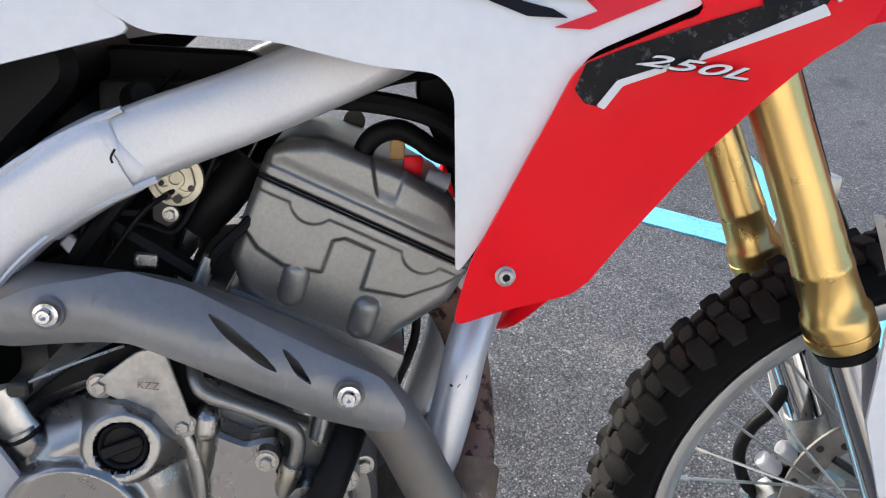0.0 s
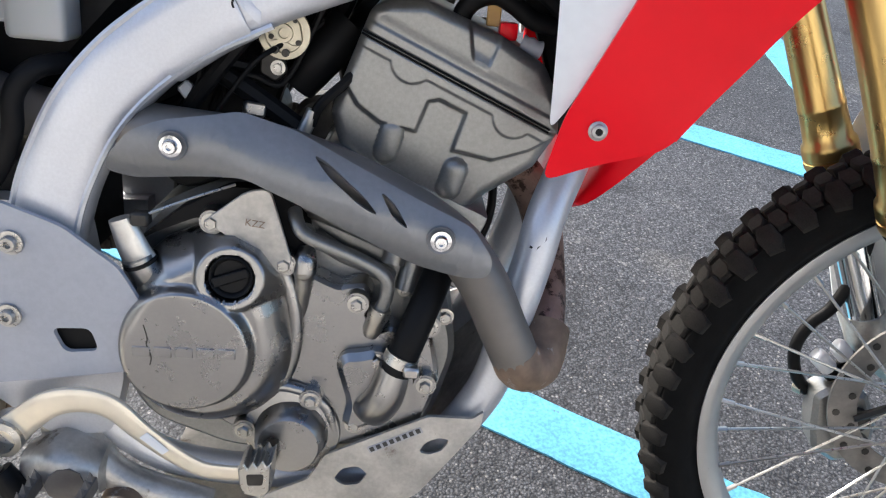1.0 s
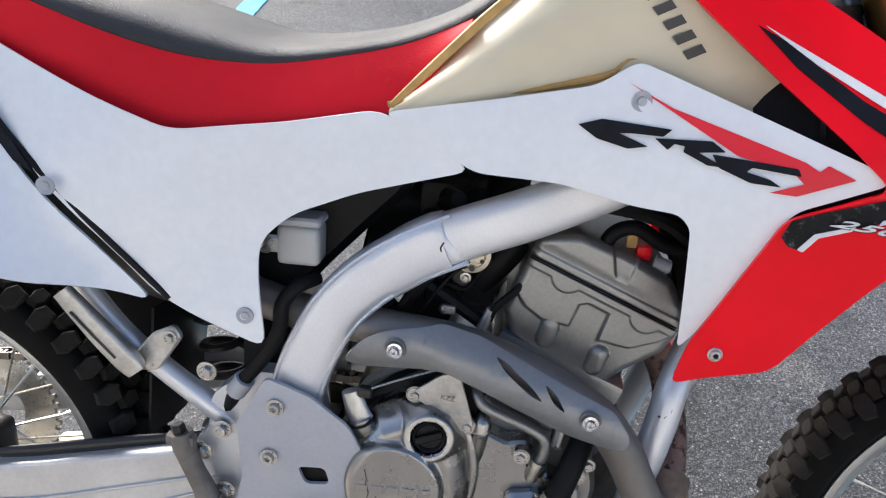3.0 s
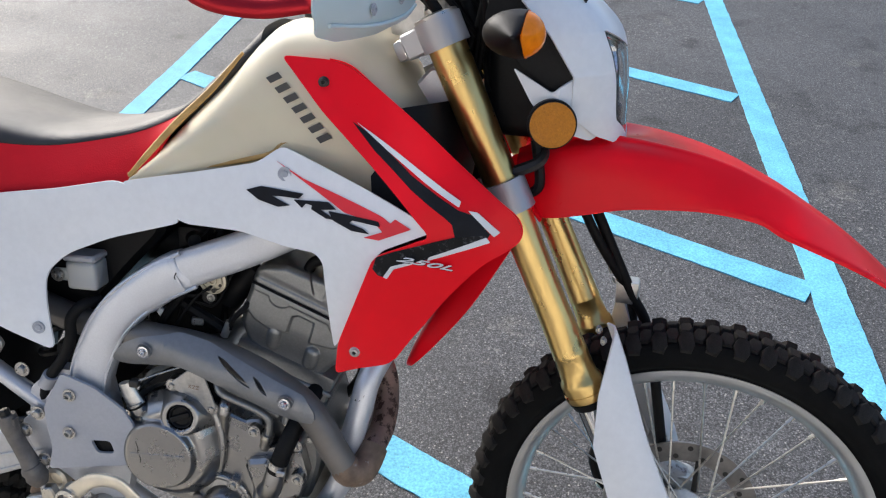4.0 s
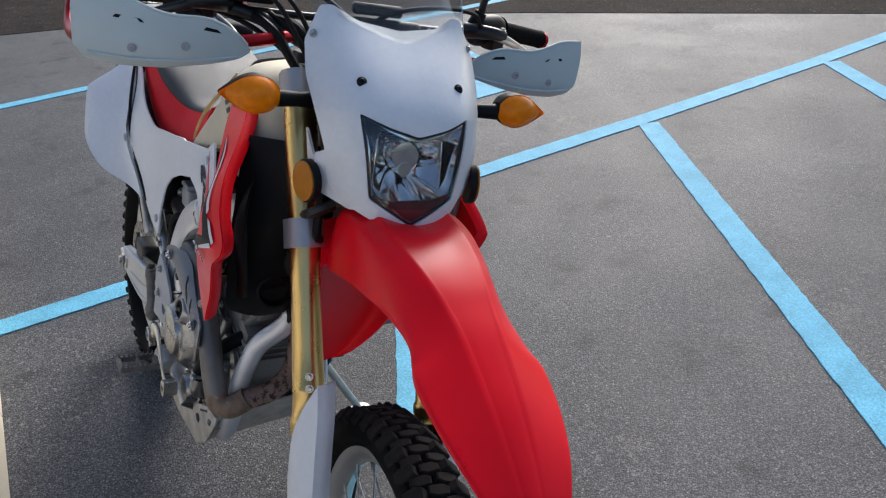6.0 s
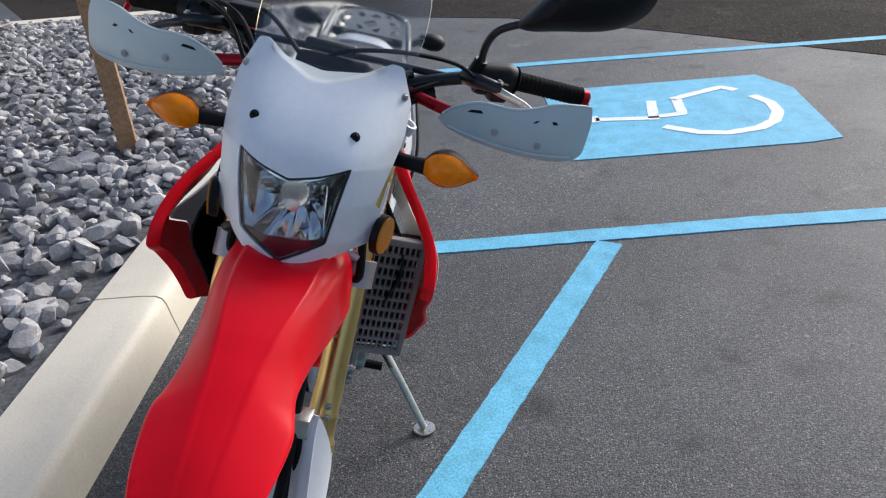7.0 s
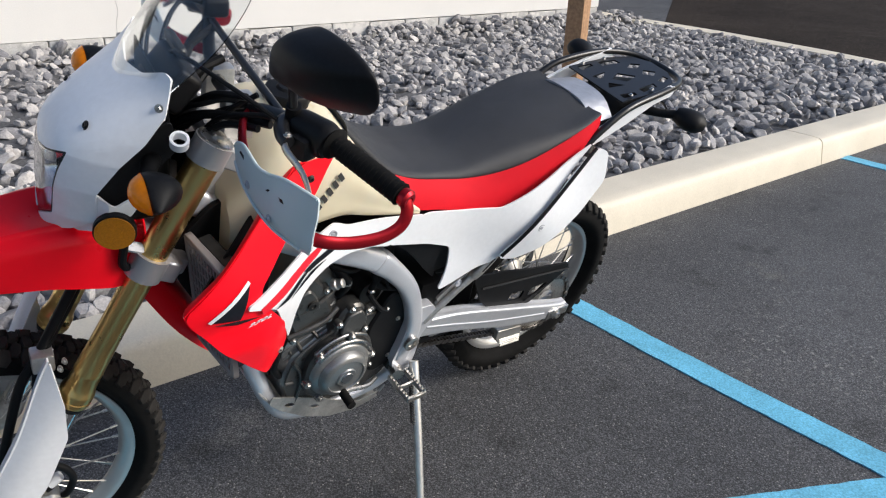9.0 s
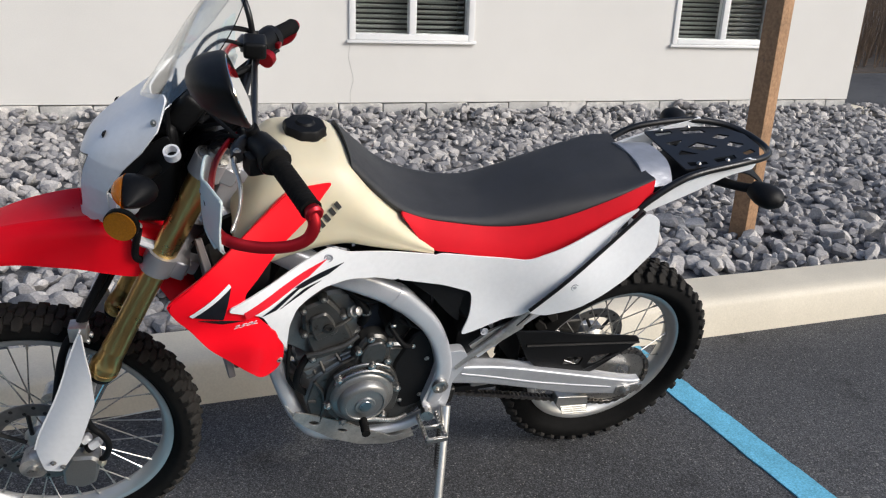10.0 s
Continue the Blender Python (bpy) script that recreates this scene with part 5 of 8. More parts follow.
HEAD = [(0.790, 0.730), (0.803, 0.737), (0.836, 0.739), (0.896, 0.718), (0.938, 0.696), (0.953, 0.668), (0.957, 0.637), (0.940, 0.606), (0.898, 0.576), (0.878, 0.556), (0.842, 0.565), (0.790, 0.592), (0.768, 0.612), (0.759, 0.640), (0.772, 0.680)]
head = part("cylinder_head", sheet(HEAD, lambda x, z: -0.062, 0.146, 0.008, 0, bevel=0.007), ENGINE, bike, "grey cast cylinder head and cam cover")
S0, SD = (0.780, 0.7125), (0.9207, -0.3902)
STEP = [(0.760, 0.690), (0.767, 0.673), (0.782, 0.650), (0.802, 0.636), (0.833, 0.631), (0.842, 0.6575), (0.8515, 0.660), (0.875, 0.650), (0.866, 0.617), (0.902, 0.611), (0.932, 0.622), (0.962, 0.640), (0.962, 0.760), (0.760, 0.760)]
WEDGE = [(0.868, 0.735), (0.8755, 0.692), (0.8905, 0.686), (0.902, 0.722)]


def head_relief(x, z):
    """Cast head: a stepped lower wall with pillars and a framed pocket, a flange with two cam bosses, and the cover above the seam."""
    v = -(x - S0[0]) * SD[1] + (z - S0[1]) * SD[0]
    h = 0.0060 * rise(edge_gap(x, z, STEP) + 0.002, 0.0040)
    for a, b, r in (((0.8130, 0.629), (0.8085, 0.611), 0.0108), ((0.8705, 0.599), (0.8660, 0.583), 0.0112)):
        d = rod_gap(x, z, a, b)
        if d < r:
            h = max(h, 0.0005 + 0.0075 * math.sqrt(1 - (d / r) ** 2))
    flange = rise(v + 0.0115, 0.0018)
    for c in ((0.8268, 0.6905), (0.9165, 0.6515)):
        flange = max(flange, rise(0.0196 - math.hypot(x - c[0], z - c[1]), 0.0018))
    h += 0.0015 * flange - 0.0020 * rise(0.0028 - abs(v), 0.0016)
    h += -0.0016 * rise(v - 0.0095, 0.0020) + 0.0020 * rise(v - 0.0120, 0.012)
    h -= 0.0030 * rise(edge_gap(x, z, WEDGE), 0.003) * rise(v - 0.016, 0.016)
    e = max(0.0, edge_gap(x, z, HEAD))
    return -0.0825 - h + 0.0070 * (1 - min(1.0, e / 0.010)) ** 2


part("head_wall", sheet(HEAD, head_relief, 0.030, 0.006, 0.0012, bevel=0), ENGINE, head, sharp=60)
for q in (-0.0012, 0.0012):
    part("cover_seam", tube([(S0[0] + SD[0] * k - q * SD[1], -0.0900, S0[1] + SD[1] * k + q * SD[0]) for k in (0.004, 0.06, 0.12, 0.182)], 0.0010, 6), BLACK, head)
# left side: generator cover, sprocket cover, cam chain tower
lc = sheet([(0.668, 0.385), (0.69, 0.362), (0.80, 0.360), (0.846, 0.41), (0.836, 0.495), (0.80, 0.545), (0.735, 0.552), (0.68, 0.515), (0.660, 0.45)], lambda x, z: 0.128, 0.03, 0.02, 0, bevel=0.006)
lcv = part("generator_cover", lc, SHADECASTING, bike, "cast generator cover")
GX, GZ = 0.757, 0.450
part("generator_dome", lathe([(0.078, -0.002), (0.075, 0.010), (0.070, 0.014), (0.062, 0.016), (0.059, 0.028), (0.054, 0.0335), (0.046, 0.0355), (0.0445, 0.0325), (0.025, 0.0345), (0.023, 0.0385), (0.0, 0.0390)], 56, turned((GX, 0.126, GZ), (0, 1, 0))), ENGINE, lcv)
part("dome_badge", lathe([(0.0, 0), (0.0155, 0), (0.0145, 0.0014), (0, 0.0014)], 28, turned((GX, 0.1648, GZ), (0, 1, 0))), COVER, lcv)
for r, y, w, a0, a1 in ((0.082, 0.132, 0.0075, 38, 150), (0.098, 0.126, 0.0050, 46, 128)):
    part("case_arch", tube([(GX + r * math.cos(radians(a0 + (a1 - a0) * k / 8)), y, GZ + r * math.sin(radians(a0 + (a1 - a0) * k / 8))) for k in range(9)], w, 10, 40), COVER, lcv)
for x, z in ((0.672, 0.46), (0.70, 0.375), (0.80, 0.372), (0.838, 0.435), (0.815, 0.515), (0.74, 0.545)):
    part("bolt_boss", lathe([(0.011, -0.004), (0.0095, 0.008), (0, 0.008)], 16, turned((x, 0.126, z), (0, 1, 0))), COVER, lcv)
    bolt((x, 0.134, z), (0, 1, 0), BOLT, lcv)
# darker skin that colours the left crankcase half as shaded, with its joint ribs
lskin = part("left_case", sheet([(0.585, 0.47), (0.612, 0.540), (0.66, 0.568), (0.73, 0.572), (0.80, 0.548), (0.866, 0.502), (0.884, 0.43), (0.864, 0.352), (0.80, 0.320), (0.68, 0.310), (0.605, 0.34), (0.580, 0.39)], lambda x, z: 0.107, 0.006, 0.016, 0, bevel=0.003), SHADECASTING, bike, "oily grey crankcase half, darkened as if in shade")
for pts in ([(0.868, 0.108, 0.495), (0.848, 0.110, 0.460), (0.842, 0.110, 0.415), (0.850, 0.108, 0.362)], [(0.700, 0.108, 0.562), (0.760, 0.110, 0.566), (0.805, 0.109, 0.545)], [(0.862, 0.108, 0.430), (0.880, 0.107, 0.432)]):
    part("case_rib", tube(pts, 0.0045, 8, 24), SHADECASTING, lskin)
# hoses, coil and clamps behind the left spar
for pts, r in (([(0.80, 0.06, 0.735), (0.775, 0.095, 0.715), (0.755, 0.100, 0.680), (0.762, 0.085, 0.640)], 0.010), ([(0.700, 0.06, 0.76), (0.715, 0.095, 0.735), (0.745, 0.102, 0.715), (0.790, 0.095, 0.735), (0.84, 0.07, 0.775)], 0.006),
               ([(0.640, 0.07, 0.70), (0.668, 0.105, 0.690), (0.690, 0.108, 0.660), (0.688, 0.100, 0.625)], 0.0075), ([(0.880, 0.085, 0.56), (0.902, 0.096, 0.525), (0.905, 0.094, 0.48), (0.880, 0.085, 0.44), (0.84, 0.07, 0.41)], 0.0085),
               ([(0.915, 0.06, 0.60), (0.925, 0.085, 0.55), (0.925, 0.088, 0.50), (0.905, 0.075, 0.45)], 0.005), ([(0.62, 0.118, 0.63), (0.655, 0.122, 0.650), (0.672, 0.120, 0.682), (0.70, 0.100, 0.715)], 0.0035)):
    part("loom_hose", tube(pts, r, 10, 36), HOSE, bike)
part("ignition_coil", box((-0.026, -0.016, -0.018), (0.026, 0.016, 0.018), 0.006, 2, m=Matrix.Translation((0.735, 0.080, 0.748)) @ pose(0, 0, 0, 10, -28, 0)), BLACK, bike)
part("hose_clamp", tube([(0.757, 0.098, 0.690), (0.7555, 0.099, 0.680)], 0.0118, 16), STEEL, bike)
part("coolant_union", lathe([(0.013, 0), (0.013, 0.010), (0.010, 0.012), (0.010, 0.024), (0.006, 0.026), (0, 0.026)], 18, turned((0.790, 0.098, 0.688), (-0.5, 0.6, 0.5))), WORNALU, bike)
part("wire_clip", box((0.686, 0.104, 0.640), (0.700, 0.116, 0.648), 0.002, 1), STEEL, bike)
part("crank_plug", lathe([(0.012, 0), (0.012, 0.004), (0.006, 0.005), (0.005, 0.002), (0, 0.002)], 20, turned((0.842, 0.111, 0.660), (0, 1, 0))), DARKSTEEL, bike)
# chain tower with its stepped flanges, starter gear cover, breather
tower = part("chain_tower", sheet([(0.899, 0.715), (0.846, 0.735), (0.817, 0.700), (0.800, 0.655), (0.778, 0.605), (0.80, 0.575), (0.865, 0.556), (0.886, 0.612), (0.898, 0.665)], lambda x, z: 0.104, 0.05, 0.010, 0, bevel=0.006), SHADECASTING, bike, "grey cast cam chain tower")
part("tower_panel", sheet([(0.884, 0.690), (0.850, 0.703), (0.832, 0.678), (0.818, 0.640), (0.868, 0.620), (0.882, 0.655)], lambda x, z: 0.111, 0.012, 0.010, 0, bevel=0.004), SHADECASTING, tower)
part("tower_flange", tube([(0.770, 0.100, 0.618), (0.80, 0.107, 0.600), (0.84, 0.107, 0.588), (0.885, 0.100, 0.574)], 0.007, 10), SHADECASTING, tower)
part("tower_flange", tube([(0.790, 0.100, 0.672), (0.82, 0.108, 0.660), (0.86, 0.108, 0.645), (0.90, 0.100, 0.634)], 0.0045, 8), SHADECASTING, tower)
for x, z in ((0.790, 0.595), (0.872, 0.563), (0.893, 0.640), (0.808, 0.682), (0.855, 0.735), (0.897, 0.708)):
    part("bolt_boss", lathe([(0.011, -0.012), (0.0095, 0.005), (0, 0.005)], 16, turned((x, 0.101, z), (0, 1, 0))), SHADECASTING, tower)
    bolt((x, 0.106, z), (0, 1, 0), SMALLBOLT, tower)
gear = part("starter_gear_cover", sheet([(0.745, 0.628), (0.714, 0.622), (0.692, 0.585), (0.694, 0.540), (0.73, 0.512), (0.79, 0.520), (0.776, 0.580), (0.766, 0.612)], lambda x, z: 0.118, 0.04, 0.014, 0, bevel=0.006), SHADECASTING, bike, "cast starter gear cover")
part("gear_plate", sheet([(0.752, 0.606), (0.720, 0.612), (0.704, 0.588), (0.712, 0.548), (0.745, 0.538), (0.768, 0.556), (0.764, 0.585)], lambda x, z: 0.127, 0.014, 0.008, 0, bevel=0.003), SHADECASTING, gear)
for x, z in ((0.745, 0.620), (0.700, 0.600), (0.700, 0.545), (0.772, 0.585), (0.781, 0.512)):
    part("bolt_boss", lathe([(0.010, -0.006), (0.0085, 0.007), (0, 0.007)], 16, turned((x, 0.116, z), (0, 1, 0))), SHADECASTING, gear)
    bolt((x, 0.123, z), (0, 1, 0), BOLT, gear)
for x, z, x2, z2 in ((0.855, 0.545, 0.838, 0.50), (0.868, 0.52, 0.852, 0.47), (0.82, 0.56, 0.80, 0.53)):
    part("case_rib", tube([(x, 0.075, z), (x2, 0.102, z2)], 0.005, 8), SHADECASTING, crankcase)
part("sprocket_cover", sheet([(0.682, 0.521), (0.640, 0.610), (0.610, 0.620), (0.576, 0.555), (0.57, 0.479), (0.592, 0.38), (0.650, 0.362), (0.675, 0.443)], lambda x, z: 0.114, 0.03, 0.02, 0, bevel=0.005), BLACK, bike, "black plastic sprocket cover")
for x, z in ((0.600, 0.53), (0.640, 0.575), (0.655, 0.40), (0.605, 0.41)):
    bolt((x, 0.115, z), (0, 1, 0), SMALLBOLT)
part("starter", tube([(0.672, 0.02, 0.612), (0.672, 0.085, 0.612)], 0.030, 24), DARKSTEEL, bike)
part("throttle_body", tube([(0.735, 0.0, 0.69), (0.665, 0.0, 0.725), (0.60, 0.0, 0.745)], [0.028, 0.03, 0.045], 18), BLACK, bike)
wheel_t = lathe([(0.0215, 0), (0.0215, 0.006), (0.0165, 0.0065), (0.016, 0.0035), (0.008, 0.0035), (0.0072, 0.008), (0.0045, 0.008), (0.004, 0.005), (0, 0.005)], 36, turned((0.719, -0.076, 0.703), (0, -1, 0)))
tw = part("throttle_wheel", wheel_t, BRASS, bike, "brassy throttle cable wheel")
part("wheel_spoke", sheet([(0.705, 0.7040), (0.712, 0.7150), (0.722, 0.7190), (0.732, 0.7120), (0.735, 0.6960), (0.727, 0.6920), (0.716, 0.6980), (0.707, 0.6950)], lambda x, z: -0.0815, 0.004, 0.003, 0, bevel=0.001), BRASS, tw)
for x, z, r in ((0.7085, 0.6995, 0.0022), (0.731, 0.6960, 0.0024), (0.712, 0.6890, 0.0034), (0.7205, 0.6870, 0.0034), (0.728, 0.7135, 0.002)):
    part("wheel_hole", lathe([(r, 0), (r, 0.0012), (0, 0.0012)], 12, turned((x, -0.0822, z), (0, -1, 0))), DARKSTEEL, tw)
part("throttle_bracket", sheet([(0.700, 0.6960), (0.716, 0.6860), (0.722, 0.6710), (0.712, 0.6610), (0.698, 0.668)], lambda x, z: -0.078, 0.008, 0.004, 0, bevel=0.002), DARKSTEEL, bike)
bolt((0.714, -0.079, 0.674), (0, -1, 0), SMALLBOLT)
part("splash_guard", loft([[(0.345, -0.085, 0.60), (0.362, 0.0, 0.60), (0.345, 0.085, 0.60)], [(0.335, -0.085, 0.50), (0.350, 0.0, 0.50), (0.335, 0.085, 0.50)], [(0.325, -0.080, 0.42), (0.338, 0.0, 0.42), (0.325, 0.080, 0.42)]], 12, 12, 0.004), BLACK, bike, "black plastic splash guard before the rear wheel")
part("airbox", sheet([(0.22, 0.64), (0.30, 0.62), (0.42, 0.62), (0.50, 0.60), (0.545, 0.66), (0.60, 0.72), (0.66, 0.78), (0.62, 0.84), (0.30, 0.86), (0.2, 0.84)], lambda x, z: -0.085, 0.17, 0.03, 0, bevel=0.01), BLACK, bike, "black plastic airbox")
part("black_side_cover", sheet([(0.70, 0.812), (0.66, 0.808), (0.58, 0.792), (0.535, 0.765), (0.552, 0.70), (0.545, 0.655), (0.58, 0.69), (0.62, 0.74)], lambda x, z: 0.138, 0.006, 0.012, 0.03), BLACK, bike, "black plastic inner side cover")
part("reservoir", box((0.509, -0.118, 0.684), (0.556, -0.080, 0.728), 0.007, 3), CLOUDY, bike, "cloudy white fluid reservoir")
part("reservoir_tab", box((0.488, -0.116, 0.696), (0.514, -0.110, 0.716), 0.003, 1), CLOUDY, bike)
bolt((0.497, -0.117, 0.706), (0, -1, 0), ALLEN)
part("reservoir_lid", box((0.507, -0.120, 0.7285), (0.558, -0.078, 0.739), 0.003, 1), PLATEGREY, bike)
part("battery_box", box((0.455, -0.09, 0.46), (0.52, 0.09, 0.58), 0.012), BLACK, bike)
part("shock_spring", tube([(0.42 + 0.03 * math.cos(k * 0.9) - 0.001 * k, 0.03 * math.sin(k * 0.9), 0.42 + 0.0055 * k) for k in range(42)], 0.006, 6, 180), DARKSTEEL, bike)
for k, (pts, r) in enumerate([([(0.62, -0.09, 0.60), (0.66, -0.10, 0.66), (0.72, -0.09, 0.73), (0.80, -0.07, 0.78)], 0.007), ([(0.60, -0.07, 0.70), (0.68, -0.085, 0.66), (0.74, -0.08, 0.62)], 0.009),
                              ([(0.60, -0.06, 0.60), (0.64, -0.09, 0.575), (0.70, -0.06, 0.60)], 0.008),
                              ([(0.76, -0.05, 0.76), (0.84, -0.07, 0.77), (0.92, -0.08, 0.76), (0.97, -0.06, 0.72)], 0.009), ([(0.80, -0.02, 0.75), (0.88, -0.05, 0.79), (0.95, -0.04, 0.80)], 0.011),
                              ([(0.62, 0.10, 0.62), (0.68, 0.11, 0.66), (0.70, 0.09, 0.72), (0.78, 0.06, 0.77)], 0.008), ([(0.60, 0.09, 0.56), (0.66, 0.12, 0.585), (0.70, 0.11, 0.64)], 0.006)]):
    part("loom_hose", tube(pts, r, 8), HOSE, bike)
# added black sheet that darkens the gap behind the hoses
part("dark_gap_backing", sheet([(0.56, 0.56), (0.585, 0.70), (0.64, 0.80), (0.78, 0.80), (0.775, 0.735), (0.752, 0.690), (0.715, 0.664), (0.700, 0.63), (0.69, 0.57), (0.64, 0.55)], lambda x, z: 0.03, 0.03, 0.02, 0, bevel=0.004), HOSE, bike, "black backing sheet added behind the throttle gap")
part("frame_loom", tube([(0.552, -0.105, 0.668), (0.535, -0.128, 0.664), (0.521, -0.136, 0.645), (0.517, -0.136, 0.615), (0.50, -0.134, 0.58), (0.469, -0.132, 0.538), (0.45, -0.12, 0.50)], 0.0085, 10, 40), HOSE, bike, "black cable loom")
part("loom_sleeve", tube([(0.476, -0.134, 0.548), (0.463, -0.131, 0.528)], 0.012, 12), PLATEGREY, bike)
for pts in ([(0.951, -0.1020, 0.557), (0.9555, -0.1050, 0.549), (0.949, -0.1068, 0.541), (0.944, -0.1072, 0.534)], [(0.9555, -0.1040, 0.552), (0.9545, -0.1058, 0.544)], [(0.942, -0.1055, 0.541), (0.950, -0.1068, 0.538)]):
    part("scuff_mark", tube(pts, 0.0013, 5), BLACK, bike)
rng = random.Random(21)
for k in range(16):
    a = Vector((rng.uniform(0.60, 0.68), rng.uniform(-0.10, -0.05), rng.uniform(0.62, 0.70)))
    b = Vector((rng.uniform(0.66, 0.78), rng.uniform(-0.065, -0.02), rng.uniform(0.70, 0.79)))
    m = a.lerp(b, 0.5) + Vector((rng.uniform(-0.03, 0.03), rng.uniform(-0.02, 0.01), rng.uniform(-0.03, 0.03)))
    part("loom_wire", tube([a, a.lerp(m, 0.6) + Vector((0, -0.006, 0.008)), m, b], rng.choice((0.0022, 0.003, 0.0042, 0.0055)), 7, 18), HOSE, bike)
for x, y, z, mt in ((0.645, -0.095, 0.650, DECALWHITE), (0.672, -0.088, 0.688, PLATEGREY), (0.622, -0.10, 0.628, STEEL), (0.735, -0.075, 0.742, BLACK), (0.697, -0.092, 0.640, STEEL), (0.665, -0.09, 0.735, BLACK)):
    part("connector", box((-0.009, -0.006, -0.006), (0.009, 0.006, 0.006), 0.002, 1, m=Matrix.Translation((x, y, z)) @ pose(0, 0, 0, rng.uniform(-30, 30), rng.uniform(-60, 60), rng.uniform(-30, 30))), mt, bike)
for x, z, r in ((0.64, 0.700, 0.016), (0.600, 0.655, 0.012), (0.690, 0.762, 0.013)):
    part("rubber_boot", tube([(x, -0.07, z), (x + 0.012, -0.095, z + 0.006)], [r, r * 0.7], 12), HOSE, bike)
part("ignition_coil", box((0.655, -0.055, 0.735), (0.73, 0.055, 0.775), 0.008), BLACK, bike)
part("hose_clip", tube([(0.746, -0.088, 0.642), (0.736, -0.090, 0.618)], 0.0062, 12), ALU, bike)
part("intake_boot", tube([(0.770, -0.035, 0.712), (0.745, -0.040, 0.682), (0.724, -0.040, 0.655)], [0.019, 0.021, 0.018], 18), HOSE, bike, "black rubber intake boot")
part("fuel_line", tube([(0.790, -0.075, 0.690), (0.772, -0.086, 0.668), (0.752, -0.090, 0.648), (0.744, -0.089, 0.630)], 0.0045, 8, 24), HOSE, bike)
part("red_plug", box((0.897, -0.074, 0.712), (0.913, -0.060, 0.727), 0.003), RED, bike, "red wiring plug")
part("ribbed_sleeve", tube([(0.917 + 0.004 * k, -0.072 - 0.0008 * (k % 2), 0.711 - 0.0012 * k) for k in range(5)], [0.0085, 0.0070, 0.0085, 0.0070, 0.0085], 12, smooth=False), PLATEGREY, bike)
part("strap", box((0.886, -0.066, 0.722), (0.898, -0.063, 0.744), 0.001, 1), TANKEDGE, bike)
part("radiator_hose", tube([(0.862, -0.070, 0.716), (0.866, -0.072, 0.733), (0.876, -0.074, 0.744), (0.892, -0.074, 0.748), (0.908, -0.072, 0.741), (0.926, -0.070, 0.730), (0.958, -0.066, 0.722), (0.985, -0.06, 0.70)], 0.0085, 10, 40), HOSE, bike, "black coolant hose")
part("radiator_tank", sheet([(0.905, 0.775), (0.935, 0.715), (0.945, 0.690), (0.958, 0.640), (0.985, 0.600), (1.02, 0.66), (1.05, 0.80), (0.98, 0.84), (0.91, 0.80)], lambda x, z: -0.048, 0.020, 0.012, 0, bevel=0.003), BLACK, bike, "black radiator side tank")

# exhaust: header loops forward and back under the shield, muffler under the rear cover
part("header_pipe", tube([(0.912, 0.0, 0.598), (0.945, 0.0, 0.578), (0.966, -0.005, 0.54), (0.974, -0.02, 0.50), (0.974, -0.055, 0.468), (0.966, -0.100, 0.454)], 0.0195, 16, 40), RUST, bike, "rusted exhaust header pipe")
part("exhaust_pipe", tube([(0.969, -0.098, 0.458), (0.960, -0.125, 0.438), (0.942, -0.142, 0.442), (0.922, -0.148, 0.478), (0.897, -0.150, 0.525), (0.865, -0.148, 0.560), (0.80, -0.138, 0.592), (0.72, -0.128, 0.615), (0.62, -0.118, 0.622), (0.52, -0.10, 0.625), (0.42, -0.10, 0.66)], 0.0215, 16, 80), PIPE, bike, "dull grey exhaust pipe")
part("muffler", tube([(0.43, -0.11, 0.66), (0.39, -0.115, 0.675), (0.22, -0.125, 0.77), (0.04, -0.13, 0.87), (0.02, -0.13, 0.88)], [0.025, 0.045, 0.052, 0.05, 0.035], 20), DARKSTEEL, bike, "dark steel muffler")
SH = [(0.597, 0.597), (0.601, 0.610), (0.619, 0.632), (0.642, 0.641), (0.698, 0.650), (0.741, 0.638), (0.790, 0.616), (0.840, 0.594), (0.884, 0.576), (0.902, 0.553), (0.899, 0.537), (0.879, 0.533), (0.841, 0.538), (0.795, 0.560), (0.744, 0.585), (0.704, 0.602), (0.656, 0.597), (0.617, 0.591)]


def shield_y(x, z):
    mid = 0.622 - 0.34 * max(0, x - 0.68)
    return -0.158 - 0.03 * (x - 0.62) - 0.012 + 17.0 * (z - mid) ** 2


hs = sheet(SH, shield_y, 0.004, 0.008, 0.012, [[(0.755, 0.624), (0.769, 0.617), (0.798, 0.595), (0.810, 0.581), (0.795, 0.588), (0.768, 0.609)], [(0.808, 0.601), (0.822, 0.591), (0.834, 0.572), (0.821, 0.580)]], bevel=0.0012)
part("pipe_bend", tube([(0.9695, -0.097, 0.4585), (0.960, -0.1255, 0.4375), (0.9425, -0.1425, 0.4410), (0.9335, -0.1455, 0.4560)], [0.0222, 0.0222, 0.0220, 0.0217], 18, 24), RUSTY, bike, "rust-brown exhaust bend")
shield = part("heat_shield", hs, SHIELD, bike, "dark grey exhaust heat shield")
for x, z in ((0.652, 0.624), (0.859, 0.567)):
    part("dished_washer", lathe([(0.0118, -0.003), (0.0112, -0.0004), (0.0100, -0.0012), (0, -0.0012)], 24, turned((x, shield_y(x, z) - 0.0036, z), (0, -1, 0))), SHIELD, shield)
    bolt((x, shield_y(x, z) - 0.0040, z), (0, -1, 0), CHROMEBOLT, shield)

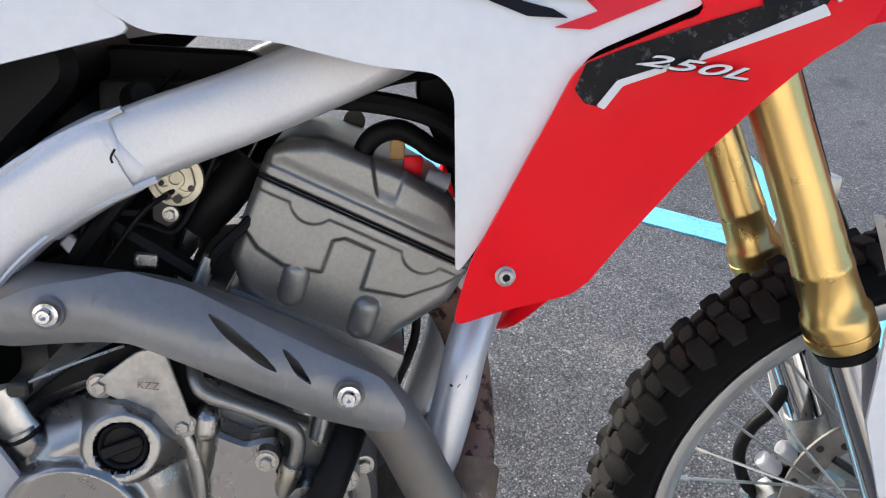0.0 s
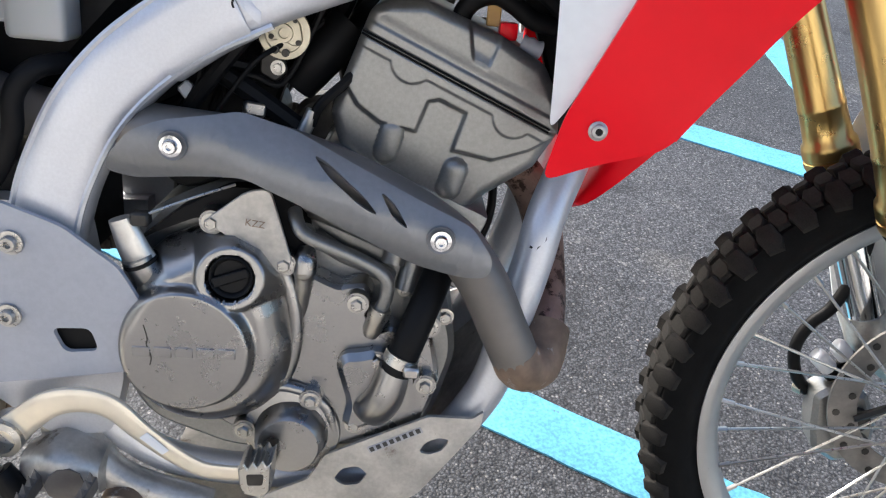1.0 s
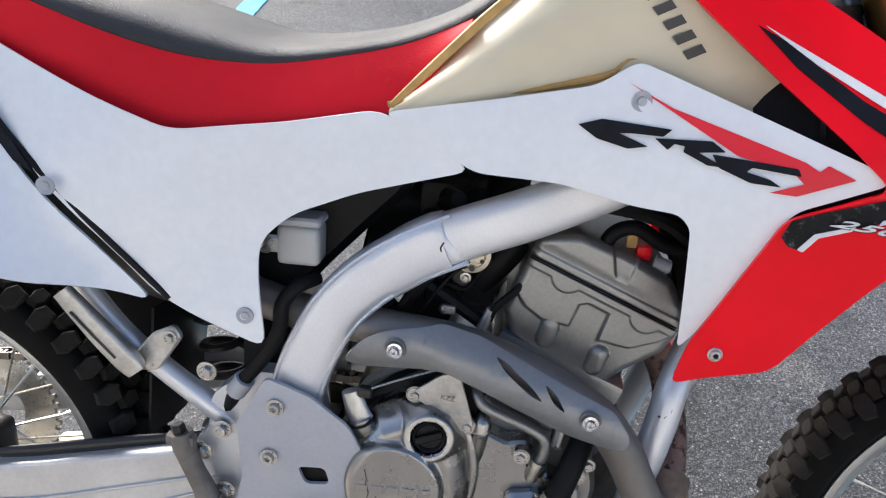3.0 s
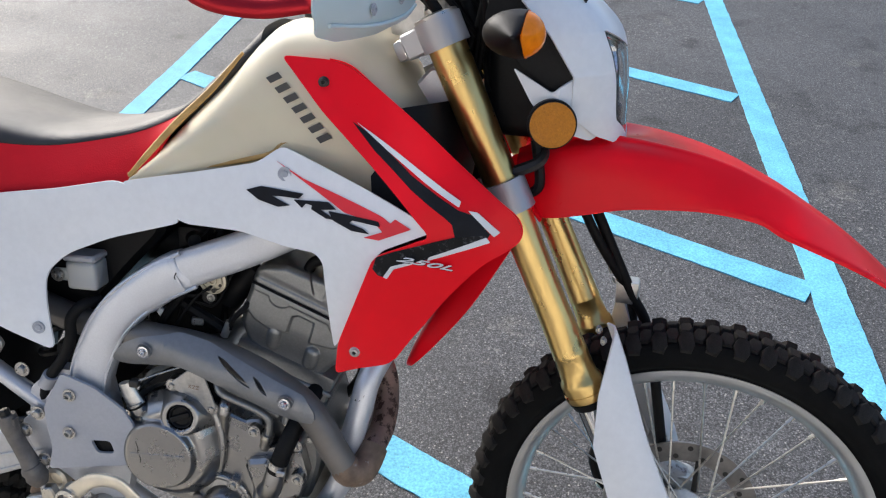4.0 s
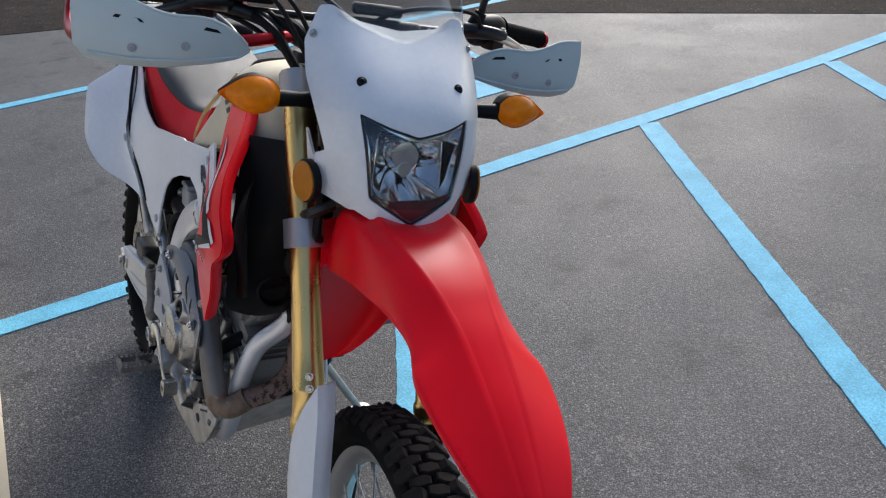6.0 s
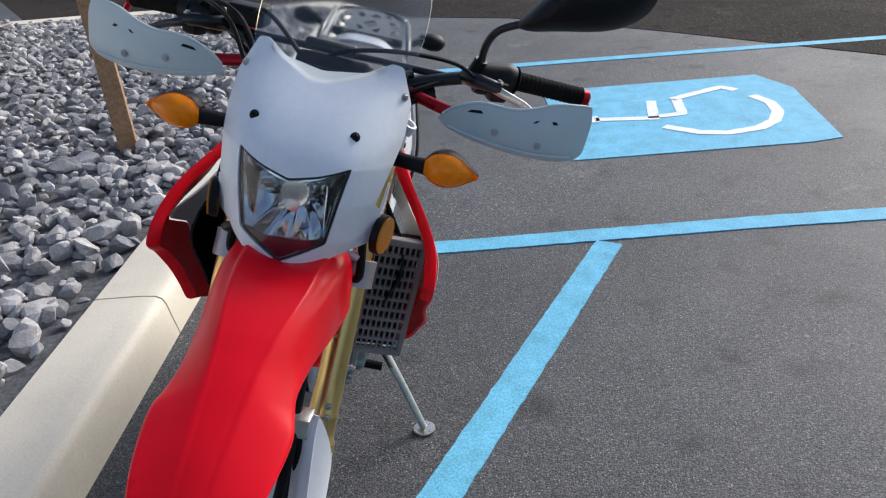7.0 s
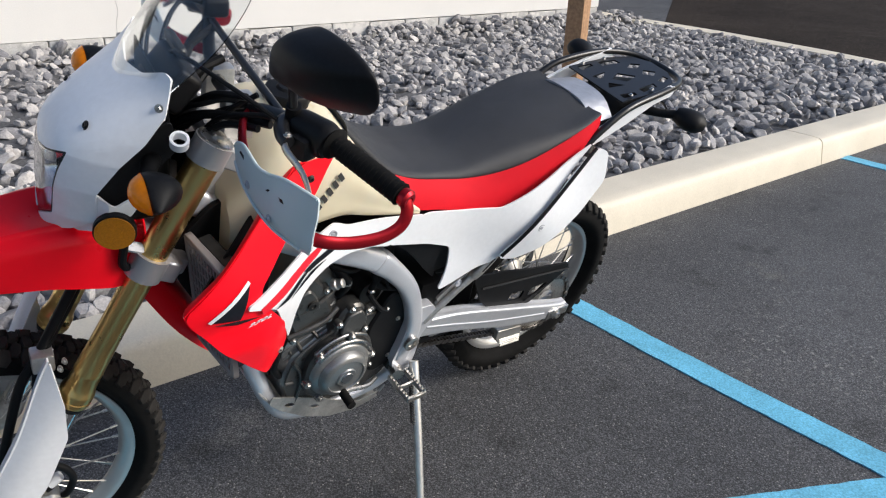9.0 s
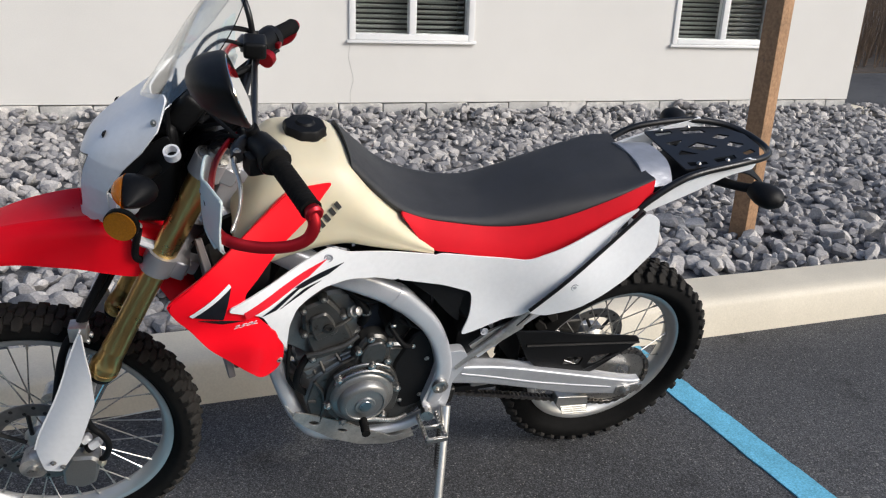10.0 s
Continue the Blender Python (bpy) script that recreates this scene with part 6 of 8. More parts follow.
# skid plate
skid_side = sheet([(0.585, 0.285), (0.60, 0.262), (0.66, 0.250), (0.757, 0.301), (0.772, 0.329), (0.866, 0.378), (0.906, 0.378), (0.916, 0.387), (0.914, 0.370), (0.889, 0.332), (0.862, 0.292), (0.80, 0.246), (0.64, 0.230), (0.60, 0.234)], lambda x, z: 0.135, 0.004, 0.004, 0,
                  [[(0.781, 0.303), (0.788, 0.315), (0.803, 0.319), (0.813, 0.311), (0.806, 0.299), (0.791, 0.296)], [(0.859, 0.339), (0.865, 0.350), (0.878, 0.356), (0.887, 0.354), (0.881, 0.342), (0.868, 0.336)]])
left_side = sheet([(0.585, 0.295), (0.60, 0.272), (0.66, 0.264), (0.745, 0.314), (0.775, 0.338), (0.867, 0.387), (0.91, 0.407), (0.917, 0.388), (0.884, 0.350), (0.82, 0.296), (0.747, 0.256), (0.672, 0.240), (0.62, 0.248)], lambda x, z: 0.112, 0.004, 0.008, 0,
                  [[(0.778, 0.314), (0.790, 0.324), (0.806, 0.326), (0.800, 0.315), (0.788, 0.309)], [(0.848, 0.356), (0.862, 0.368), (0.878, 0.368), (0.872, 0.356), (0.858, 0.350)]])
sk = (part("skid_plate_side", left_side, WORNALU, bike, "scuffed aluminium skid plate side"), part("skid_plate_side", flip(skid_side), WORNALU, bike, "scuffed aluminium skid plate side"))
part("skid_plate", loft([[(0.60, -0.133, 0.236), (0.60, 0.110, 0.250)], [(0.70, -0.133, 0.236), (0.70, 0.110, 0.245)], [(0.80, -0.133, 0.250), (0.80, 0.110, 0.282)], [(0.862, -0.133, 0.302), (0.862, 0.110, 0.332)], [(0.915, -0.105, 0.370), (0.915, 0.105, 0.385)], [(0.945, -0.06, 0.425), (0.945, 0.06, 0.430)]], 14, 26, 0.004), WORNALU, bike, "scuffed aluminium skid plate")
part("sticker", sheet([(0.8105, 0.3405), (0.8585, 0.3665), (0.8620, 0.3610), (0.8140, 0.3345)], lambda x, z: -0.1355, 0.0005, 0.001, 0, bevel=0), PLATEGREY, sk[1])
for k in range(8):
    part("print_bar", box((-0.0020, -0.0004, -0.0022), (0.0020, 0.0004, 0.0022), m=Matrix.Translation((0.8155 + k * 0.0059, -0.1361, 0.3395 + k * 0.00325)) @ pose(0, 0, 0, 0, -29, 0)), TEXTGREY, sk[1])

# radiators behind the shrouds; grille on the left one, ducting on the right
RADL = Matrix.Translation((1.080, 0.151, 0.779)) @ pose(0, 0, 0, 0, 7, 6)
part("radiator", box((-0.035, -0.054, -0.122), (-0.008, 0.054, 0.122), 0.004, 1, m=RADL), DARKSTEEL, bike, "dark aluminium radiator")
gr = bmesh.new()
for k in range(12):
    y = -0.055 + k * 0.010
    box((0.0, y - 0.0016, -0.121), (0.006, y + 0.0016, 0.121), bm=gr, m=RADL)
for k in range(11):
    z = -0.120 + k * 0.024
    box((-0.001, -0.056, z - 0.0035), (0.005, 0.056, z + 0.0035), bm=gr, m=RADL)
for lo, hi in (((-0.006, -0.064, -0.132), (0.008, -0.054, 0.132)), ((-0.006, 0.054, -0.132), (0.008, 0.064, 0.132)), ((-0.006, -0.064, -0.132), (0.008, 0.064, -0.120)), ((-0.006, -0.064, 0.120), (0.008, 0.064, 0.132))):
    box(lo, hi, 0.002, 1, gr, RADL)
part("radiator_grille", gr, GRILLE, bike, "dark slotted radiator grille")
part("side_duct", loft([[(1.085, -0.03, 0.985), (1.058, -0.10, 0.988), (1.015, -0.152, 0.985)], [(1.10, -0.03, 0.93), (1.07, -0.10, 0.94), (1.02, -0.165, 0.94)], [(1.08, -0.03, 0.82), (1.06, -0.11, 0.82), (1.03, -0.175, 0.82)], [(1.03, -0.03, 0.72), (1.02, -0.11, 0.71), (1.0, -0.165, 0.70)], [(0.99, -0.03, 0.65), (0.98, -0.10, 0.64), (0.96, -0.15, 0.65)]], 14, 16, 0.005), BLACK, bike, "black plastic duct")
part("duct_outlet", lathe([(0.030, 0), (0.032, 0.012), (0.027, 0.014), (0.024, 0.0), (0.0, -0.004)], 28, turned((1.025, -0.09, 0.715), (1, -0.2, 0))), HOSE, bike)
part("horn", lathe([(0.0, 0), (0.034, 0), (0.036, 0.012), (0.028, 0.018), (0.010, 0.02), (0, 0.024)], 28, turned((1.075, -0.06, 0.79), (1, -0.3, 0.1))), BLACK, bike)
part("radiator_cowl", sheet([(0.965, 0.700), (0.990, 0.640), (1.045, 0.66), (1.115, 0.80), (1.120, 0.875), (1.05, 0.945), (0.99, 0.95), (0.965, 0.85)], lambda x, z: 0.075, 0.012, 0.02, 0), BLACK, bike, "black plastic cowl behind the radiator")
part("inner_red_panel", sheet([(1.07, 0.92), (1.12, 0.86), (1.07, 0.73), (1.0, 0.64), (0.985, 0.66), (1.04, 0.80)], lambda x, z: 0.045, 0.004, 0.01, 0), BLACK, bike)

# controls low on the right: brake pedal, pegs; stand and lever on the left
part("brake_pedal", tube([(0.500, -0.164, 0.353), (0.518, -0.168, 0.371), (0.542, -0.172, 0.391), (0.568, -0.173, 0.398), (0.594, -0.174, 0.393), (0.619, -0.175, 0.371), (0.645, -0.176, 0.351), (0.669, -0.178, 0.339), (0.690, -0.179, 0.337), (0.708, -0.181, 0.339)], [0.015, 0.0135, 0.0125, 0.012, 0.0115, 0.0100, 0.0088, 0.0078, 0.0075, 0.0075], 16, 64, squash=0.35, square=0.7), PEDAL, bike, "pale gold aluminium brake pedal")
part("pedal_pivot", lathe([(0.017, 0), (0.017, 0.026), (0.012, 0.028), (0.010, 0.016), (0, 0.016)], 20, turned((0.500, -0.150, 0.354), (0, -1, 0))), STEEL, bike)
part("pedal_tip", sheet([(0.704, 0.350), (0.709, 0.357), (0.712, 0.351), (0.717, 0.359), (0.720, 0.353), (0.725, 0.361), (0.728, 0.354), (0.732, 0.359), (0.731, 0.330), (0.724, 0.322), (0.709, 0.325), (0.705, 0.334)], lambda x, z: -0.192, 0.030, 0, 0, bevel=0.001), STEEL, bike, "toothed steel pedal tip")
part("tip_slot", sheet([(0.711, 0.346), (0.726, 0.347), (0.725, 0.336), (0.712, 0.335)], lambda x, z: -0.1925, 0.001, 0.002, 0, bevel=0), DARKSTEEL, bike)
part("pedal_sticker", sheet([(0.618, 0.368), (0.637, 0.352), (0.643, 0.357), (0.625, 0.374)], lambda x, z: -0.1800, 0.0005, 0.001, 0), DECALWHITE, bike)


def foot_peg(x, y, z, s):
    """A toothed steel peg sticking out to the side s."""
    bm = bmesh.new()
    for dx in (-0.024, 0.024):
        box((x + dx - 0.004, min(y, y + s * 0.085), z - 0.008), (x + dx + 0.004, max(y, y + s * 0.085), z + 0.006), 0.001, 1, bm)
        for k in range(8):
            yy = y + s * (0.006 + 0.0105 * k)
            lathe([(0.0045, 0), (0, 0.010)], 4, Matrix.Translation((x + dx, yy, z + 0.005)) @ pose(0, 0, 0, 90, 0, 45), bm)
    box((x - 0.025, min(y + s * 0.078, y + s * 0.086), z - 0.008), (x + 0.025, max(y + s * 0.078, y + s * 0.086), z + 0.006), 0.001, 1, bm)
    box((x - 0.025, min(y + s * 0.038, y + s * 0.044), z - 0.008), (x + 0.025, max(y + s * 0.038, y + s * 0.044), z + 0.004), 0.001, 1, bm)
    tube([(x - 0.01, y - s * 0.03, z - 0.004), (x, y + s * 0.005, z - 0.002)], 0.016, 10, bm=bm)
    return part("foot_peg", bm, CYLGREY if s < 0 else STEEL, bike, "toothed steel foot peg")


foot_peg(0.545, -0.162, 0.306, -1)
foot_peg(0.592, 0.150, 0.372, 1)
foot = Vector((0.612, 0.362, 0.116))
st_top = Vector((0.542, 0.146, 0.388))
stand = part("side_stand", tube([st_top, st_top.lerp(foot, 0.5) + Vector((0, 0.004, 0)), foot], [0.0125, 0.011, 0.010], 12), ALU, bike, "bare metal side stand")
shoe = lathe([(0.0, 0), (0.030, 0), (0.030, 0.006), (0.0, 0.007)], 20)
part("stand_foot", shoe, STEEL, stand, "", Matrix.Translation(foot + Vector((0, 0.004, -0.008))) @ pose(0, 0, 0, 90 + 16.3, 0, 0))
part("stand_spring", tube([st_top + Vector((0.014, 0.012, -0.01)) + (foot - st_top) * (0.05 + 0.0042 * k) + Vector((0.007 * math.cos(k * 1.5), 0.007 * math.sin(k * 1.5), 0)) for k in range(80)], 0.0016, 5, 240), DARKSTEEL, stand)
part("stand_bracket", sheet([(0.510, 0.42), (0.60, 0.40), (0.605, 0.36), (0.56, 0.345), (0.515, 0.37)], lambda x, z: 0.122, 0.02, 0.012, 0, bevel=0.003), DARKSTEEL, bike)
part("gear_lever", tube([(0.640, 0.130, 0.360), (0.68, 0.150, 0.372), (0.735, 0.156, 0.392), (0.758, 0.160, 0.398)], 0.006, 8), STEEL, bike)
part("lever_rubber", tube([(0.757, 0.150, 0.398), (0.761, 0.204, 0.400)], 0.0105, 12), RUBBER, bike)
cylr = part("brake_cylinder", tube([(0.404, -0.152, 0.480), (0.408, -0.152, 0.462), (0.411, -0.152, 0.450), (0.419, -0.152, 0.429), (0.429, -0.152, 0.406), (0.434, -0.152, 0.390)], [0.013, 0.0145, 0.0125, 0.0120, 0.0130, 0.0150], 16, 30), CYLGREY, bike, "grey-brown rear brake master cylinder")
part("hose_union", box((0.388, -0.160, 0.464), (0.422, -0.146, 0.478), 0.004, 2, m=None), CYLGREY, cylr)
part("union_bolt", lathe([(0.0085, 0), (0.0085, 0.010), (0.006, 0.012), (0, 0.012)], 6, turned((0.403, -0.152, 0.478), (-0.2, 0, 1))), DARKSTEEL, cylr)
part("bellows", tube([(0.4335, -0.152, 0.392), (0.436, -0.152, 0.386), (0.4385, -0.152, 0.380), (0.441, -0.152, 0.374), (0.4435, -0.152, 0.368), (0.447, -0.152, 0.360)], [0.0165, 0.0180, 0.0160, 0.0175, 0.0150, 0.010], 16, smooth=False), CYLGREY, cylr)
part("push_rod", tube([(0.447, -0.153, 0.362), (0.456, -0.155, 0.346)], 0.0050, 10), STEEL, cylr)
part("clevis", sheet([(0.447, 0.357), (0.466, 0.361), (0.473, 0.343), (0.466, 0.333), (0.449, 0.335)], lambda x, z: -0.160, 0.016, 0.004, 0, bevel=0.002), STEEL, cylr)
part("rear_link", sheet([(0.390, 0.306), (0.408, 0.312), (0.456, 0.324), (0.475, 0.332), (0.475, 0.318), (0.455, 0.310), (0.421, 0.295), (0.408, 0.280), (0.394, 0.281), (0.386, 0.292)], lambda x, z: -0.126, 0.014, 0.006, 0, bevel=0.003), WORNALU, bike, "scuffed aluminium suspension link")
bolt((0.402, -0.1275, 0.296), (0, -1, 0), BIGBOLT)
part("link_casting", sheet([(0.384, 0.300), (0.398, 0.332), (0.430, 0.348), (0.470, 0.372), (0.490, 0.350), (0.470, 0.322), (0.428, 0.306)], lambda x, z: -0.110, 0.030, 0.010, 0, bevel=0.004), RUSTY, bike, "rust-stained cast suspension rocker")
part("link_bush", lathe([(0.021, 0), (0.021, 0.016), (0.016, 0.019), (0.013, 0.016), (0.012, 0.008), (0, 0.008)], 24, turned((0.452, -0.112, 0.352), (0, -1, 0))), PEDAL, bike)
part("return_spring", tube([(0.474 + 0.018 * k / 36 + 0.0065 * math.cos(k * 1.4), -0.160 + 0.0065 * math.sin(k * 1.4), 0.324 - 0.0009 * k) for k in range(26)], 0.0016, 5, 130), STEEL, bike)
part("switch_body", tube([(0.486, -0.160, 0.310), (0.500, -0.160, 0.288)], [0.011, 0.013], 14), HOSE, bike, "black brake light switch")
part("peg_tube", tube([(0.512, -0.105, 0.330), (0.544, -0.118, 0.322), (0.566, -0.122, 0.292), (0.598, -0.122, 0.272), (0.660, -0.118, 0.250)], 0.0165, 14, 40), WORNALU, bike, "worn lower cradle tube with the peg mount")
part("peg_lug", lathe([(0.021, 0), (0.021, 0.034), (0.017, 0.036), (0.014, 0.034), (0.013, 0.010), (0, 0.010)], 24, turned((0.584, -0.118, 0.262), (0, -1, 0))), RUSTY, bike, "rust-edged peg mount")
part("peg_hinge", loft([[(0.500, -0.120, 0.318), (0.500, -0.150, 0.316), (0.500, -0.150, 0.285), (0.500, -0.120, 0.285)], [(0.535, -0.118, 0.335), (0.535, -0.162, 0.330), (0.535, -0.162, 0.290), (0.535, -0.118, 0.290)], [(0.570, -0.118, 0.318), (0.570, -0.152, 0.312), (0.570, -0.152, 0.285), (0.570, -0.118, 0.285)]], 16, 9, 0, closed=True), WORNALU, bike, "scuffed cast peg hinge")
for x, z in ((0.449, 0.482), (0.424, 0.450), (0.450, 0.399), (0.434, 0.556)):
    bolt((x, -0.140, z), (0, -1, 0), BIGBOLT)

# swingarm, chain line
def beam(rows, side):
    """A box-section swingarm beam: rows of (x, inner y, outer y, top, bottom)."""
    bm = loft([[(x, a, t), (x, (a + b) / 2, t), (x, b - 0.008, t), (x, b - 0.002, t - 0.002), (x, b, t - 0.008), (x, b, (t + u) / 2), (x, b, u + 0.008), (x, b - 0.002, u + 0.002), (x, b - 0.008, u), (x, (a + b) / 2, u), (x, a, u), (x, a, (t + u) / 2)] for x, a, b, t, u in rows], 48, 24, 0, closed=True)
    part("swingarm_beam", bm if side > 0 else flip(bm), SWING, bike, "matt aluminium swingarm")


beam([(0.545, 0.085, 0.122, 0.493, 0.440), (0.4, 0.092, 0.126, 0.474, 0.410), (0.18, 0.098, 0.130, 0.411, 0.341), (0.0, 0.104, 0.132, 0.357, 0.304), (-0.045, 0.106, 0.130, 0.349, 0.309)], 1)
beam([(0.545, 0.085, 0.120, 0.468, 0.405), (0.4, 0.092, 0.126, 0.438, 0.364), (0.28, 0.096, 0.129, 0.411, 0.317), (0.18, 0.098, 0.130, 0.388, 0.290), (0.0, 0.104, 0.132, 0.356, 0.290), (-0.045, 0.106, 0.130, 0.348, 0.305)], -1)
part("chain_cover", tube([(0.42, -0.104, 0.447), (0.30, -0.106, 0.421), (0.18, -0.108, 0.395), (0.08, -0.108, 0.378)], [0.006, 0.009, 0.009, 0.005], 10, 24, squash=0.7), GLOSSBLACK, bike, "black strip along the swingarm")
part("swingarm_bridge", box((0.40, -0.10, 0.385), (0.46, 0.10, 0.455), 0.012), ALU, bike)
both("axle_nut", lathe([(0, 0), (0.017, 0), (0.017, 0.010), (0.011, 0.012), (0.010, 0.018), (0, 0.018)], 6, turned((0.0, 0.131, 0.326), (0, 1, 0))), STEEL)
both("chain_adjuster", box((-0.055, 0.108, 0.309), (0.03, 0.136, 0.340), 0.004), STEEL)
part("chain_guard", sheet([(0.374, 0.575), (0.276, 0.560), (0.166, 0.532), (-0.003, 0.500), (-0.012, 0.482), (0.073, 0.420), (0.115, 0.392), (0.20, 0.400), (0.274, 0.425), (0.322, 0.475)], lambda x, z: 0.112, 0.006, 0.010, 0.04, [[(0.205, 0.462), (0.150, 0.452), (0.158, 0.424), (0.212, 0.432)], [(0.125, 0.452), (0.060, 0.452), (0.10, 0.418), (0.135, 0.420)]]), BLACK, bike, "black plastic chain guard")
part("guard_ridge", tube([(0.335, 0.116, 0.526), (-0.008, 0.116, 0.483)], 0.003, 6), GLOSSBLACK, bike)
part("guard_ridge", tube([(0.144, 0.116, 0.412), (0.045, 0.116, 0.456)], 0.003, 6), GLOSSBLACK, bike)
part("arm_ridge", tube([(0.505, 0.1235, 0.468), (0.406, 0.1262, 0.440), (0.299, 0.1285, 0.406), (0.18, 0.1302, 0.374), (0.05, 0.132, 0.342)], 0.0026, 8, 40), SWING, bike)
for pts in ([(0.44, -0.1262, 0.408), (0.402, -0.1275, 0.399), (0.301, -0.1300, 0.371), (0.201, -0.1312, 0.343), (0.08, -0.132, 0.322)], [(0.44, -0.1250, 0.384), (0.402, -0.1270, 0.375), (0.301, -0.1295, 0.338), (0.201, -0.1310, 0.309), (0.08, -0.132, 0.300)]):
    part("arm_ridge", tube(pts, 0.0022, 8, 40), SWING, bike)
spk = lathe([(0.045, -0.003), (0.094, -0.003), (0.094, 0.003), (0.045, 0.003)], 80, turned((0, 0.078, 0.325), (0, 1, 0)), closed=True)
for k in range(40):
    a = k * math.tau / 40
    box((-0.0035, -0.003, 0.0), (0.0035, 0.003, 0.008), bm=spk, m=Matrix.Translation((0.0935 * math.sin(a), 0.078, 0.325 + 0.0935 * math.cos(a))) @ pose(0, 0, 0, 0, math.degrees(a), 0))
part("sprocket", spk, STEEL, bike, "steel rear sprocket")
links, per = [], []
n1, n2 = Vector((0, 0.322)), Vector((0.56, 0.412))
d = (n2 - n1).normalized()
nrm = Vector((-d.y, d.x))
r1, r2 = 0.098, 0.033
for k in range(46):
    per.append(n1 + nrm * r1 + (n2 + nrm * r2 - n1 - nrm * r1) * (k / 46))
for k in range(8):
    a = math.pi * k / 8
    per.append(n2 + r2 * (nrm * math.cos(a) + d * math.sin(a)))
for k in range(46):
    per.append(n2 - nrm * r2 + (n1 - nrm * r1 - n2 + nrm * r2) * (k / 46))
for k in range(24):
    a = math.pi * k / 24
    per.append(n1 - r1 * (nrm * math.cos(a) + d * math.sin(a)))
chain = bmesh.new()
for k in range(len(per)):
    a, b = per[k], per[(k + 1) % len(per)]
    c, w = (a + b) / 2, (b - a)
    m = Matrix.Translation((c.x, 0.078, c.y)) @ pose(0, 0, 0, 0, -math.degrees(math.atan2(w.y, w.x)), 0)
    o = 0.0085 if k % 2 else 0.006
    for s in (-1, 1):
        box((-0.0075, s * o - 0.001, -0.0055), (0.0075, s * o + 0.001, 0.0055), bm=chain, m=m)
    box((-0.0055, -0.006, -0.004), (-0.001, 0.006, 0.004), bm=chain, m=m)
part("drive_chain", chain, CHAINSTEEL, bike, "dull steel drive chain", sharp=30)
part("chain_slider", box((0.38, 0.064, 0.37), (0.54, 0.094, 0.39), 0.004, m=pose(0, 0, 0)), BLACK, bike)
part("chain_guide", sheet([(0.185, 0.295), (0.085, 0.278), (0.072, 0.212), (0.150, 0.222), (0.182, 0.262)], lambda x, z: 0.100, 0.03, 0.006, 0), ALU, bike)
for k in range(4):
    part("guide_rib", tube([(0.165 - 0.003 * k, 0.101, 0.252 - 0.009 * k), (0.082 - 0.002 * k, 0.101, 0.243 - 0.009 * k)], 0.0022, 6), ALU, bike)

# wheels: carcass with tread blocks, rim with hub, spokes and disc
def mesh_of(bm, material):
    me = bpy.data.meshes.new("piece")
    bmesh.ops.recalc_face_normals(bm, faces=bm.faces)
    bm.to_mesh(me)
    bm.free()
    me.materials.append(material)
    me.shade_smooth()
    me.set_sharp_from_angle(angle=radians(35))
    return me


def block(w, l, h):
    """A six-sided tread block with sloping flanks, top towards +z."""
    bm = bmesh.new()
    six = ((-1.0, -0.45), (-0.35, -1.0), (0.85, -0.85), (1.0, 0.45), (0.35, 1.0), (-0.85, 0.85))
    lo = [bm.verts.new((x * w / 2 * 1.10, y * l / 2 * 1.10, -0.008)) for x, y in six]
    mid = [bm.verts.new((x * w / 2, y * l / 2, h * 0.82)) for x, y in six]
    hi = [bm.verts.new((x * w / 2 * 0.86, y * l / 2 * 0.86, h)) for x, y in six]
    for a, b in ((lo, mid), (mid, hi)):
        for q in range(6):
            bm.faces.new((a[q], a[(q + 1) % 6], b[(q + 1) % 6], b[q]))
    bm.faces.new(hi)
    bm.faces.new(lo[::-1])
    return mesh_of(bm, TREAD)


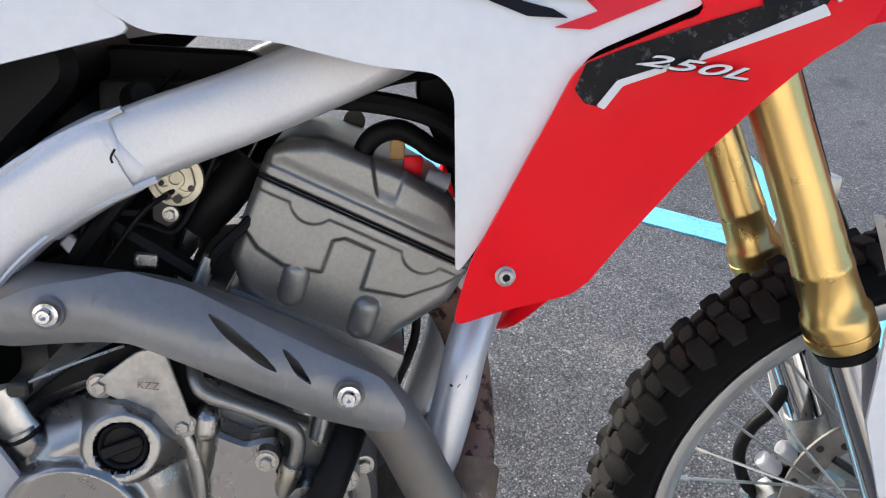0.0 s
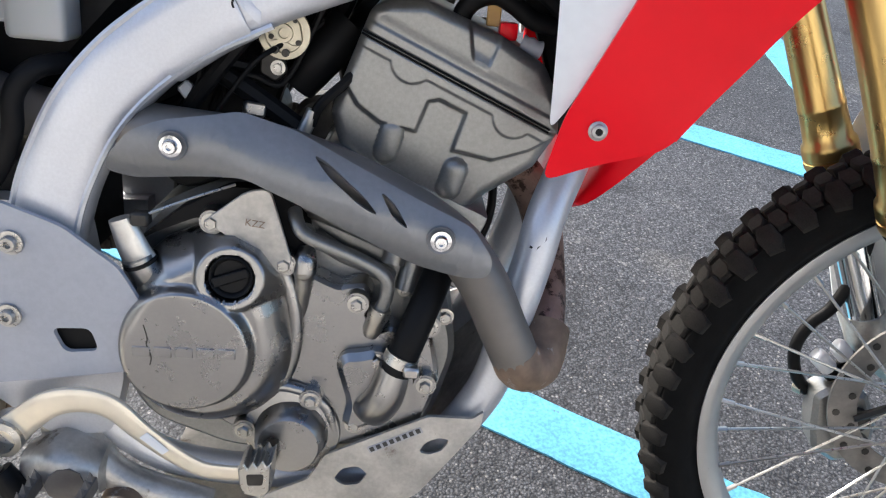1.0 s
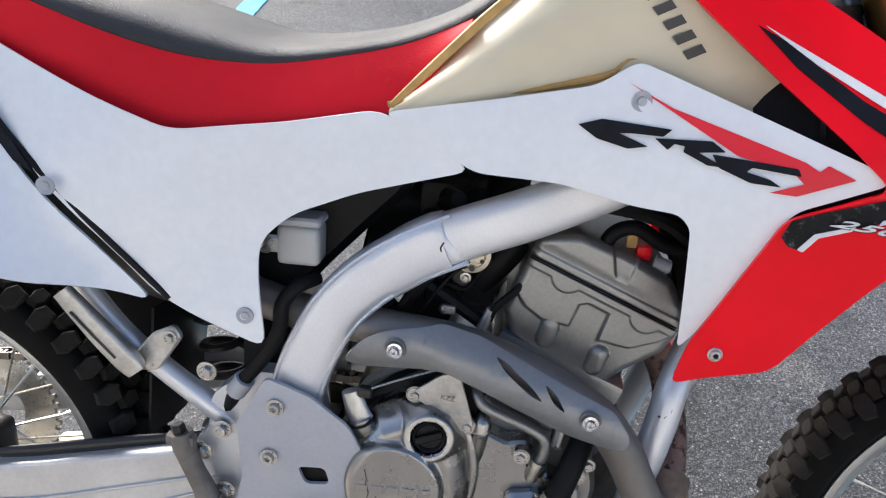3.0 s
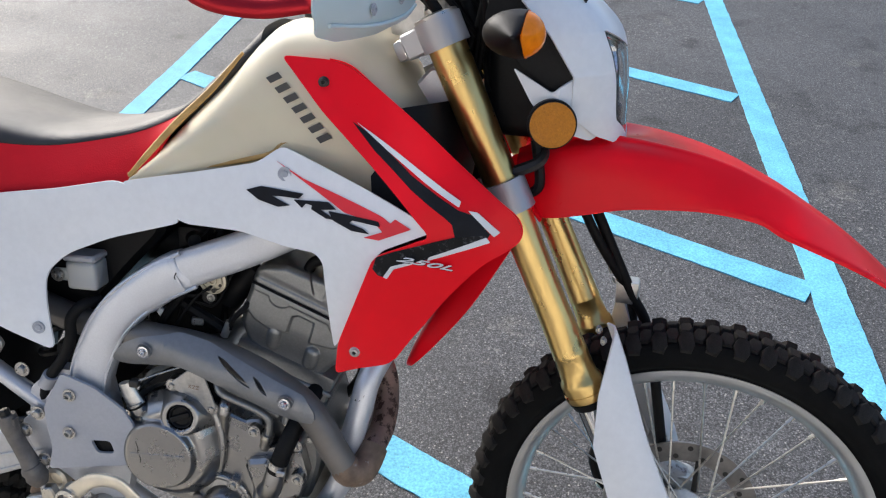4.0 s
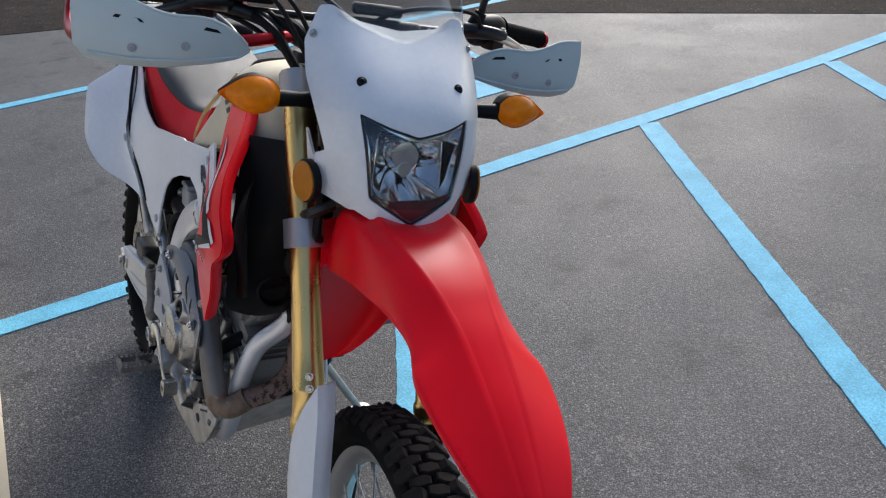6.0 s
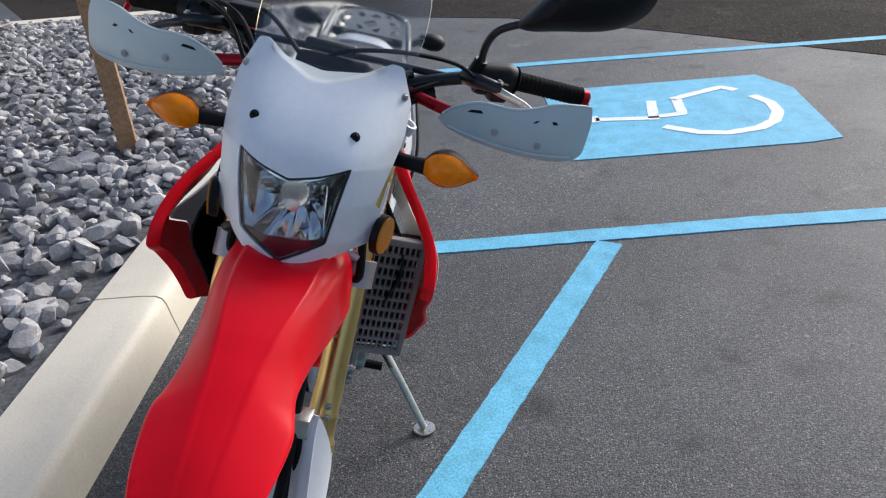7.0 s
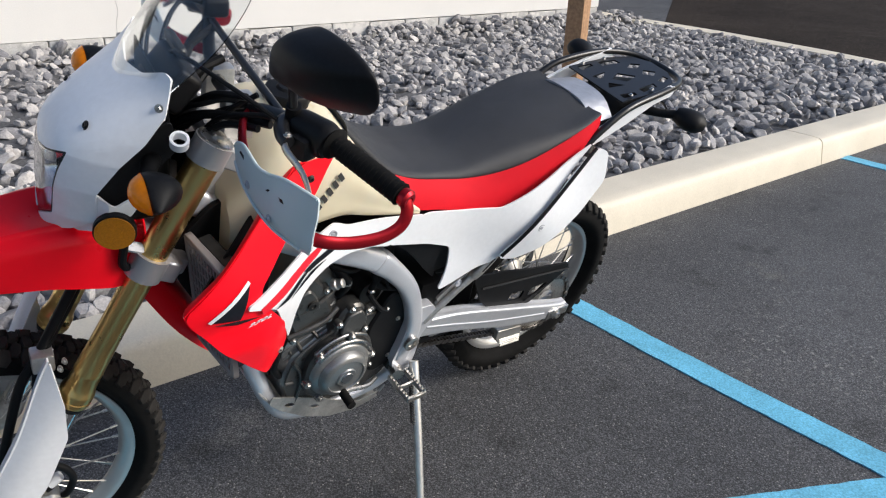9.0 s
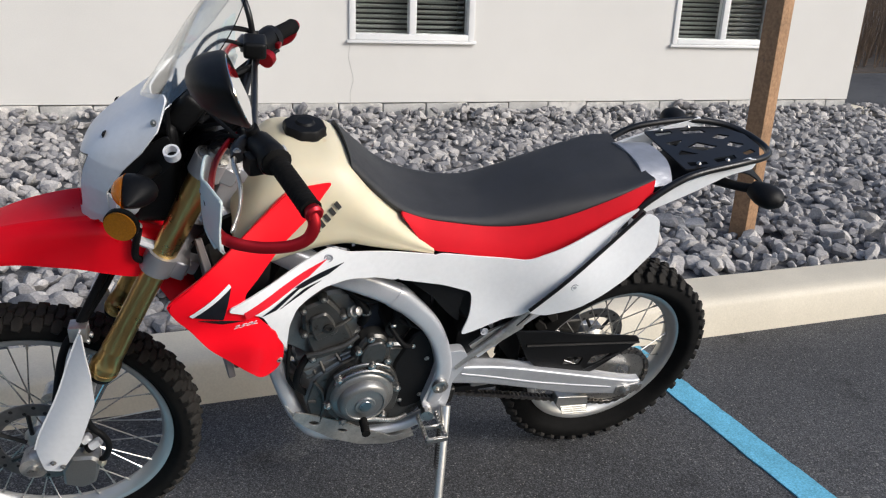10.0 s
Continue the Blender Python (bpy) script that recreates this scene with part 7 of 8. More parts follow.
def make_wheel(which, c, rad, lip, tw, rw, pitches, rows, spokes, hub_r, hub_w, disc_side, disc_r, m):
    cm = Matrix.Translation(c)
    side = rad - lip
    prof = [(lip - 0.004, -rw * 0.9), (lip + 0.006, -rw), (lip + side * 0.30, -tw * 0.96), (lip + side * 0.55, -tw), (lip + side * 0.78, -tw * 0.86), (rad - 0.014, -tw * 0.48), (rad - 0.011, 0),
            (rad - 0.014, tw * 0.48), (lip + side * 0.78, tw * 0.86), (lip + side * 0.55, tw), (lip + side * 0.30, tw * 0.96), (lip + 0.006, rw), (lip - 0.004, rw * 0.9)]
    smoothp = [(p.x, p.y) for p in smooth_chain([(a, b, 0) for a, b in prof], 34)]
    tyre = part(f"{which}_tyre", lathe(smoothp, 96, cm, closed=True), RUBBER, bike, "black knobbly tyre with dusty tread", m)
    upper = sorted((b, a) for a, b in smoothp if a > lip + side * 0.55)

    def crown_r(y):
        for (ya, ra), (yb, rb) in zip(upper, upper[1:]):
            if ya <= y <= yb:
                return ra + (rb - ra) * (y - ya) / max(1e-6, yb - ya)
        return upper[0][1]

    meshes = {}
    for k in range(pitches):
        for y, ang, w, l, h, shift in rows:
            a = (k + shift) * math.tau / pitches
            key = (w, l, h)
            if key not in meshes:
                meshes[key] = block(*key)
            rr = crown_r(y)
            b = new("tread_block", meshes[key])
            b.parent = tyre
            b.matrix_basis = cm @ Matrix.Rotation(-a, 4, 'Y') @ Matrix.Translation((0, y, rr)) @ Matrix.Rotation(radians(-ang), 4, 'X') @ Matrix.Rotation(math.pi / 2 + radians(4 if k % 2 else -4), 4, 'Z')
    rp = [(lip + 0.002, -rw), (lip + 0.002, -rw + 0.0035), (lip - 0.010, -rw + 0.005), (lip - 0.018, -rw * 0.45), (lip - 0.022, 0), (lip - 0.018, rw * 0.45), (lip - 0.010, rw - 0.005), (lip + 0.002, rw - 0.0035), (lip + 0.002, rw),
          (lip - 0.005, rw), (lip - 0.012, rw - 0.003), (lip - 0.021, rw * 0.5), (lip - 0.026, 0), (lip - 0.021, -rw * 0.5), (lip - 0.012, -rw + 0.003), (lip - 0.005, -rw)]
    rim = part(f"{which}_rim", lathe(rp, 96, cm, closed=True), RIM, bike, "silver spoked aluminium rim", m)
    part("hub", lathe([(0, -hub_w), (0.016, -hub_w), (hub_r, -hub_w * 0.72), (hub_r * 1.05, -hub_w * 0.6), (hub_r * 0.62, -hub_w * 0.4), (hub_r * 0.58, hub_w * 0.4), (hub_r * 1.05, hub_w * 0.6), (hub_r, hub_w * 0.72), (0.016, hub_w), (0, hub_w)], 32, cm), ALU, rim)
    ln = 1.0
    for k in range(spokes):
        s = 1 if k % 2 else -1
        a = k * math.tau / spokes
        lead = 0.62 * (1 if (k // 2) % 2 else -1)
        p0 = Vector((hub_r * math.cos(a + lead), s * hub_w * 0.66, hub_r * math.sin(a + lead)))
        p1 = Vector(((lip - 0.022) * math.cos(a), s * 0.004, (lip - 0.022) * math.sin(a)))
        if k == 0:
            ln = (p1 - p0).length
            sm = lathe([(0.0017, 0), (0.0017, ln - 0.016), (0.0032, ln - 0.015), (0.003, ln)], 6)
            sme = mesh_of(sm, STEEL)
        o = new("spoke", sme)
        o.parent = rim
        o.matrix_basis = cm @ turned(p0, (p1 - p0))
    if disc_side:
        dm = turned(Vector(c) + Vector((0, disc_side * hub_w * 0.85, 0)), (0, disc_side, 0))
        part("brake_disc", lathe([(disc_r * 0.72, 0), (disc_r, 0), (disc_r, 0.0035), (disc_r * 0.72, 0.0035)], 64, dm, closed=True), DISC, rim, "drilled steel brake disc")
        db = bmesh.new()
        for k in range(6):
            a = k * math.tau / 6
            tube([Vector((0.03 * math.cos(a), 0.001, 0.03 * math.sin(a))), Vector((disc_r * 0.75 * math.cos(a + 0.35), 0.001, disc_r * 0.75 * math.sin(a + 0.35)))], 0.005, 6, bm=db)
        bmesh.ops.transform(db, matrix=dm, verts=db.verts)
        part("disc_carrier", db, DARKSTEEL, rim)
        hb = bmesh.new()
        for k in range(28):
            a = k * math.tau / 28
            rr = disc_r * (0.79 + 0.13 * (k % 2))
            lathe([(0.0045, -0.001), (0.0045, 0.0042), (0, 0.0042)], 8, Matrix.Translation((rr * math.cos(a), 0, rr * math.sin(a))), hb)
        bmesh.ops.transform(hb, matrix=dm, verts=hb.verts)
        part("disc_holes", hb, DARKSTEEL, rim)
    return tyre, rim


FC = (1.460, 0, 0.342)
make_wheel("front", FC, 0.344, 0.279, 0.043, 0.024, 56, [(0.0, 0, 0.031, 0.018, 0.0085, 0.0), (-0.017, -14, 0.031, 0.018, 0.0085, 0.5), (0.017, 14, 0.031, 0.018, 0.0085, 0.5), (-0.0325, -42, 0.031, 0.022, 0.0065, 0.0), (0.0325, 42, 0.031, 0.022, 0.0065, 0.0)], 36, 0.036, 0.052, 1, 0.118, TURN)
make_wheel("rear", (-0.004, -0.022, 0.322), 0.322, 0.241, 0.058, 0.030, 46, [(0.0, 0, 0.026, 0.028, 0.010, 0.0), (-0.024, -14, 0.028, 0.020, 0.011, 0.5), (0.024, 14, 0.028, 0.020, 0.011, 0.5), (-0.0445, -46, 0.032, 0.024, 0.011, 0.0), (0.0445, 46, 0.032, 0.024, 0.011, 0.0)], 32, 0.045, 0.075, -1, 0.11, None)
part("rear_caliper", box((0.05, -0.115, 0.36), (0.14, -0.065, 0.42), 0.014, 3), DARKSTEEL, bike)

# fork: parts in line with the legs, turned with the steering
U = Vector((-math.sin(RAKE), 0, math.cos(RAKE)))


def leg(s, z, dx=0.0, dy=0.0):
    """A point on a fork leg's line at height z, shifted forwards square to it."""
    k = (1.046 - z) * math.tan(RAKE)
    return Vector((1.086 + k, s * 0.102 + dy, z)) + dx * Vector((math.cos(RAKE), 0, math.sin(RAKE)))


for s in (-1, 1):
    part("fork_tube", tube([leg(s, z) for z in (1.102, 1.04, 0.90, 0.78, 0.72, 0.668, 0.6665, 0.662, 0.6605, 0.645, 0.630, 0.6265, 0.621, 0.6135, 0.6130, 0.6105, 0.6100, 0.604, 0.600)], [0.0255, 0.0255, 0.0240, 0.0228, 0.0235, 0.0246, 0.0252, 0.0252, 0.0246, 0.0252, 0.0262, 0.0292, 0.0300, 0.0300, 0.0290, 0.0290, 0.0302, 0.0302, 0.0288], 28, smooth=False), GOLD, bike, "gold anodized upside-down fork tube", TURN)
    part("dust_seal", tube([leg(s, 0.598), leg(s, 0.588)], [0.028, 0.024], 20), HOSE, bike, "", TURN)
    part("fork_slider", tube([leg(s, 0.60), leg(s, 0.40)], 0.0215, 20), CHROME, bike, "polished fork slider", TURN)
    low = tube([leg(s, 0.425), leg(s, 0.39), leg(s, 0.355, 0.022), leg(s, 0.335, 0.042)], [0.023, 0.026, 0.025, 0.024], 18)
    lathe([(0.028, -0.022), (0.028, 0.022)], 24, Matrix.Translation((FC[0], s * 0.102, FC[2])), low)
    part("axle_lug", low, WORNALU, bike, "cast aluminium axle lug", TURN)
    part("fork_cap", lathe([(0.029, 0), (0.029, 0.004), (0.022, 0.006), (0.012, 0.007), (0.012, 0.013), (0, 0.013)], 24, turned(leg(s, 1.102), U)), STEEL, bike, "", TURN)
    GUARD = [(1.325, 0.708), (1.345, 0.660), (1.385, 0.550), (1.430, 0.450), (1.447, 0.400), (1.432, 0.348), (1.400, 0.343), (1.355, 0.420), (1.312, 0.540), (1.312, 0.620)]

    def guard_y(x, z, s=s):
        f = (x - 1.086 - (1.046 - z) * math.tan(RAKE)) * math.cos(RAKE)
        return s * (0.136 - 7.0 * max(0.0, f - 0.008) ** 2 - 3.0 * min(0.0, f + 0.012) ** 2)

    gm = sheet(GUARD, guard_y, 0.0035, 0.008, 0.016)
    front = [(1.325, 0.708), (1.345, 0.660), (1.385, 0.550), (1.430, 0.450), (1.447, 0.400)]
    join(gm, loft([[(x, guard_y(x, z), z) for x, z in front], [(x - 0.002, guard_y(x, z) - s * 0.016, z) for x, z in front], [(x - 0.012, guard_y(x, z) - s * 0.030, z - 0.002) for x, z in front]], 20, 8, 0.0035))
    fg = part("fork_guard", gm, WHITE, bike, "white plastic fork guard", TURN)
    for z in (0.372, 0.368):
        bolt(leg(s, z, 0.010 if z > 0.37 else -0.012) + Vector((0, s * 0.038, 0)), (0, s, 0), SMALLBOLT, fg)
    for z in (0.688, 0.672):
        bolt(leg(s, z, 0.052) + Vector((0, s * 0.012, 0)), (1, s * 0.6, 0.3), SMALLBOLT, fg)
part("front_axle", tube([(FC[0], -0.13, FC[2]), (FC[0], 0.135, FC[2])], 0.011, 14), STEEL, bike, "", TURN)
cal = sheet([(1.332, 0.328), (1.345, 0.340), (1.390, 0.340), (1.412, 0.300), (1.414, 0.252), (1.376, 0.238), (1.347, 0.254), (1.338, 0.286)], lambda x, z: 0.100, 0.044, 0.006, 0, bevel=0.006)
caliper = part("front_caliper", cal, ENGINE, bike, "grey cast front brake caliper", TURN)
for x, z in ((1.384, 0.306), (1.393, 0.272)):
    part("piston_cap", lathe([(0.0155, -0.004), (0.0155, 0.004), (0.012, 0.006), (0, 0.006)], 20, turned((x, 0.053, z), (0, -1, 0))), DARKSTEEL, caliper)
for (ax, az), (bx, bz), (cx, cz) in (((1.327, 0.374), (1.352, 0.353), (1.363, 0.337)), ((1.347, 0.390), (1.366, 0.372), (1.378, 0.355))):
    pin = part("slide_pin", tube([(bx, 0.080, bz), (cx, 0.080, cz)], [0.0075, 0.006], 12), BRASS, caliper)
    part("pin_boot", tube([(ax, 0.080, az), (ax + 0.004, 0.080, az - 0.003), (bx, 0.080, bz)], [0.006, 0.0105, 0.0105], 16), DECALWHITE, pin)
    part("pin_collar", tube([(bx - 0.004, 0.080, bz + 0.003), (bx + 0.004, 0.080, bz - 0.003)], 0.0118, 16), HOSE, pin)
part("banjo_bolt", lathe([(0.009, 0), (0.009, 0.010), (0.006, 0.012), (0, 0.012)], 6, turned((1.331, 0.092, 0.318), (-0.7, 0.6, 0))), BRASS, caliper)
part("brake_hose", tube([(1.336, 0.090, 0.316), (1.318, 0.092, 0.336), (1.308, 0.093, 0.372), (1.318, 0.094, 0.405), (1.338, 0.094, 0.433), (1.352, 0.092, 0.49), (1.350, 0.090, 0.58), (1.345, 0.085, 0.65), (1.330, 0.075, 0.70), (1.27, 0.05, 0.80), (1.20, 0.03, 0.95), (1.13, 0.02, 1.06)], 0.0075, 12, 90), HOSE, bike, "black front brake hose", TURN)
part("speed_cable", tube([(1.42, 0.06, 0.42), (1.375, 0.075, 0.62), (1.335, 0.072, 0.70), (1.255, 0.06, 0.86), (1.18, 0.04, 1.0)], 0.0085, 10, 40), HOSE, bike, "", TURN)
part("hose_clamp_block", box((1.315, 0.066, 0.675), (1.35, 0.098, 0.712), 0.004), ALU, bike, "", TURN)


def clamp(z, name, w=0.03, fwd=0.0, material=None):
    """A triple clamp across both legs."""
    bm = bmesh.new()
    for s in (-1, 1):
        tube([leg(s, z - w / 2), leg(s, z + w / 2)], 0.0315, 22, bm=bm)
        c = leg(s, z, -0.038)
        box((-0.014, -0.015, -w / 2), (0.016, 0.017, w / 2), 0.003, 1, bm, Matrix.Translation(c) @ pose(0, 0, 0, 0, -25.2, 0))
    mid = leg(0, z, -0.035)
    box((-0.038, -0.095, -w * 0.42), (0.03, 0.095, w * 0.42), 0.008, 2, bm, Matrix.Translation(mid) @ pose(0, 0, 0, 0, -25.2, 0))
    ob = part(name, bm, material or ALU, bike, "cast aluminium triple clamp", TURN)
    for s in (-1, 1):
        for q in (-0.008, 0.008):
            bolt(leg(s, z, -0.052) + U * q * (w / 0.03), (-math.cos(RAKE), 0, -math.sin(RAKE)), SMALLBOLT, ob)
    return ob


clamp(1.085, "upper_clamp", 0.034, material=mat("upper_clamp_grey", (0.47, 0.46, 0.46), 0.42, metal=0.6, var=0.1))
clamp(0.880, "lower_clamp", 0.040, material=mat("clamp_grey", (0.42, 0.41, 0.42), 0.42, metal=0.6, var=0.1))
part("steering_nut", lathe([(0.018, 0), (0.018, 0.014), (0, 0.016)], 6, turned(leg(0, 1.086, -0.035), U)), STEEL, bike, "", TURN)

# front fender, a touch askew on its bolts
TURNC = TURN @ Matrix.Translation((0, 0.010, 0))
TURNF = TURN @ Matrix.Translation((1.3, 0.019, 0)) @ Matrix.Rotation(radians(1.9), 4, 'Z') @ Matrix.Translation((-1.3, 0, 0))
FS = [(1.165, 0.925, 0.850, 0.068, 0.70), (1.21, 0.945, 0.846, 0.088, 0.66), (1.26, 0.955, 0.856, 0.092, 0.64), (1.31, 0.953, 0.868, 0.092, 0.62), (1.36, 0.946, 0.872, 0.088, 0.61), (1.41, 0.935, 0.872, 0.080, 0.58), (1.455, 0.920, 0.867, 0.0745, 0.50), (1.49, 0.904, 0.860, 0.0735, 0.42), (1.515, 0.892, 0.848, 0.0790, 0.36),
      (1.545, 0.875, 0.838, 0.0855, 0.31), (1.60, 0.841, 0.816, 0.0790, 0.29), (1.645, 0.808, 0.794, 0.067, 0.29), (1.68, 0.779, 0.771, 0.052, 0.30), (1.702, 0.758, 0.754, 0.038, 0.30), (1.714, 0.745, 0.744, 0.024, 0.30)]
fch = []
for x, zt, zb, w, inner in FS:
    h = zt - zb
    dip = 0.020 * min(1.0, max(0.0, (1.36 - x) / 0.12))
    crown = min(1.0, max(0.0, (x - 1.30) / 0.18))
    rest = 1 - inner
    half = [(w, zb), (w * 0.985, zb + 0.14 * h), (w * (inner + rest * (0.72 + 0.16 * (1 - crown))), zb + (0.38 + 0.14 * (1 - crown)) * h), (w * (inner + rest * (0.36 + 0.26 * (1 - crown))), zb + (0.70 + 0.14 * (1 - crown)) * h),
            (w * (inner + rest * 0.07), zt - 0.05 * h), (w * (inner - 0.02), zt), (w * (inner - 0.08), zt + 0.0002), (w * inner * 0.4, zt + 0.0012 * crown - 0.7 * dip)]
    fch.append([(x, -a, b) for a, b in half] + [(x, 0, zt + 0.0015 * crown - dip)] + [(x, a, b) for a, b in half[::-1]])
part("front_fender", loft(fch, 81, 70, 0.004), RED, bike, "glossy red high front fender", TURNF)
part("fender_base", loft([[(1.21, -0.085, 0.845), (1.20, 0, 0.86), (1.21, 0.085, 0.845)], [(1.16, -0.075, 0.90), (1.15, 0, 0.91), (1.16, 0.075, 0.90)]], 10, 5, 0.004), RED, bike, "", TURN)
TONGUE = [(1.175, 0.880, 0.082, 0.022, -0.030), (1.122, 0.805, 0.086, 0.042, -0.018), (1.074, 0.718, 0.083, 0.042, -0.016), (1.033, 0.638, 0.070, 0.032, -0.008), (1.006, 0.576, 0.046, 0.016, -0.002), (0.998, 0.550, 0.014, 0.004, 0.002)]
part("fender_tongue", loft([[(x + dx, -w, z + dz), (x + 0.25 * dx, -w * 0.82, z + 0.2 * dz), (x, -w * 0.35, z), (x, w * 0.35, z), (x + 0.25 * dx, w * 0.82, z + 0.2 * dz), (x + dx, w, z + dz)] for x, z, w, dx, dz in TONGUE], 22, 26, 0.0035), RED, bike, "red mudguard tongue behind the fork", TURN)

# headlight cowl, lens, screen
def table(rows, z):
    """Straight interpolation in rows of (height, value), highest first."""
    for (za, a), (zb, b) in zip(rows, rows[1:]):
        if z >= zb:
            return a + (b - a) * min(1.0, max(0.0, (za - z) / (za - zb)))
    return rows[-1][1]


NOSE = [(1.230, 1.136), (1.205, 1.156), (1.185, 1.180), (1.165, 1.207), (1.145, 1.234), (1.125, 1.258), (1.108, 1.276), (1.093, 1.287), (1.065, 1.297), (1.03, 1.302), (1.0, 1.304), (0.92, 1.307)]
EDGE = [(1.230, 1.126), (1.215, 1.130), (1.165, 1.142), (1.125, 1.165), (1.09, 1.203), (1.04, 1.236), (1.0, 1.236), (0.985, 1.240), (0.95, 1.272), (0.915, 1.308)]
HALF = [(1.230, 0.110), (1.215, 0.113), (1.165, 0.136), (1.125, 0.139), (1.09, 0.130), (1.04, 0.119), (0.985, 0.108), (0.945, 0.070), (0.915, 0.03)]
LENSOUT = [(-0.078, 1.093), (-0.04, 1.080), (0, 1.070), (0.04, 1.080), (0.078, 1.093), (0.0715, 1.05), (0.061, 0.984), (0.03, 0.966), (0, 0.948), (-0.03, 0.966), (-0.061, 0.984), (-0.0715, 1.05)]


def face(outline, depth_at, thick, r, step, holes=()):
    """A sheet that faces forwards: its outline is in y and z."""
    b = sheet(outline, depth_at, thick, r, step, holes, 0.0006)
    bmesh.ops.transform(b, matrix=Matrix(((0, 1, 0, 0), (1, 0, 0, 0), (0, 0, 1, 0), (0, 0, 0, 1))), verts=b.verts)
    return b


def nose(y, z):
    n, e, w = table(NOSE, z), table(EDGE, z), table(HALF, z)
    return n - (n - e) * min(1.15, abs(y) / w) ** 3.2


COWL = [(-0.110, 1.216), (-0.094, 1.219), (-0.06, 1.202), (0, 1.195), (0.06, 1.202), (0.094, 1.219), (0.110, 1.216), (0.132, 1.168), (0.134, 1.125), (0.128, 1.09), (0.117, 1.04), (0.107, 0.986), (0.080, 0.962), (0.040, 0.9445), (0, 0.926),
        (-0.040, 0.9445), (-0.080, 0.962), (-0.107, 0.986), (-0.117, 1.04), (-0.128, 1.09), (-0.134, 1.125), (-0.132, 1.168)]
cowl = part("headlight_cowl", face(COWL, nose, 0.004, 0.005, 0.009, [[(a * 1.04, 1.013 + (b - 1.013) * 1.04) for a, b in LENSOUT]]), WHITE, bike, "white plastic headlight cowl", TURNC)
for s in (-1, 1):
    wing = sheet([(1.262, 1.045), (1.238, 1.036), (1.214, 1.020), (1.164, 1.048), (1.190, 1.005), (1.225, 0.972), (1.262, 0.955), (1.285, 0.97)], lambda x, z, s=s: s * (0.124 - 1.0 * max(0.0, x - 1.225) - 0.22 * max(0.0, 1.0 - z)), 0.004, 0.004, 0.02)
    part("cowl_wing", wing, WHITE, cowl)
    bolt((nose(s * 0.073, 1.132) + 0.001, s * 0.073, 1.132), (1, s * 0.2, 0.6), DARKBOLT, cowl)
    bolt((nose(s * 0.121, 1.178) + 0.001, s * 0.121, 1.178), (0.6, s * 0.8, 0.3), SMALLBOLT, cowl)
lens = part("headlight_lens", face(LENSOUT, lambda y, z: nose(y, z) - 0.001, 0.003, 0.002, 0.015), LENS, bike, "clear faceted headlight lens", TURNC)
lens.visible_shadow = False
part("lens_rim", face([(a * 1.03, 1.013 + (b - 1.013) * 1.03) for a, b in LENSOUT], lambda y, z: nose(y, z) - 0.003, 0.004, 0.002, 0.012, [[(a * 0.965, 1.013 + (b - 1.013) * 0.965) for a, b in LENSOUT]]), GLOSSBLACK, bike, "", TURNC)
bowl = loft([[(nose(a, b) - 0.006, a * 0.95, b * 0.97 + 0.03) for a, b in LENSOUT], [(1.255, a * 0.85, 1.013 + (b - 1.013) * 0.85) for a, b in LENSOUT], [(1.225, a * 0.6, 1.015 + (b - 1.013) * 0.6) for a, b in LENSOUT], [(1.212, a * 0.25, 1.015 + (b - 1.013) * 0.25) for a, b in LENSOUT]], 36, 14, 0.003, closed=True)
part("reflector_bowl", bowl, REFLECTOR, bike, "bright headlight reflector", TURNC)
# dark panel whose colour holds the reflected red of the fender
part("lamp_lower_panel", face([(-0.0595, 0.987), (-0.03, 0.981), (0, 0.983), (0.03, 0.984), (0.0595, 0.991), (0.0585, 0.984), (0.028, 0.966), (0, 0.950), (-0.028, 0.966), (-0.0585, 0.984)], lambda y, z: nose(y, z) - 0.006, 0.003, 0.001, 0.012), LAMPREFLECTED, bike, "dark lower lamp panel coloured with the fender's red reflection", TURNC)
hood = lathe([(0.024, 0), (0.025, 0.020), (0.020, 0.030), (0.0, 0.032)], 24, turned((1.222, 0, 1.030), (1, 0, 0.1)))
part("bulb_hood", hood, CHROME, bike, "", TURNC)
for s in (-1, 1):
    part("reflector_facet", sheet([(1.262, 1.060), (1.222, 1.055), (1.226, 0.998), (1.268, 0.992)], lambda x, z, s=s: s * (0.030 + 0.5 * (x - 1.222)), 0.002, 0.001, 0), REFLECTOR, bike, "", TURNC)
part("bulb", tube([(1.213, 0, 1.015), (1.255, 0, 1.015)], [0.014, 0.010], 14), REFLECTOR, bike, "", TURNC)
part("lamp_shell", box((1.12, -0.075, 0.95), (1.208, 0.075, 1.15), 0.02, 3), BLACK, bike, "black headlight housing", TURNC)
part("cowl_liner", loft([[(1.205, -0.104, 1.085), (1.215, 0, 1.085), (1.205, 0.104, 1.085)], [(1.14, -0.10, 1.09), (1.14, 0, 1.09), (1.14, 0.10, 1.09)], [(1.135, -0.10, 1.19), (1.135, 0, 1.19), (1.135, 0.10, 1.19)]], 12, 9, 0.003), BLACK, bike, "", TURNC)
both("lamp_bracket", sheet([(1.13, 1.15), (1.215, 1.10), (1.245, 1.06), (1.235, 1.0), (1.215, 0.985), (1.19, 1.03), (1.15, 1.07), (1.12, 1.10)], lambda x, z: 0.108, 0.006, 0.012, 0.02), BLACK, "black lamp bracket", TURNC)
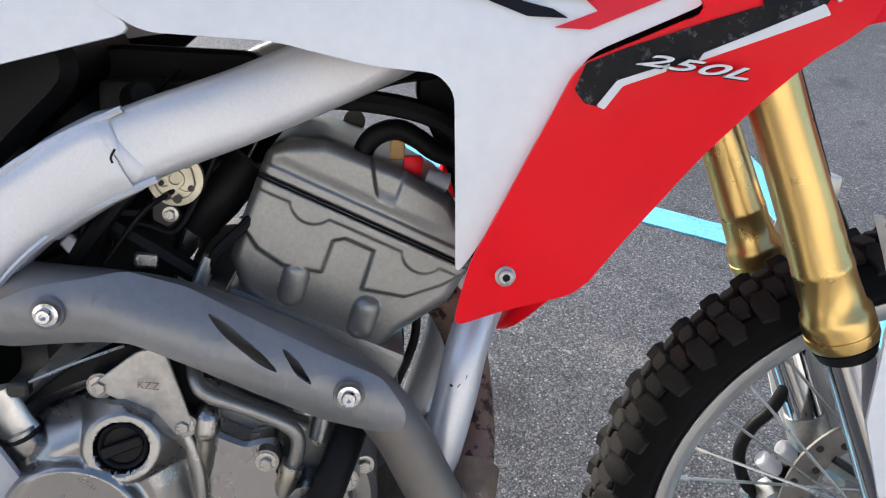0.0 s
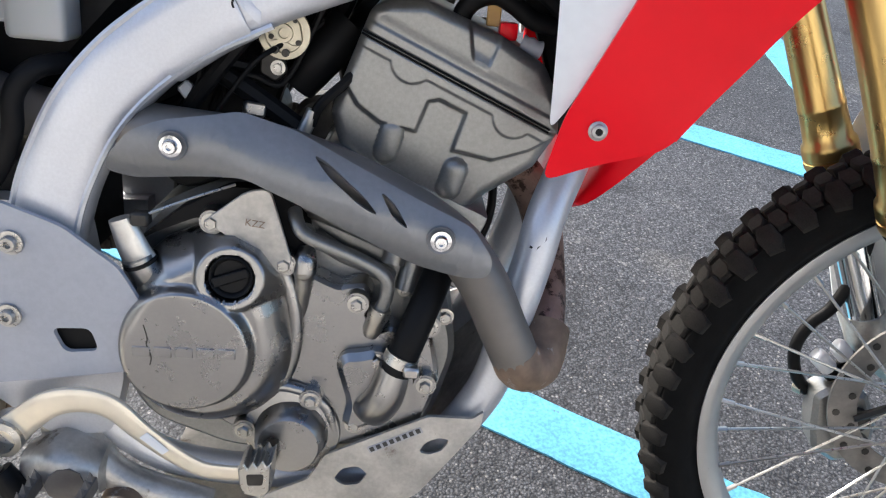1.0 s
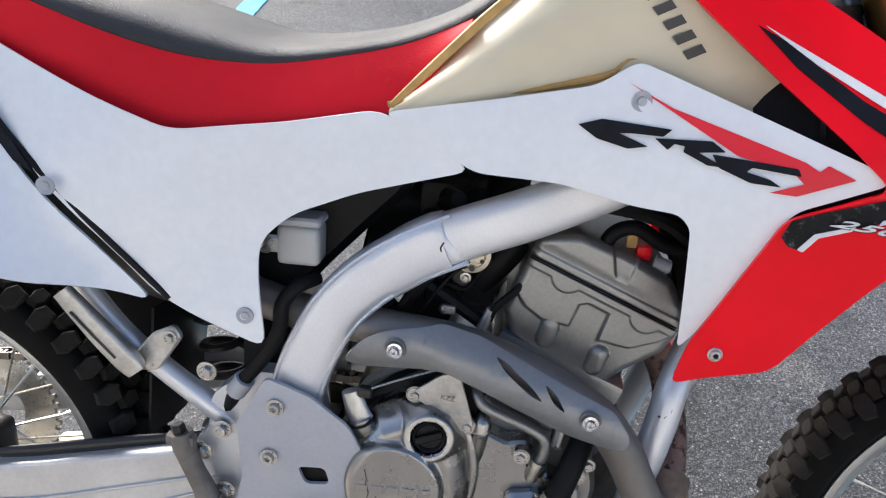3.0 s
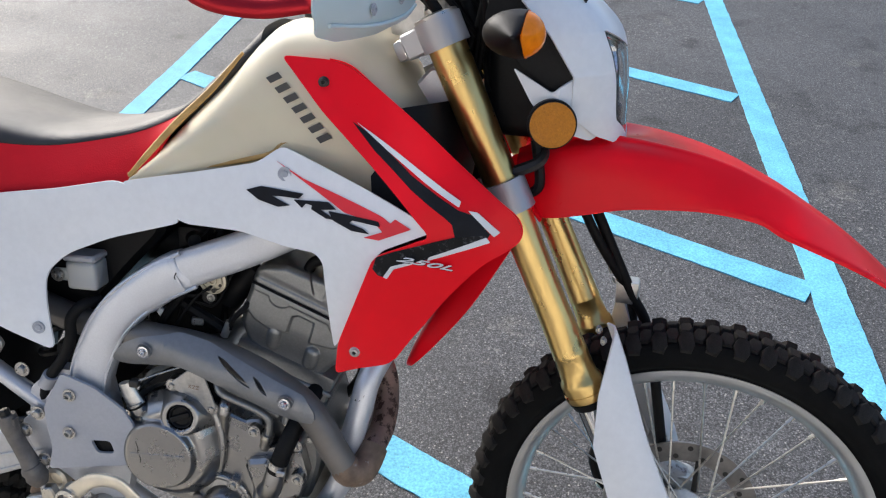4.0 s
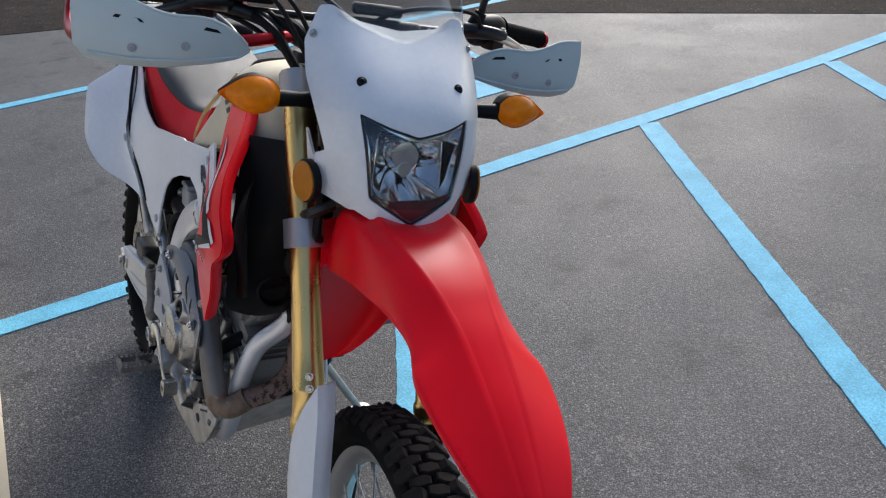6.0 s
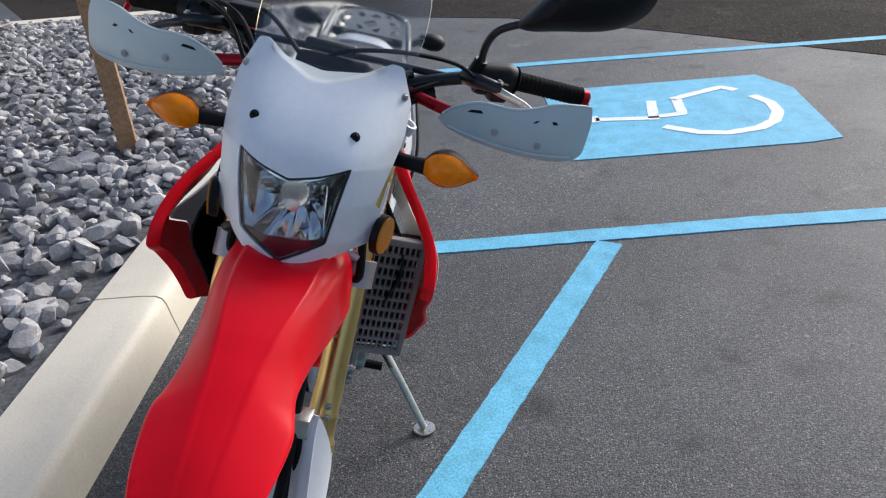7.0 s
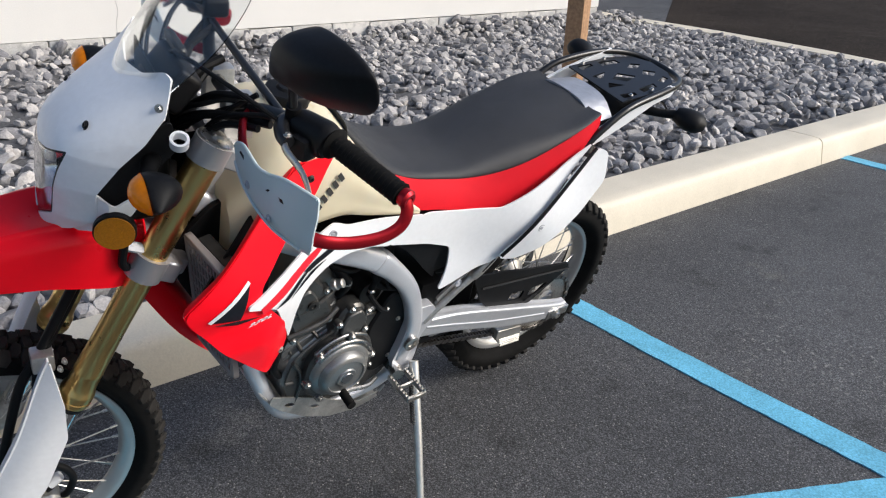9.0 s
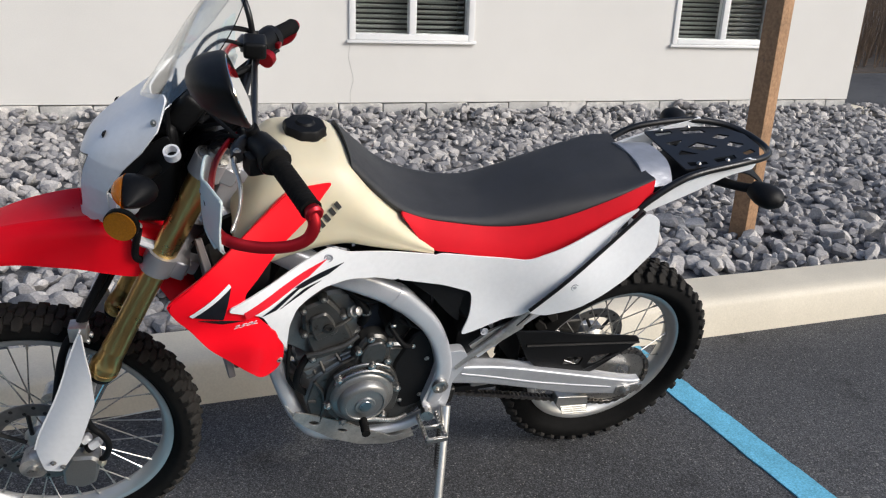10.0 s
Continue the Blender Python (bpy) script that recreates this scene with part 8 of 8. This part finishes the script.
scr = loft([[(1.135, -0.118, 1.200), (1.165, -0.07, 1.188), (1.185, 0, 1.182), (1.165, 0.07, 1.188), (1.135, 0.118, 1.200)],
            [(1.075, -0.128, 1.265), (1.115, -0.075, 1.262), (1.135, 0, 1.260), (1.115, 0.075, 1.262), (1.075, 0.128, 1.265)],
            [(1.025, -0.115, 1.335), (1.060, -0.068, 1.342), (1.080, 0, 1.345), (1.060, 0.068, 1.342), (1.025, 0.115, 1.335)],
            [(0.995, -0.070, 1.395), (1.015, -0.04, 1.405), (1.022, 0, 1.408), (1.015, 0.04, 1.405), (0.995, 0.070, 1.395)]], 22, 22, 0.0025)
screen = part("windscreen", scr, SCREEN, bike, "clear plastic windscreen above the headlight", TURNC)
screen.visible_shadow = False
part("instrument_panel", box((-0.022, -0.06, -0.035), (0.022, 0.06, 0.035), 0.012, 3, m=Matrix.Translation((1.105, 0, 1.165)) @ pose(0, 0, 0, 0, -38, 0)), BLACK, bike, "black instrument pod", TURNC)
part("instrument_glass", box((-0.026, -0.05, -0.027), (-0.0222, 0.05, 0.027), 0.002, 1, m=Matrix.Translation((1.105, 0, 1.165)) @ pose(0, 0, 0, 0, -38, 0)), GLOSSBLACK, bike, "", TURNC)
part("instrument_bracket", box((1.085, -0.05, 1.205), (1.10, 0.03, 1.222), 0.004, 1), DARKSTEEL, bike, "", TURNC)
for s in (-1, 1):
    part("indicator_stalk", tube([(1.150, s * 0.085, 1.085), (1.170, s * 0.14, 1.088), (1.180, s * 0.178, 1.090)], [0.015, 0.011, 0.013], 12), BLACK, bike, "", TURNC)
    ring = [Vector((math.cos(a), 0, math.sin(a))) for a in (q * math.tau / 14 for q in range(14))]
    drop = ((0, 0.011), (0.012, 0.0225), (0.032, 0.0275), (0.051, 0.0225), (0.070, 0.0100), (0.081, 0.002))
    shell = loft([[Vector((v.x * r * (1.05 if v.x > 0 else 1.6), y, v.z * r)) for v in ring] for y, r in drop], 24, 20, 0, closed=True)
    for v in shell.verts:
        v.co.x = min(v.co.x, 0.008)
    pod = part("indicator", shell, BLACK, bike, "black front turn signal", TURNC @ Matrix.Translation((1.184, s * 0.172, 1.095)) @ Matrix.Diagonal((1, s, 1, 1)))
    lz = loft([[Vector((v.x * r * 1.05, y, v.z * r * 0.97)) for v in ring] for y, r in drop], 24, 20, 0, closed=True)
    for v in lz.verts:
        v.co.x = max(v.co.x, 0.0084)
    part("indicator_lens", lz, AMBER, pod, "amber lens")
    rf = lathe([(0.0, 0), (0.031, 0), (0.031, 0.010), (0.028, 0.012), (0, 0.012)], 32)
    refl = part("side_reflector", rf, BLACK, bike, "round amber side reflector", TURNC @ turned((1.2165, s * 0.124, 0.983), (0.25, s, 0)))
    part("reflector_face", lathe([(0.0, 0), (0.0285, 0), (0.0285, 0.0025), (0, 0.003)], 32, Matrix.Translation((0, 0.0118, 0))), AMBERDARK, refl)
    part("reflector_arm", tube([(1.195, s * 0.10, 0.955), (1.205, s * 0.105, 0.90), (1.19, s * 0.095, 0.88)], 0.007, 8), BLACK, bike, "", TURNC)
    part("strap", tube([leg(s, 0.905, 0.01), leg(s, 0.905, 0.055), leg(s, 0.915, 0.06, -s * 0.03)], 0.008, 8, squash=1.4), DECALWHITE if s > 0 else DARKSTEEL, bike, "", TURN)
part("white_clip", lathe([(0.010, -0.008), (0.014, -0.008), (0.014, 0.008), (0.010, 0.008)], 20, turned((1.124, 0.128, 1.126), (0.1, 0.5, 1)), closed=True), DECALWHITE, bike, "white plastic cable clip", TURNC)

# handlebar, grips, guards, levers, mirrors
BAR = [(0.904, -0.408, 1.177), (0.950, -0.292, 1.191), (0.972, -0.235, 1.191), (1.000, -0.140, 1.168), (1.013, -0.07, 1.137), (1.015, 0, 1.133), (1.013, 0.07, 1.137), (1.000, 0.140, 1.168), (0.972, 0.235, 1.191), (0.950, 0.292, 1.191), (0.904, 0.408, 1.177)]
part("handlebar", tube(BAR, 0.0112, 12, 70), GLOSSBLACK, bike, "black handlebar", TURN)
part("crossbar", tube([(0.988, -0.18, 1.182), (0.988, 0.18, 1.182)], 0.0065, 10), GLOSSBLACK, bike, "", TURN)
GUARDLINE = [(0.176, 1.130), (0.186, 1.143), (0.205, 1.159), (0.238, 1.1735), (0.296, 1.1740), (0.325, 1.182), (0.362, 1.1945), (0.415, 1.1965), (0.4205, 1.170), (0.4185, 1.118), (0.405, 1.099), (0.370, 1.092), (0.300, 1.095), (0.235, 1.108), (0.195, 1.118)]
GUARDRUN = [(0.16, 1.052), (0.20, 1.062), (0.25, 1.068), (0.30, 1.068), (0.344, 1.064), (0.39, 1.050), (0.424, 1.033), (0.46, 1.010)]


def guard_x(y, z):
    """How far forward the handguard stands: bowed round the grip, its lower lip folded back."""
    y = abs(y)
    for (ya, xa), (yb, xb) in zip(GUARDRUN, GUARDRUN[1:]):
        if y <= yb:
            x = xa + (xb - xa) * (y - ya) / (yb - ya)
            break
    return x - 0.9 * max(0.0, 1.110 - z) - 2.2 * (z - 1.142) ** 2


for s in (-1, 1):
    part("bar_mount", box((0.985, s * 0.05 - 0.016, 1.075), (1.035, s * 0.05 + 0.016, 1.152), 0.007, 2), ALU, bike, "", TURN)
    gp = [(0.952, s * 0.286, 1.1915), (0.9505, s * 0.290, 1.1912), (0.908, s * 0.398, 1.1785), (0.906, s * 0.403, 1.178)]
    grip = part("grip", tube(gp, [0.024, 0.0158, 0.0158, 0.0172], 16, smooth=False), RUBBER, bike, "black rubber grip", TURN)
    for k in range(14):
        u = k / 13
        part("grip_ring", lathe([(0.0156, -0.0018), (0.0164, -0.0012), (0.0164, 0.0012), (0.0156, 0.0018)], 14, turned(Vector(gp[1]).lerp(Vector(gp[2]), 0.03 + 0.94 * u), (-0.39, s, -0.12)), closed=True), RUBBER, grip)
    part("bar_end", lathe([(0.013, 0), (0.0145, 0.010), (0.011, 0.014), (0.006, 0.014), (0.005, 0.010), (0, 0.010)], 16, turned((0.905, s * 0.405, 1.1775), (-0.39, s, -0.12))), REDMETAL, bike, "red bar end", TURN)
    hub = Matrix.Translation((0.968, s * 0.252, 1.189)) @ pose(0, 0, 0, 0, 0, s * 23)
    shape = tube([(0, -0.034 * s, 0), (0, -0.026 * s, 0), (0, 0.020 * s, 0.001), (0, 0.030 * s, 0)], [0.022, 0.027, 0.029, 0.024], 18, squash=0.85)
    box((0.004, -0.016, -0.030), (0.036, 0.016, 0.004), 0.008, 2, shape)
    switch = part("switch_box", shape, BLACK, bike, "black switch housing", TURN @ hub)
    part("switch_button", box((-0.034, -0.012, -0.006), (-0.024, 0.004, 0.006), 0.003, 2), PLATEGREY if s > 0 else REDMETAL, switch)
    part("switch_button", box((-0.030, 0.008, -0.018), (-0.020, 0.020, -0.008), 0.003, 2), GLOSSBLACK, switch)
    part("lever_perch", tube([(0.985, s * 0.205, 1.188), (1.002, s * 0.218, 1.190), (1.014, s * 0.245, 1.190), (1.013, s * 0.266, 1.187)], [0.014, 0.013, 0.011, 0.010], 12), GLOSSBLACK, bike, "", TURN)
    bolt((1.013, s * 0.262, 1.198), (0, 0, 1), SMALLBOLT).matrix_basis = TURN @ turned((1.013, s * 0.262, 1.197), (0, 0, 1))
    part("control_lever", tube([(1.012, s * 0.250, 1.187), (1.018, s * 0.272, 1.181), (1.008, s * 0.312, 1.166), (1.008, s * 0.345, 1.145), (1.016, s * 0.372, 1.128), (1.019, s * 0.380, 1.124)], [0.008, 0.0075, 0.006, 0.005, 0.006, 0.0045], 12, 40, squash=0.6), STEEL if s > 0 else GLOSSBLACK, bike, "bare metal clutch lever" if s > 0 else "black brake lever", TURN)
    gbar = tube([(0.905, s * 0.412, 1.177), (0.902, s * 0.420, 1.160), (0.912, s * 0.424, 1.140), (0.940, s * 0.424, 1.127), (0.985, s * 0.419, 1.123), (1.026, s * 0.409, 1.129), (1.045, s * 0.37, 1.131), (1.054, s * 0.29, 1.134), (1.050, s * 0.20, 1.142), (1.030, s * 0.135, 1.150), (1.010, s * 0.105, 1.152)], 0.0095, 12, 70, squash=0.55)
    part("guard_bar", gbar, REDMETAL, bike, "worn red metal handguard bar", TURN)
    hg = part("handguard", face([(s * y, z) for y, z in GUARDLINE], guard_x, 0.003, 0.006, 0.012), PALE, bike, "pale grey plastic handguard", TURN)
    rib = tube([(guard_x(y, z) + 0.0005, s * y, z) for y, z in ((0.196, 1.1215), (0.235, 1.1150), (0.29, 1.1085), (0.345, 1.1065), (0.400, 1.1090))], 0.0022, 8, 30)
    tube([(guard_x(y, z) - 0.001, s * y, z) for y, z in ((0.184, 1.139), (0.203, 1.156), (0.240, 1.1715), (0.292, 1.1725), (0.325, 1.180), (0.362, 1.1925), (0.412, 1.1945))], 0.0026, 8, 40, bm=rib)
    part("guard_rib", rib, PALE, hg)
    for y, z in ((0.272, 1.131), (0.343, 1.1225)):
        bolt((guard_x(y, z) + 0.001, s * y, z), (1, s * 0.1, 0), GUARDBOLT, hg)
    for a, b, lift in ((0.327, 0.368, 0.002), (0.222, 0.248, -0.003)):
        slot = [(s * a, 1.1560 + lift), (s * b, 1.1590 + lift), (s * (b - 0.004), 1.1635 + lift), (s * (a + 0.006), 1.1610 + lift)]
        part("guard_slot", face(slot, lambda y, z: guard_x(y, z) + 0.0006, 0.001, 0.001, 0), BLACK, hg)
    part("mirror_clamp", tube([(0.985, s * 0.215, 1.190), (0.992, s * 0.225, 1.222)], [0.014, 0.011], 10), BLACK, bike, "", TURN)
    stem = [(0.992, s * 0.225, 1.215), (0.998, s * 0.228, 1.250), (1.008, s * 0.245, 1.278), (1.022, s * 0.285, 1.300)]
    part("mirror_stem", tube(stem, 0.0065, 10, 30), GLOSSBLACK, bike, "", TURN)
    outline = [(0.268, 1.290), (0.286, 1.322), (0.322, 1.370), (0.352, 1.392), (0.410, 1.399), (0.452, 1.393), (0.468, 1.378), (0.462, 1.348), (0.436, 1.322), (0.400, 1.306), (0.340, 1.294), (0.292, 1.284)]
    mid = (0.382, 1.346)
    loops = [[Vector((1.004 + d + 0.36 * (z - mid[1]) * k - 0.10 * (y - mid[0]) * k, s * (mid[0] - cy + (y - mid[0]) * k), mid[1] - 0.3 * cy + (z - mid[1]) * k)) for y, z in outline] for d, k, cy in ((0.066, 0.30, 0.034), (0.056, 0.60, 0.026), (0.036, 0.84, 0.014), (0.014, 0.97, 0.004), (0.004, 1.0, 0.0), (0.0, 0.97, 0.0))]
    shell = part("mirror_shell", loft(loops, 48, 18, 0, closed=True), BLACK, bike, "black pointed mirror", TURN)
    flat_loops = [[Vector((1.004 + d + 0.36 * (z - mid[1]) * k - 0.10 * (y - mid[0]) * k, s * (mid[0] + (y - mid[0]) * k), mid[1] + (z - mid[1]) * k)) for y, z in outline] for d, k in ((0.0008, 0.93), (-0.0012, 0.92))]
    part("mirror_face", loft(flat_loops, 48, 2, 0, closed=True), MIRRORGLASS, shell, "mirror glass")
part("brake_reservoir", box((0.965, -0.20, 1.195), (1.01, -0.135, 1.228), 0.008, 3), BLACK, bike, "black brake fluid reservoir", TURN)
part("throttle_housing", tube([(0.962, -0.265, 1.190), (0.953, -0.286, 1.190)], 0.027, 16), BLACK, bike, "", TURN)
part("red_collar", tube([(0.967, -0.175, 1.180), (0.96, -0.19, 1.183)], 0.017, 12), REDMETAL, bike, "", TURN)
for k, (pts, r) in enumerate([([(1.000, 0.225, 1.190), (1.055, 0.18, 1.222), (1.095, 0.08, 1.225), (1.10, 0.00, 1.20), (1.11, -0.05, 1.14), (1.09, -0.05, 1.05), (1.05, -0.03, 0.95)], 0.0036),
                              ([(0.965, -0.26, 1.20), (1.03, -0.225, 1.228), (1.09, -0.16, 1.215), (1.12, -0.11, 1.14), (1.11, -0.06, 1.05), (1.08, -0.04, 0.95)], 0.0036),
                              ([(0.965, -0.255, 1.205), (1.04, -0.20, 1.232), (1.09, -0.14, 1.22), (1.115, -0.09, 1.14), (1.10, -0.05, 1.03)], 0.0036),
                              ([(0.985, -0.17, 1.20), (1.05, -0.12, 1.235), (1.10, -0.05, 1.20), (1.12, 0.02, 1.12), (1.16, 0.045, 1.0)], 0.004),
                              ([(0.94, 0.24, 1.19), (1.00, 0.17, 1.175), (1.05, 0.10, 1.14), (1.07, 0.05, 1.08)], 0.0042), ([(0.94, -0.24, 1.18), (1.0, -0.17, 1.16), (1.05, -0.11, 1.12), (1.07, -0.06, 1.05)], 0.0042)]):
    part("control_cable", tube(pts, r, 8, 60), HOSE, bike, "black control cable", TURN)
for px, pz, off in ((0.9635, 0.666, 0.009), (0.911, 1.010, 0.009)):
    for twin in both("shroud_bolt", lathe([(0, 0), (0.0072, 0), (0.0072, 0.0012), (0.0055, 0.0022), (0.0052, 0.0044), (0.0042, 0.005), (0.0028, 0.005), (0.0026, 0.0015), (0, 0.0015)], 24, turned((px, half_width(px, pz) + off, pz), (0, 1, 0))), WORNALU if pz < 0.9 else DARKSTEEL):
        side = 1 if twin.data.vertices[0].co.y > 0 else -1
        part("bolt_socket", lathe([(0.0027, 0), (0.0027, 0.0026), (0, 0.0026)], 6, turned((px, side * (half_width(px, pz) + off + 0.0012), pz), (0, side, 0))), BLACK, twin)
for px, pz, off in ((0.866, 0.895, 0.003), (0.490, 0.642, 0.001), (0.306, 0.776, 0.013)):
    both("panel_bolt", lathe([(0.0095, -0.002), (0.009, 0.001), (0.0045, -0.001), (0.004, 0.001), (0, 0.001)], 20, turned((px, half_width(px, pz) + off, pz), (0, 1, 0))), PLATEGREY)

# dark looms and the switch between the bars and the steering head
rng = random.Random(8)
for k in range(12):
    a = Vector((rng.uniform(0.985, 1.03), rng.uniform(-0.17, 0.17), rng.uniform(1.15, 1.185)))
    b = Vector((rng.uniform(1.09, 1.14), rng.uniform(-0.07, 0.07), rng.uniform(0.98, 1.08)))
    m = a.lerp(b, 0.5) + Vector((rng.uniform(0.0, 0.03), rng.uniform(-0.03, 0.03), rng.uniform(0.0, 0.035)))
    part("control_loom", tube([a, a.lerp(m, 0.55) + Vector((0, 0, 0.012)), m, b], rng.choice((0.0035, 0.0045, 0.006, 0.0075)), 8, 24), HOSE, bike, "", TURN)
part("ignition_switch", lathe([(0.020, -0.05), (0.021, 0.0), (0.017, 0.004), (0.006, 0.004), (0, 0.002)], 20, turned((1.075, 0.0, 1.125), (-0.3, 0, 1))), BLACK, bike, "black ignition switch", TURN)
part("wiring_boot", box((-0.022, -0.045, -0.018), (0.022, 0.045, 0.018), 0.010, 2, m=Matrix.Translation((1.085, 0.05, 1.05)) @ pose(0, 0, 0, 10, -25, 8)), HOSE, bike, "", TURN)

# ---- loose stone and bare blocks, last ----
STONE = mat("crushed_grey_stone", (0.345, 0.338, 0.335), 0.8, var=0.3, scale=9, grain=0.25, gscale=120, bump=0.35, bscale=60)
nt = STONE.node_tree
geo_node = nt.nodes.new("ShaderNodeNewGeometry")
rp = nt.nodes.new("ShaderNodeValToRGB")
rp.color_ramp.elements[0].color, rp.color_ramp.elements[1].color = (0.45, 0.46, 0.50, 1), (1.5, 1.45, 1.38, 1)
mul = nt.nodes.new("ShaderNodeMix")
mul.data_type, mul.blend_type = 'RGBA', 'MULTIPLY'
mul.inputs[0].default_value = 1.0
bc = nt.nodes["Principled BSDF"].inputs["Base Color"]
src = bc.links[0].from_socket
nt.links.new(geo_node.outputs["Random Per Island"], rp.inputs[0])
nt.links.new(src, mul.inputs[6])
nt.links.new(rp.outputs[0], mul.inputs[7])
nt.links.new(mul.outputs[2], bc)

rng = random.Random(11)
shapes = []
for k in range(14):
    b = bmesh.new()
    bmesh.ops.create_icosphere(b, subdivisions=2, radius=1.0)
    cuts = [Vector((rng.gauss(0, 1), rng.gauss(0, 1), rng.gauss(0, 1))).normalized() for _ in range(9)]
    for v in b.verts:
        for c in cuts:
            d = v.co.dot(c) - 0.62
            if d > 0:
                v.co -= c * d
        v.co += v.co * 0.10 * noise.noise(v.co * 1.7 + Vector((k * 3.1, 0, 0)))
    bmesh.ops.dissolve_limit(b, angle_limit=radians(9), verts=b.verts, edges=b.edges)
    bmesh.ops.triangulate(b, faces=b.faces)
    b.verts.index_update()
    shapes.append(([v.co.copy() for v in b.verts], [[v.index for v in f.verts] for f in b.faces]))
    b.free()
verts, faces = [], []


def drop_stone(x, y, z, s):
    vs, fs = shapes[rng.randrange(len(shapes))]
    m = Euler((rng.uniform(0, 6.3), rng.uniform(0, 6.3), rng.uniform(0, 6.3))).to_matrix()
    sc = Vector((s * rng.uniform(0.75, 1.3), s * rng.uniform(0.75, 1.2), s * rng.uniform(0.5, 0.85)))
    base = len(verts)
    flatm = Euler((rng.gauss(0, 0.45), rng.gauss(0, 0.45), rng.uniform(0, 6.3))).to_matrix()
    for v in vs:
        w = flatm @ Vector([a * b for a, b in zip(m @ v, sc)])
        verts.append((x + w.x, y + w.y, z + w.z))
    faces.extend([[i + base for i in f] for f in fs])


for i in range(11500):
    x = 4.6 - 10.35 * rng.random()
    yk = kerb_y(x) - 0.30
    y = yk + (-4.83 - yk) * rng.random()
    if x < -5.25 and y > -1.35:
        continue
    s = 0.024 + 0.036 * rng.random() ** 1.6
    if rng.random() < 0.04:
        s *= 1.45
    drop_stone(x, y, 0.125 - 0.02 * (y - yk) / (-4.83 - yk) + rng.uniform(-0.012, 0.03) + 0.09 * max(0.0, 1.0 - (y + 4.83) / 0.45), s)
me = bpy.data.meshes.new("gravel")
me.from_pydata(verts, [], faces)
me.materials.append(STONE)
tagged(new("gravel", me), "loose crushed blue-grey stone heaped behind the kerb", "gravel", "", "stuff")

rng = random.Random(3)
x = -5.37
course = tagged(new("block_course"), "bare and flaking concrete blocks at the wall's foot", "block course", "", "structure")
while x < 9.3:
    w = 0.39 if x > -5.3 else 0.25
    ob = part("concrete_block", box((x + 0.003, WY - 0.19, -0.02), (x + w - 0.003, WY - 0.004 + rng.uniform(-0.003, 0.003), 0.26 + rng.uniform(-0.008, 0.003)), 0.006, 1), BLOCK, course)
    x += w + 0.004
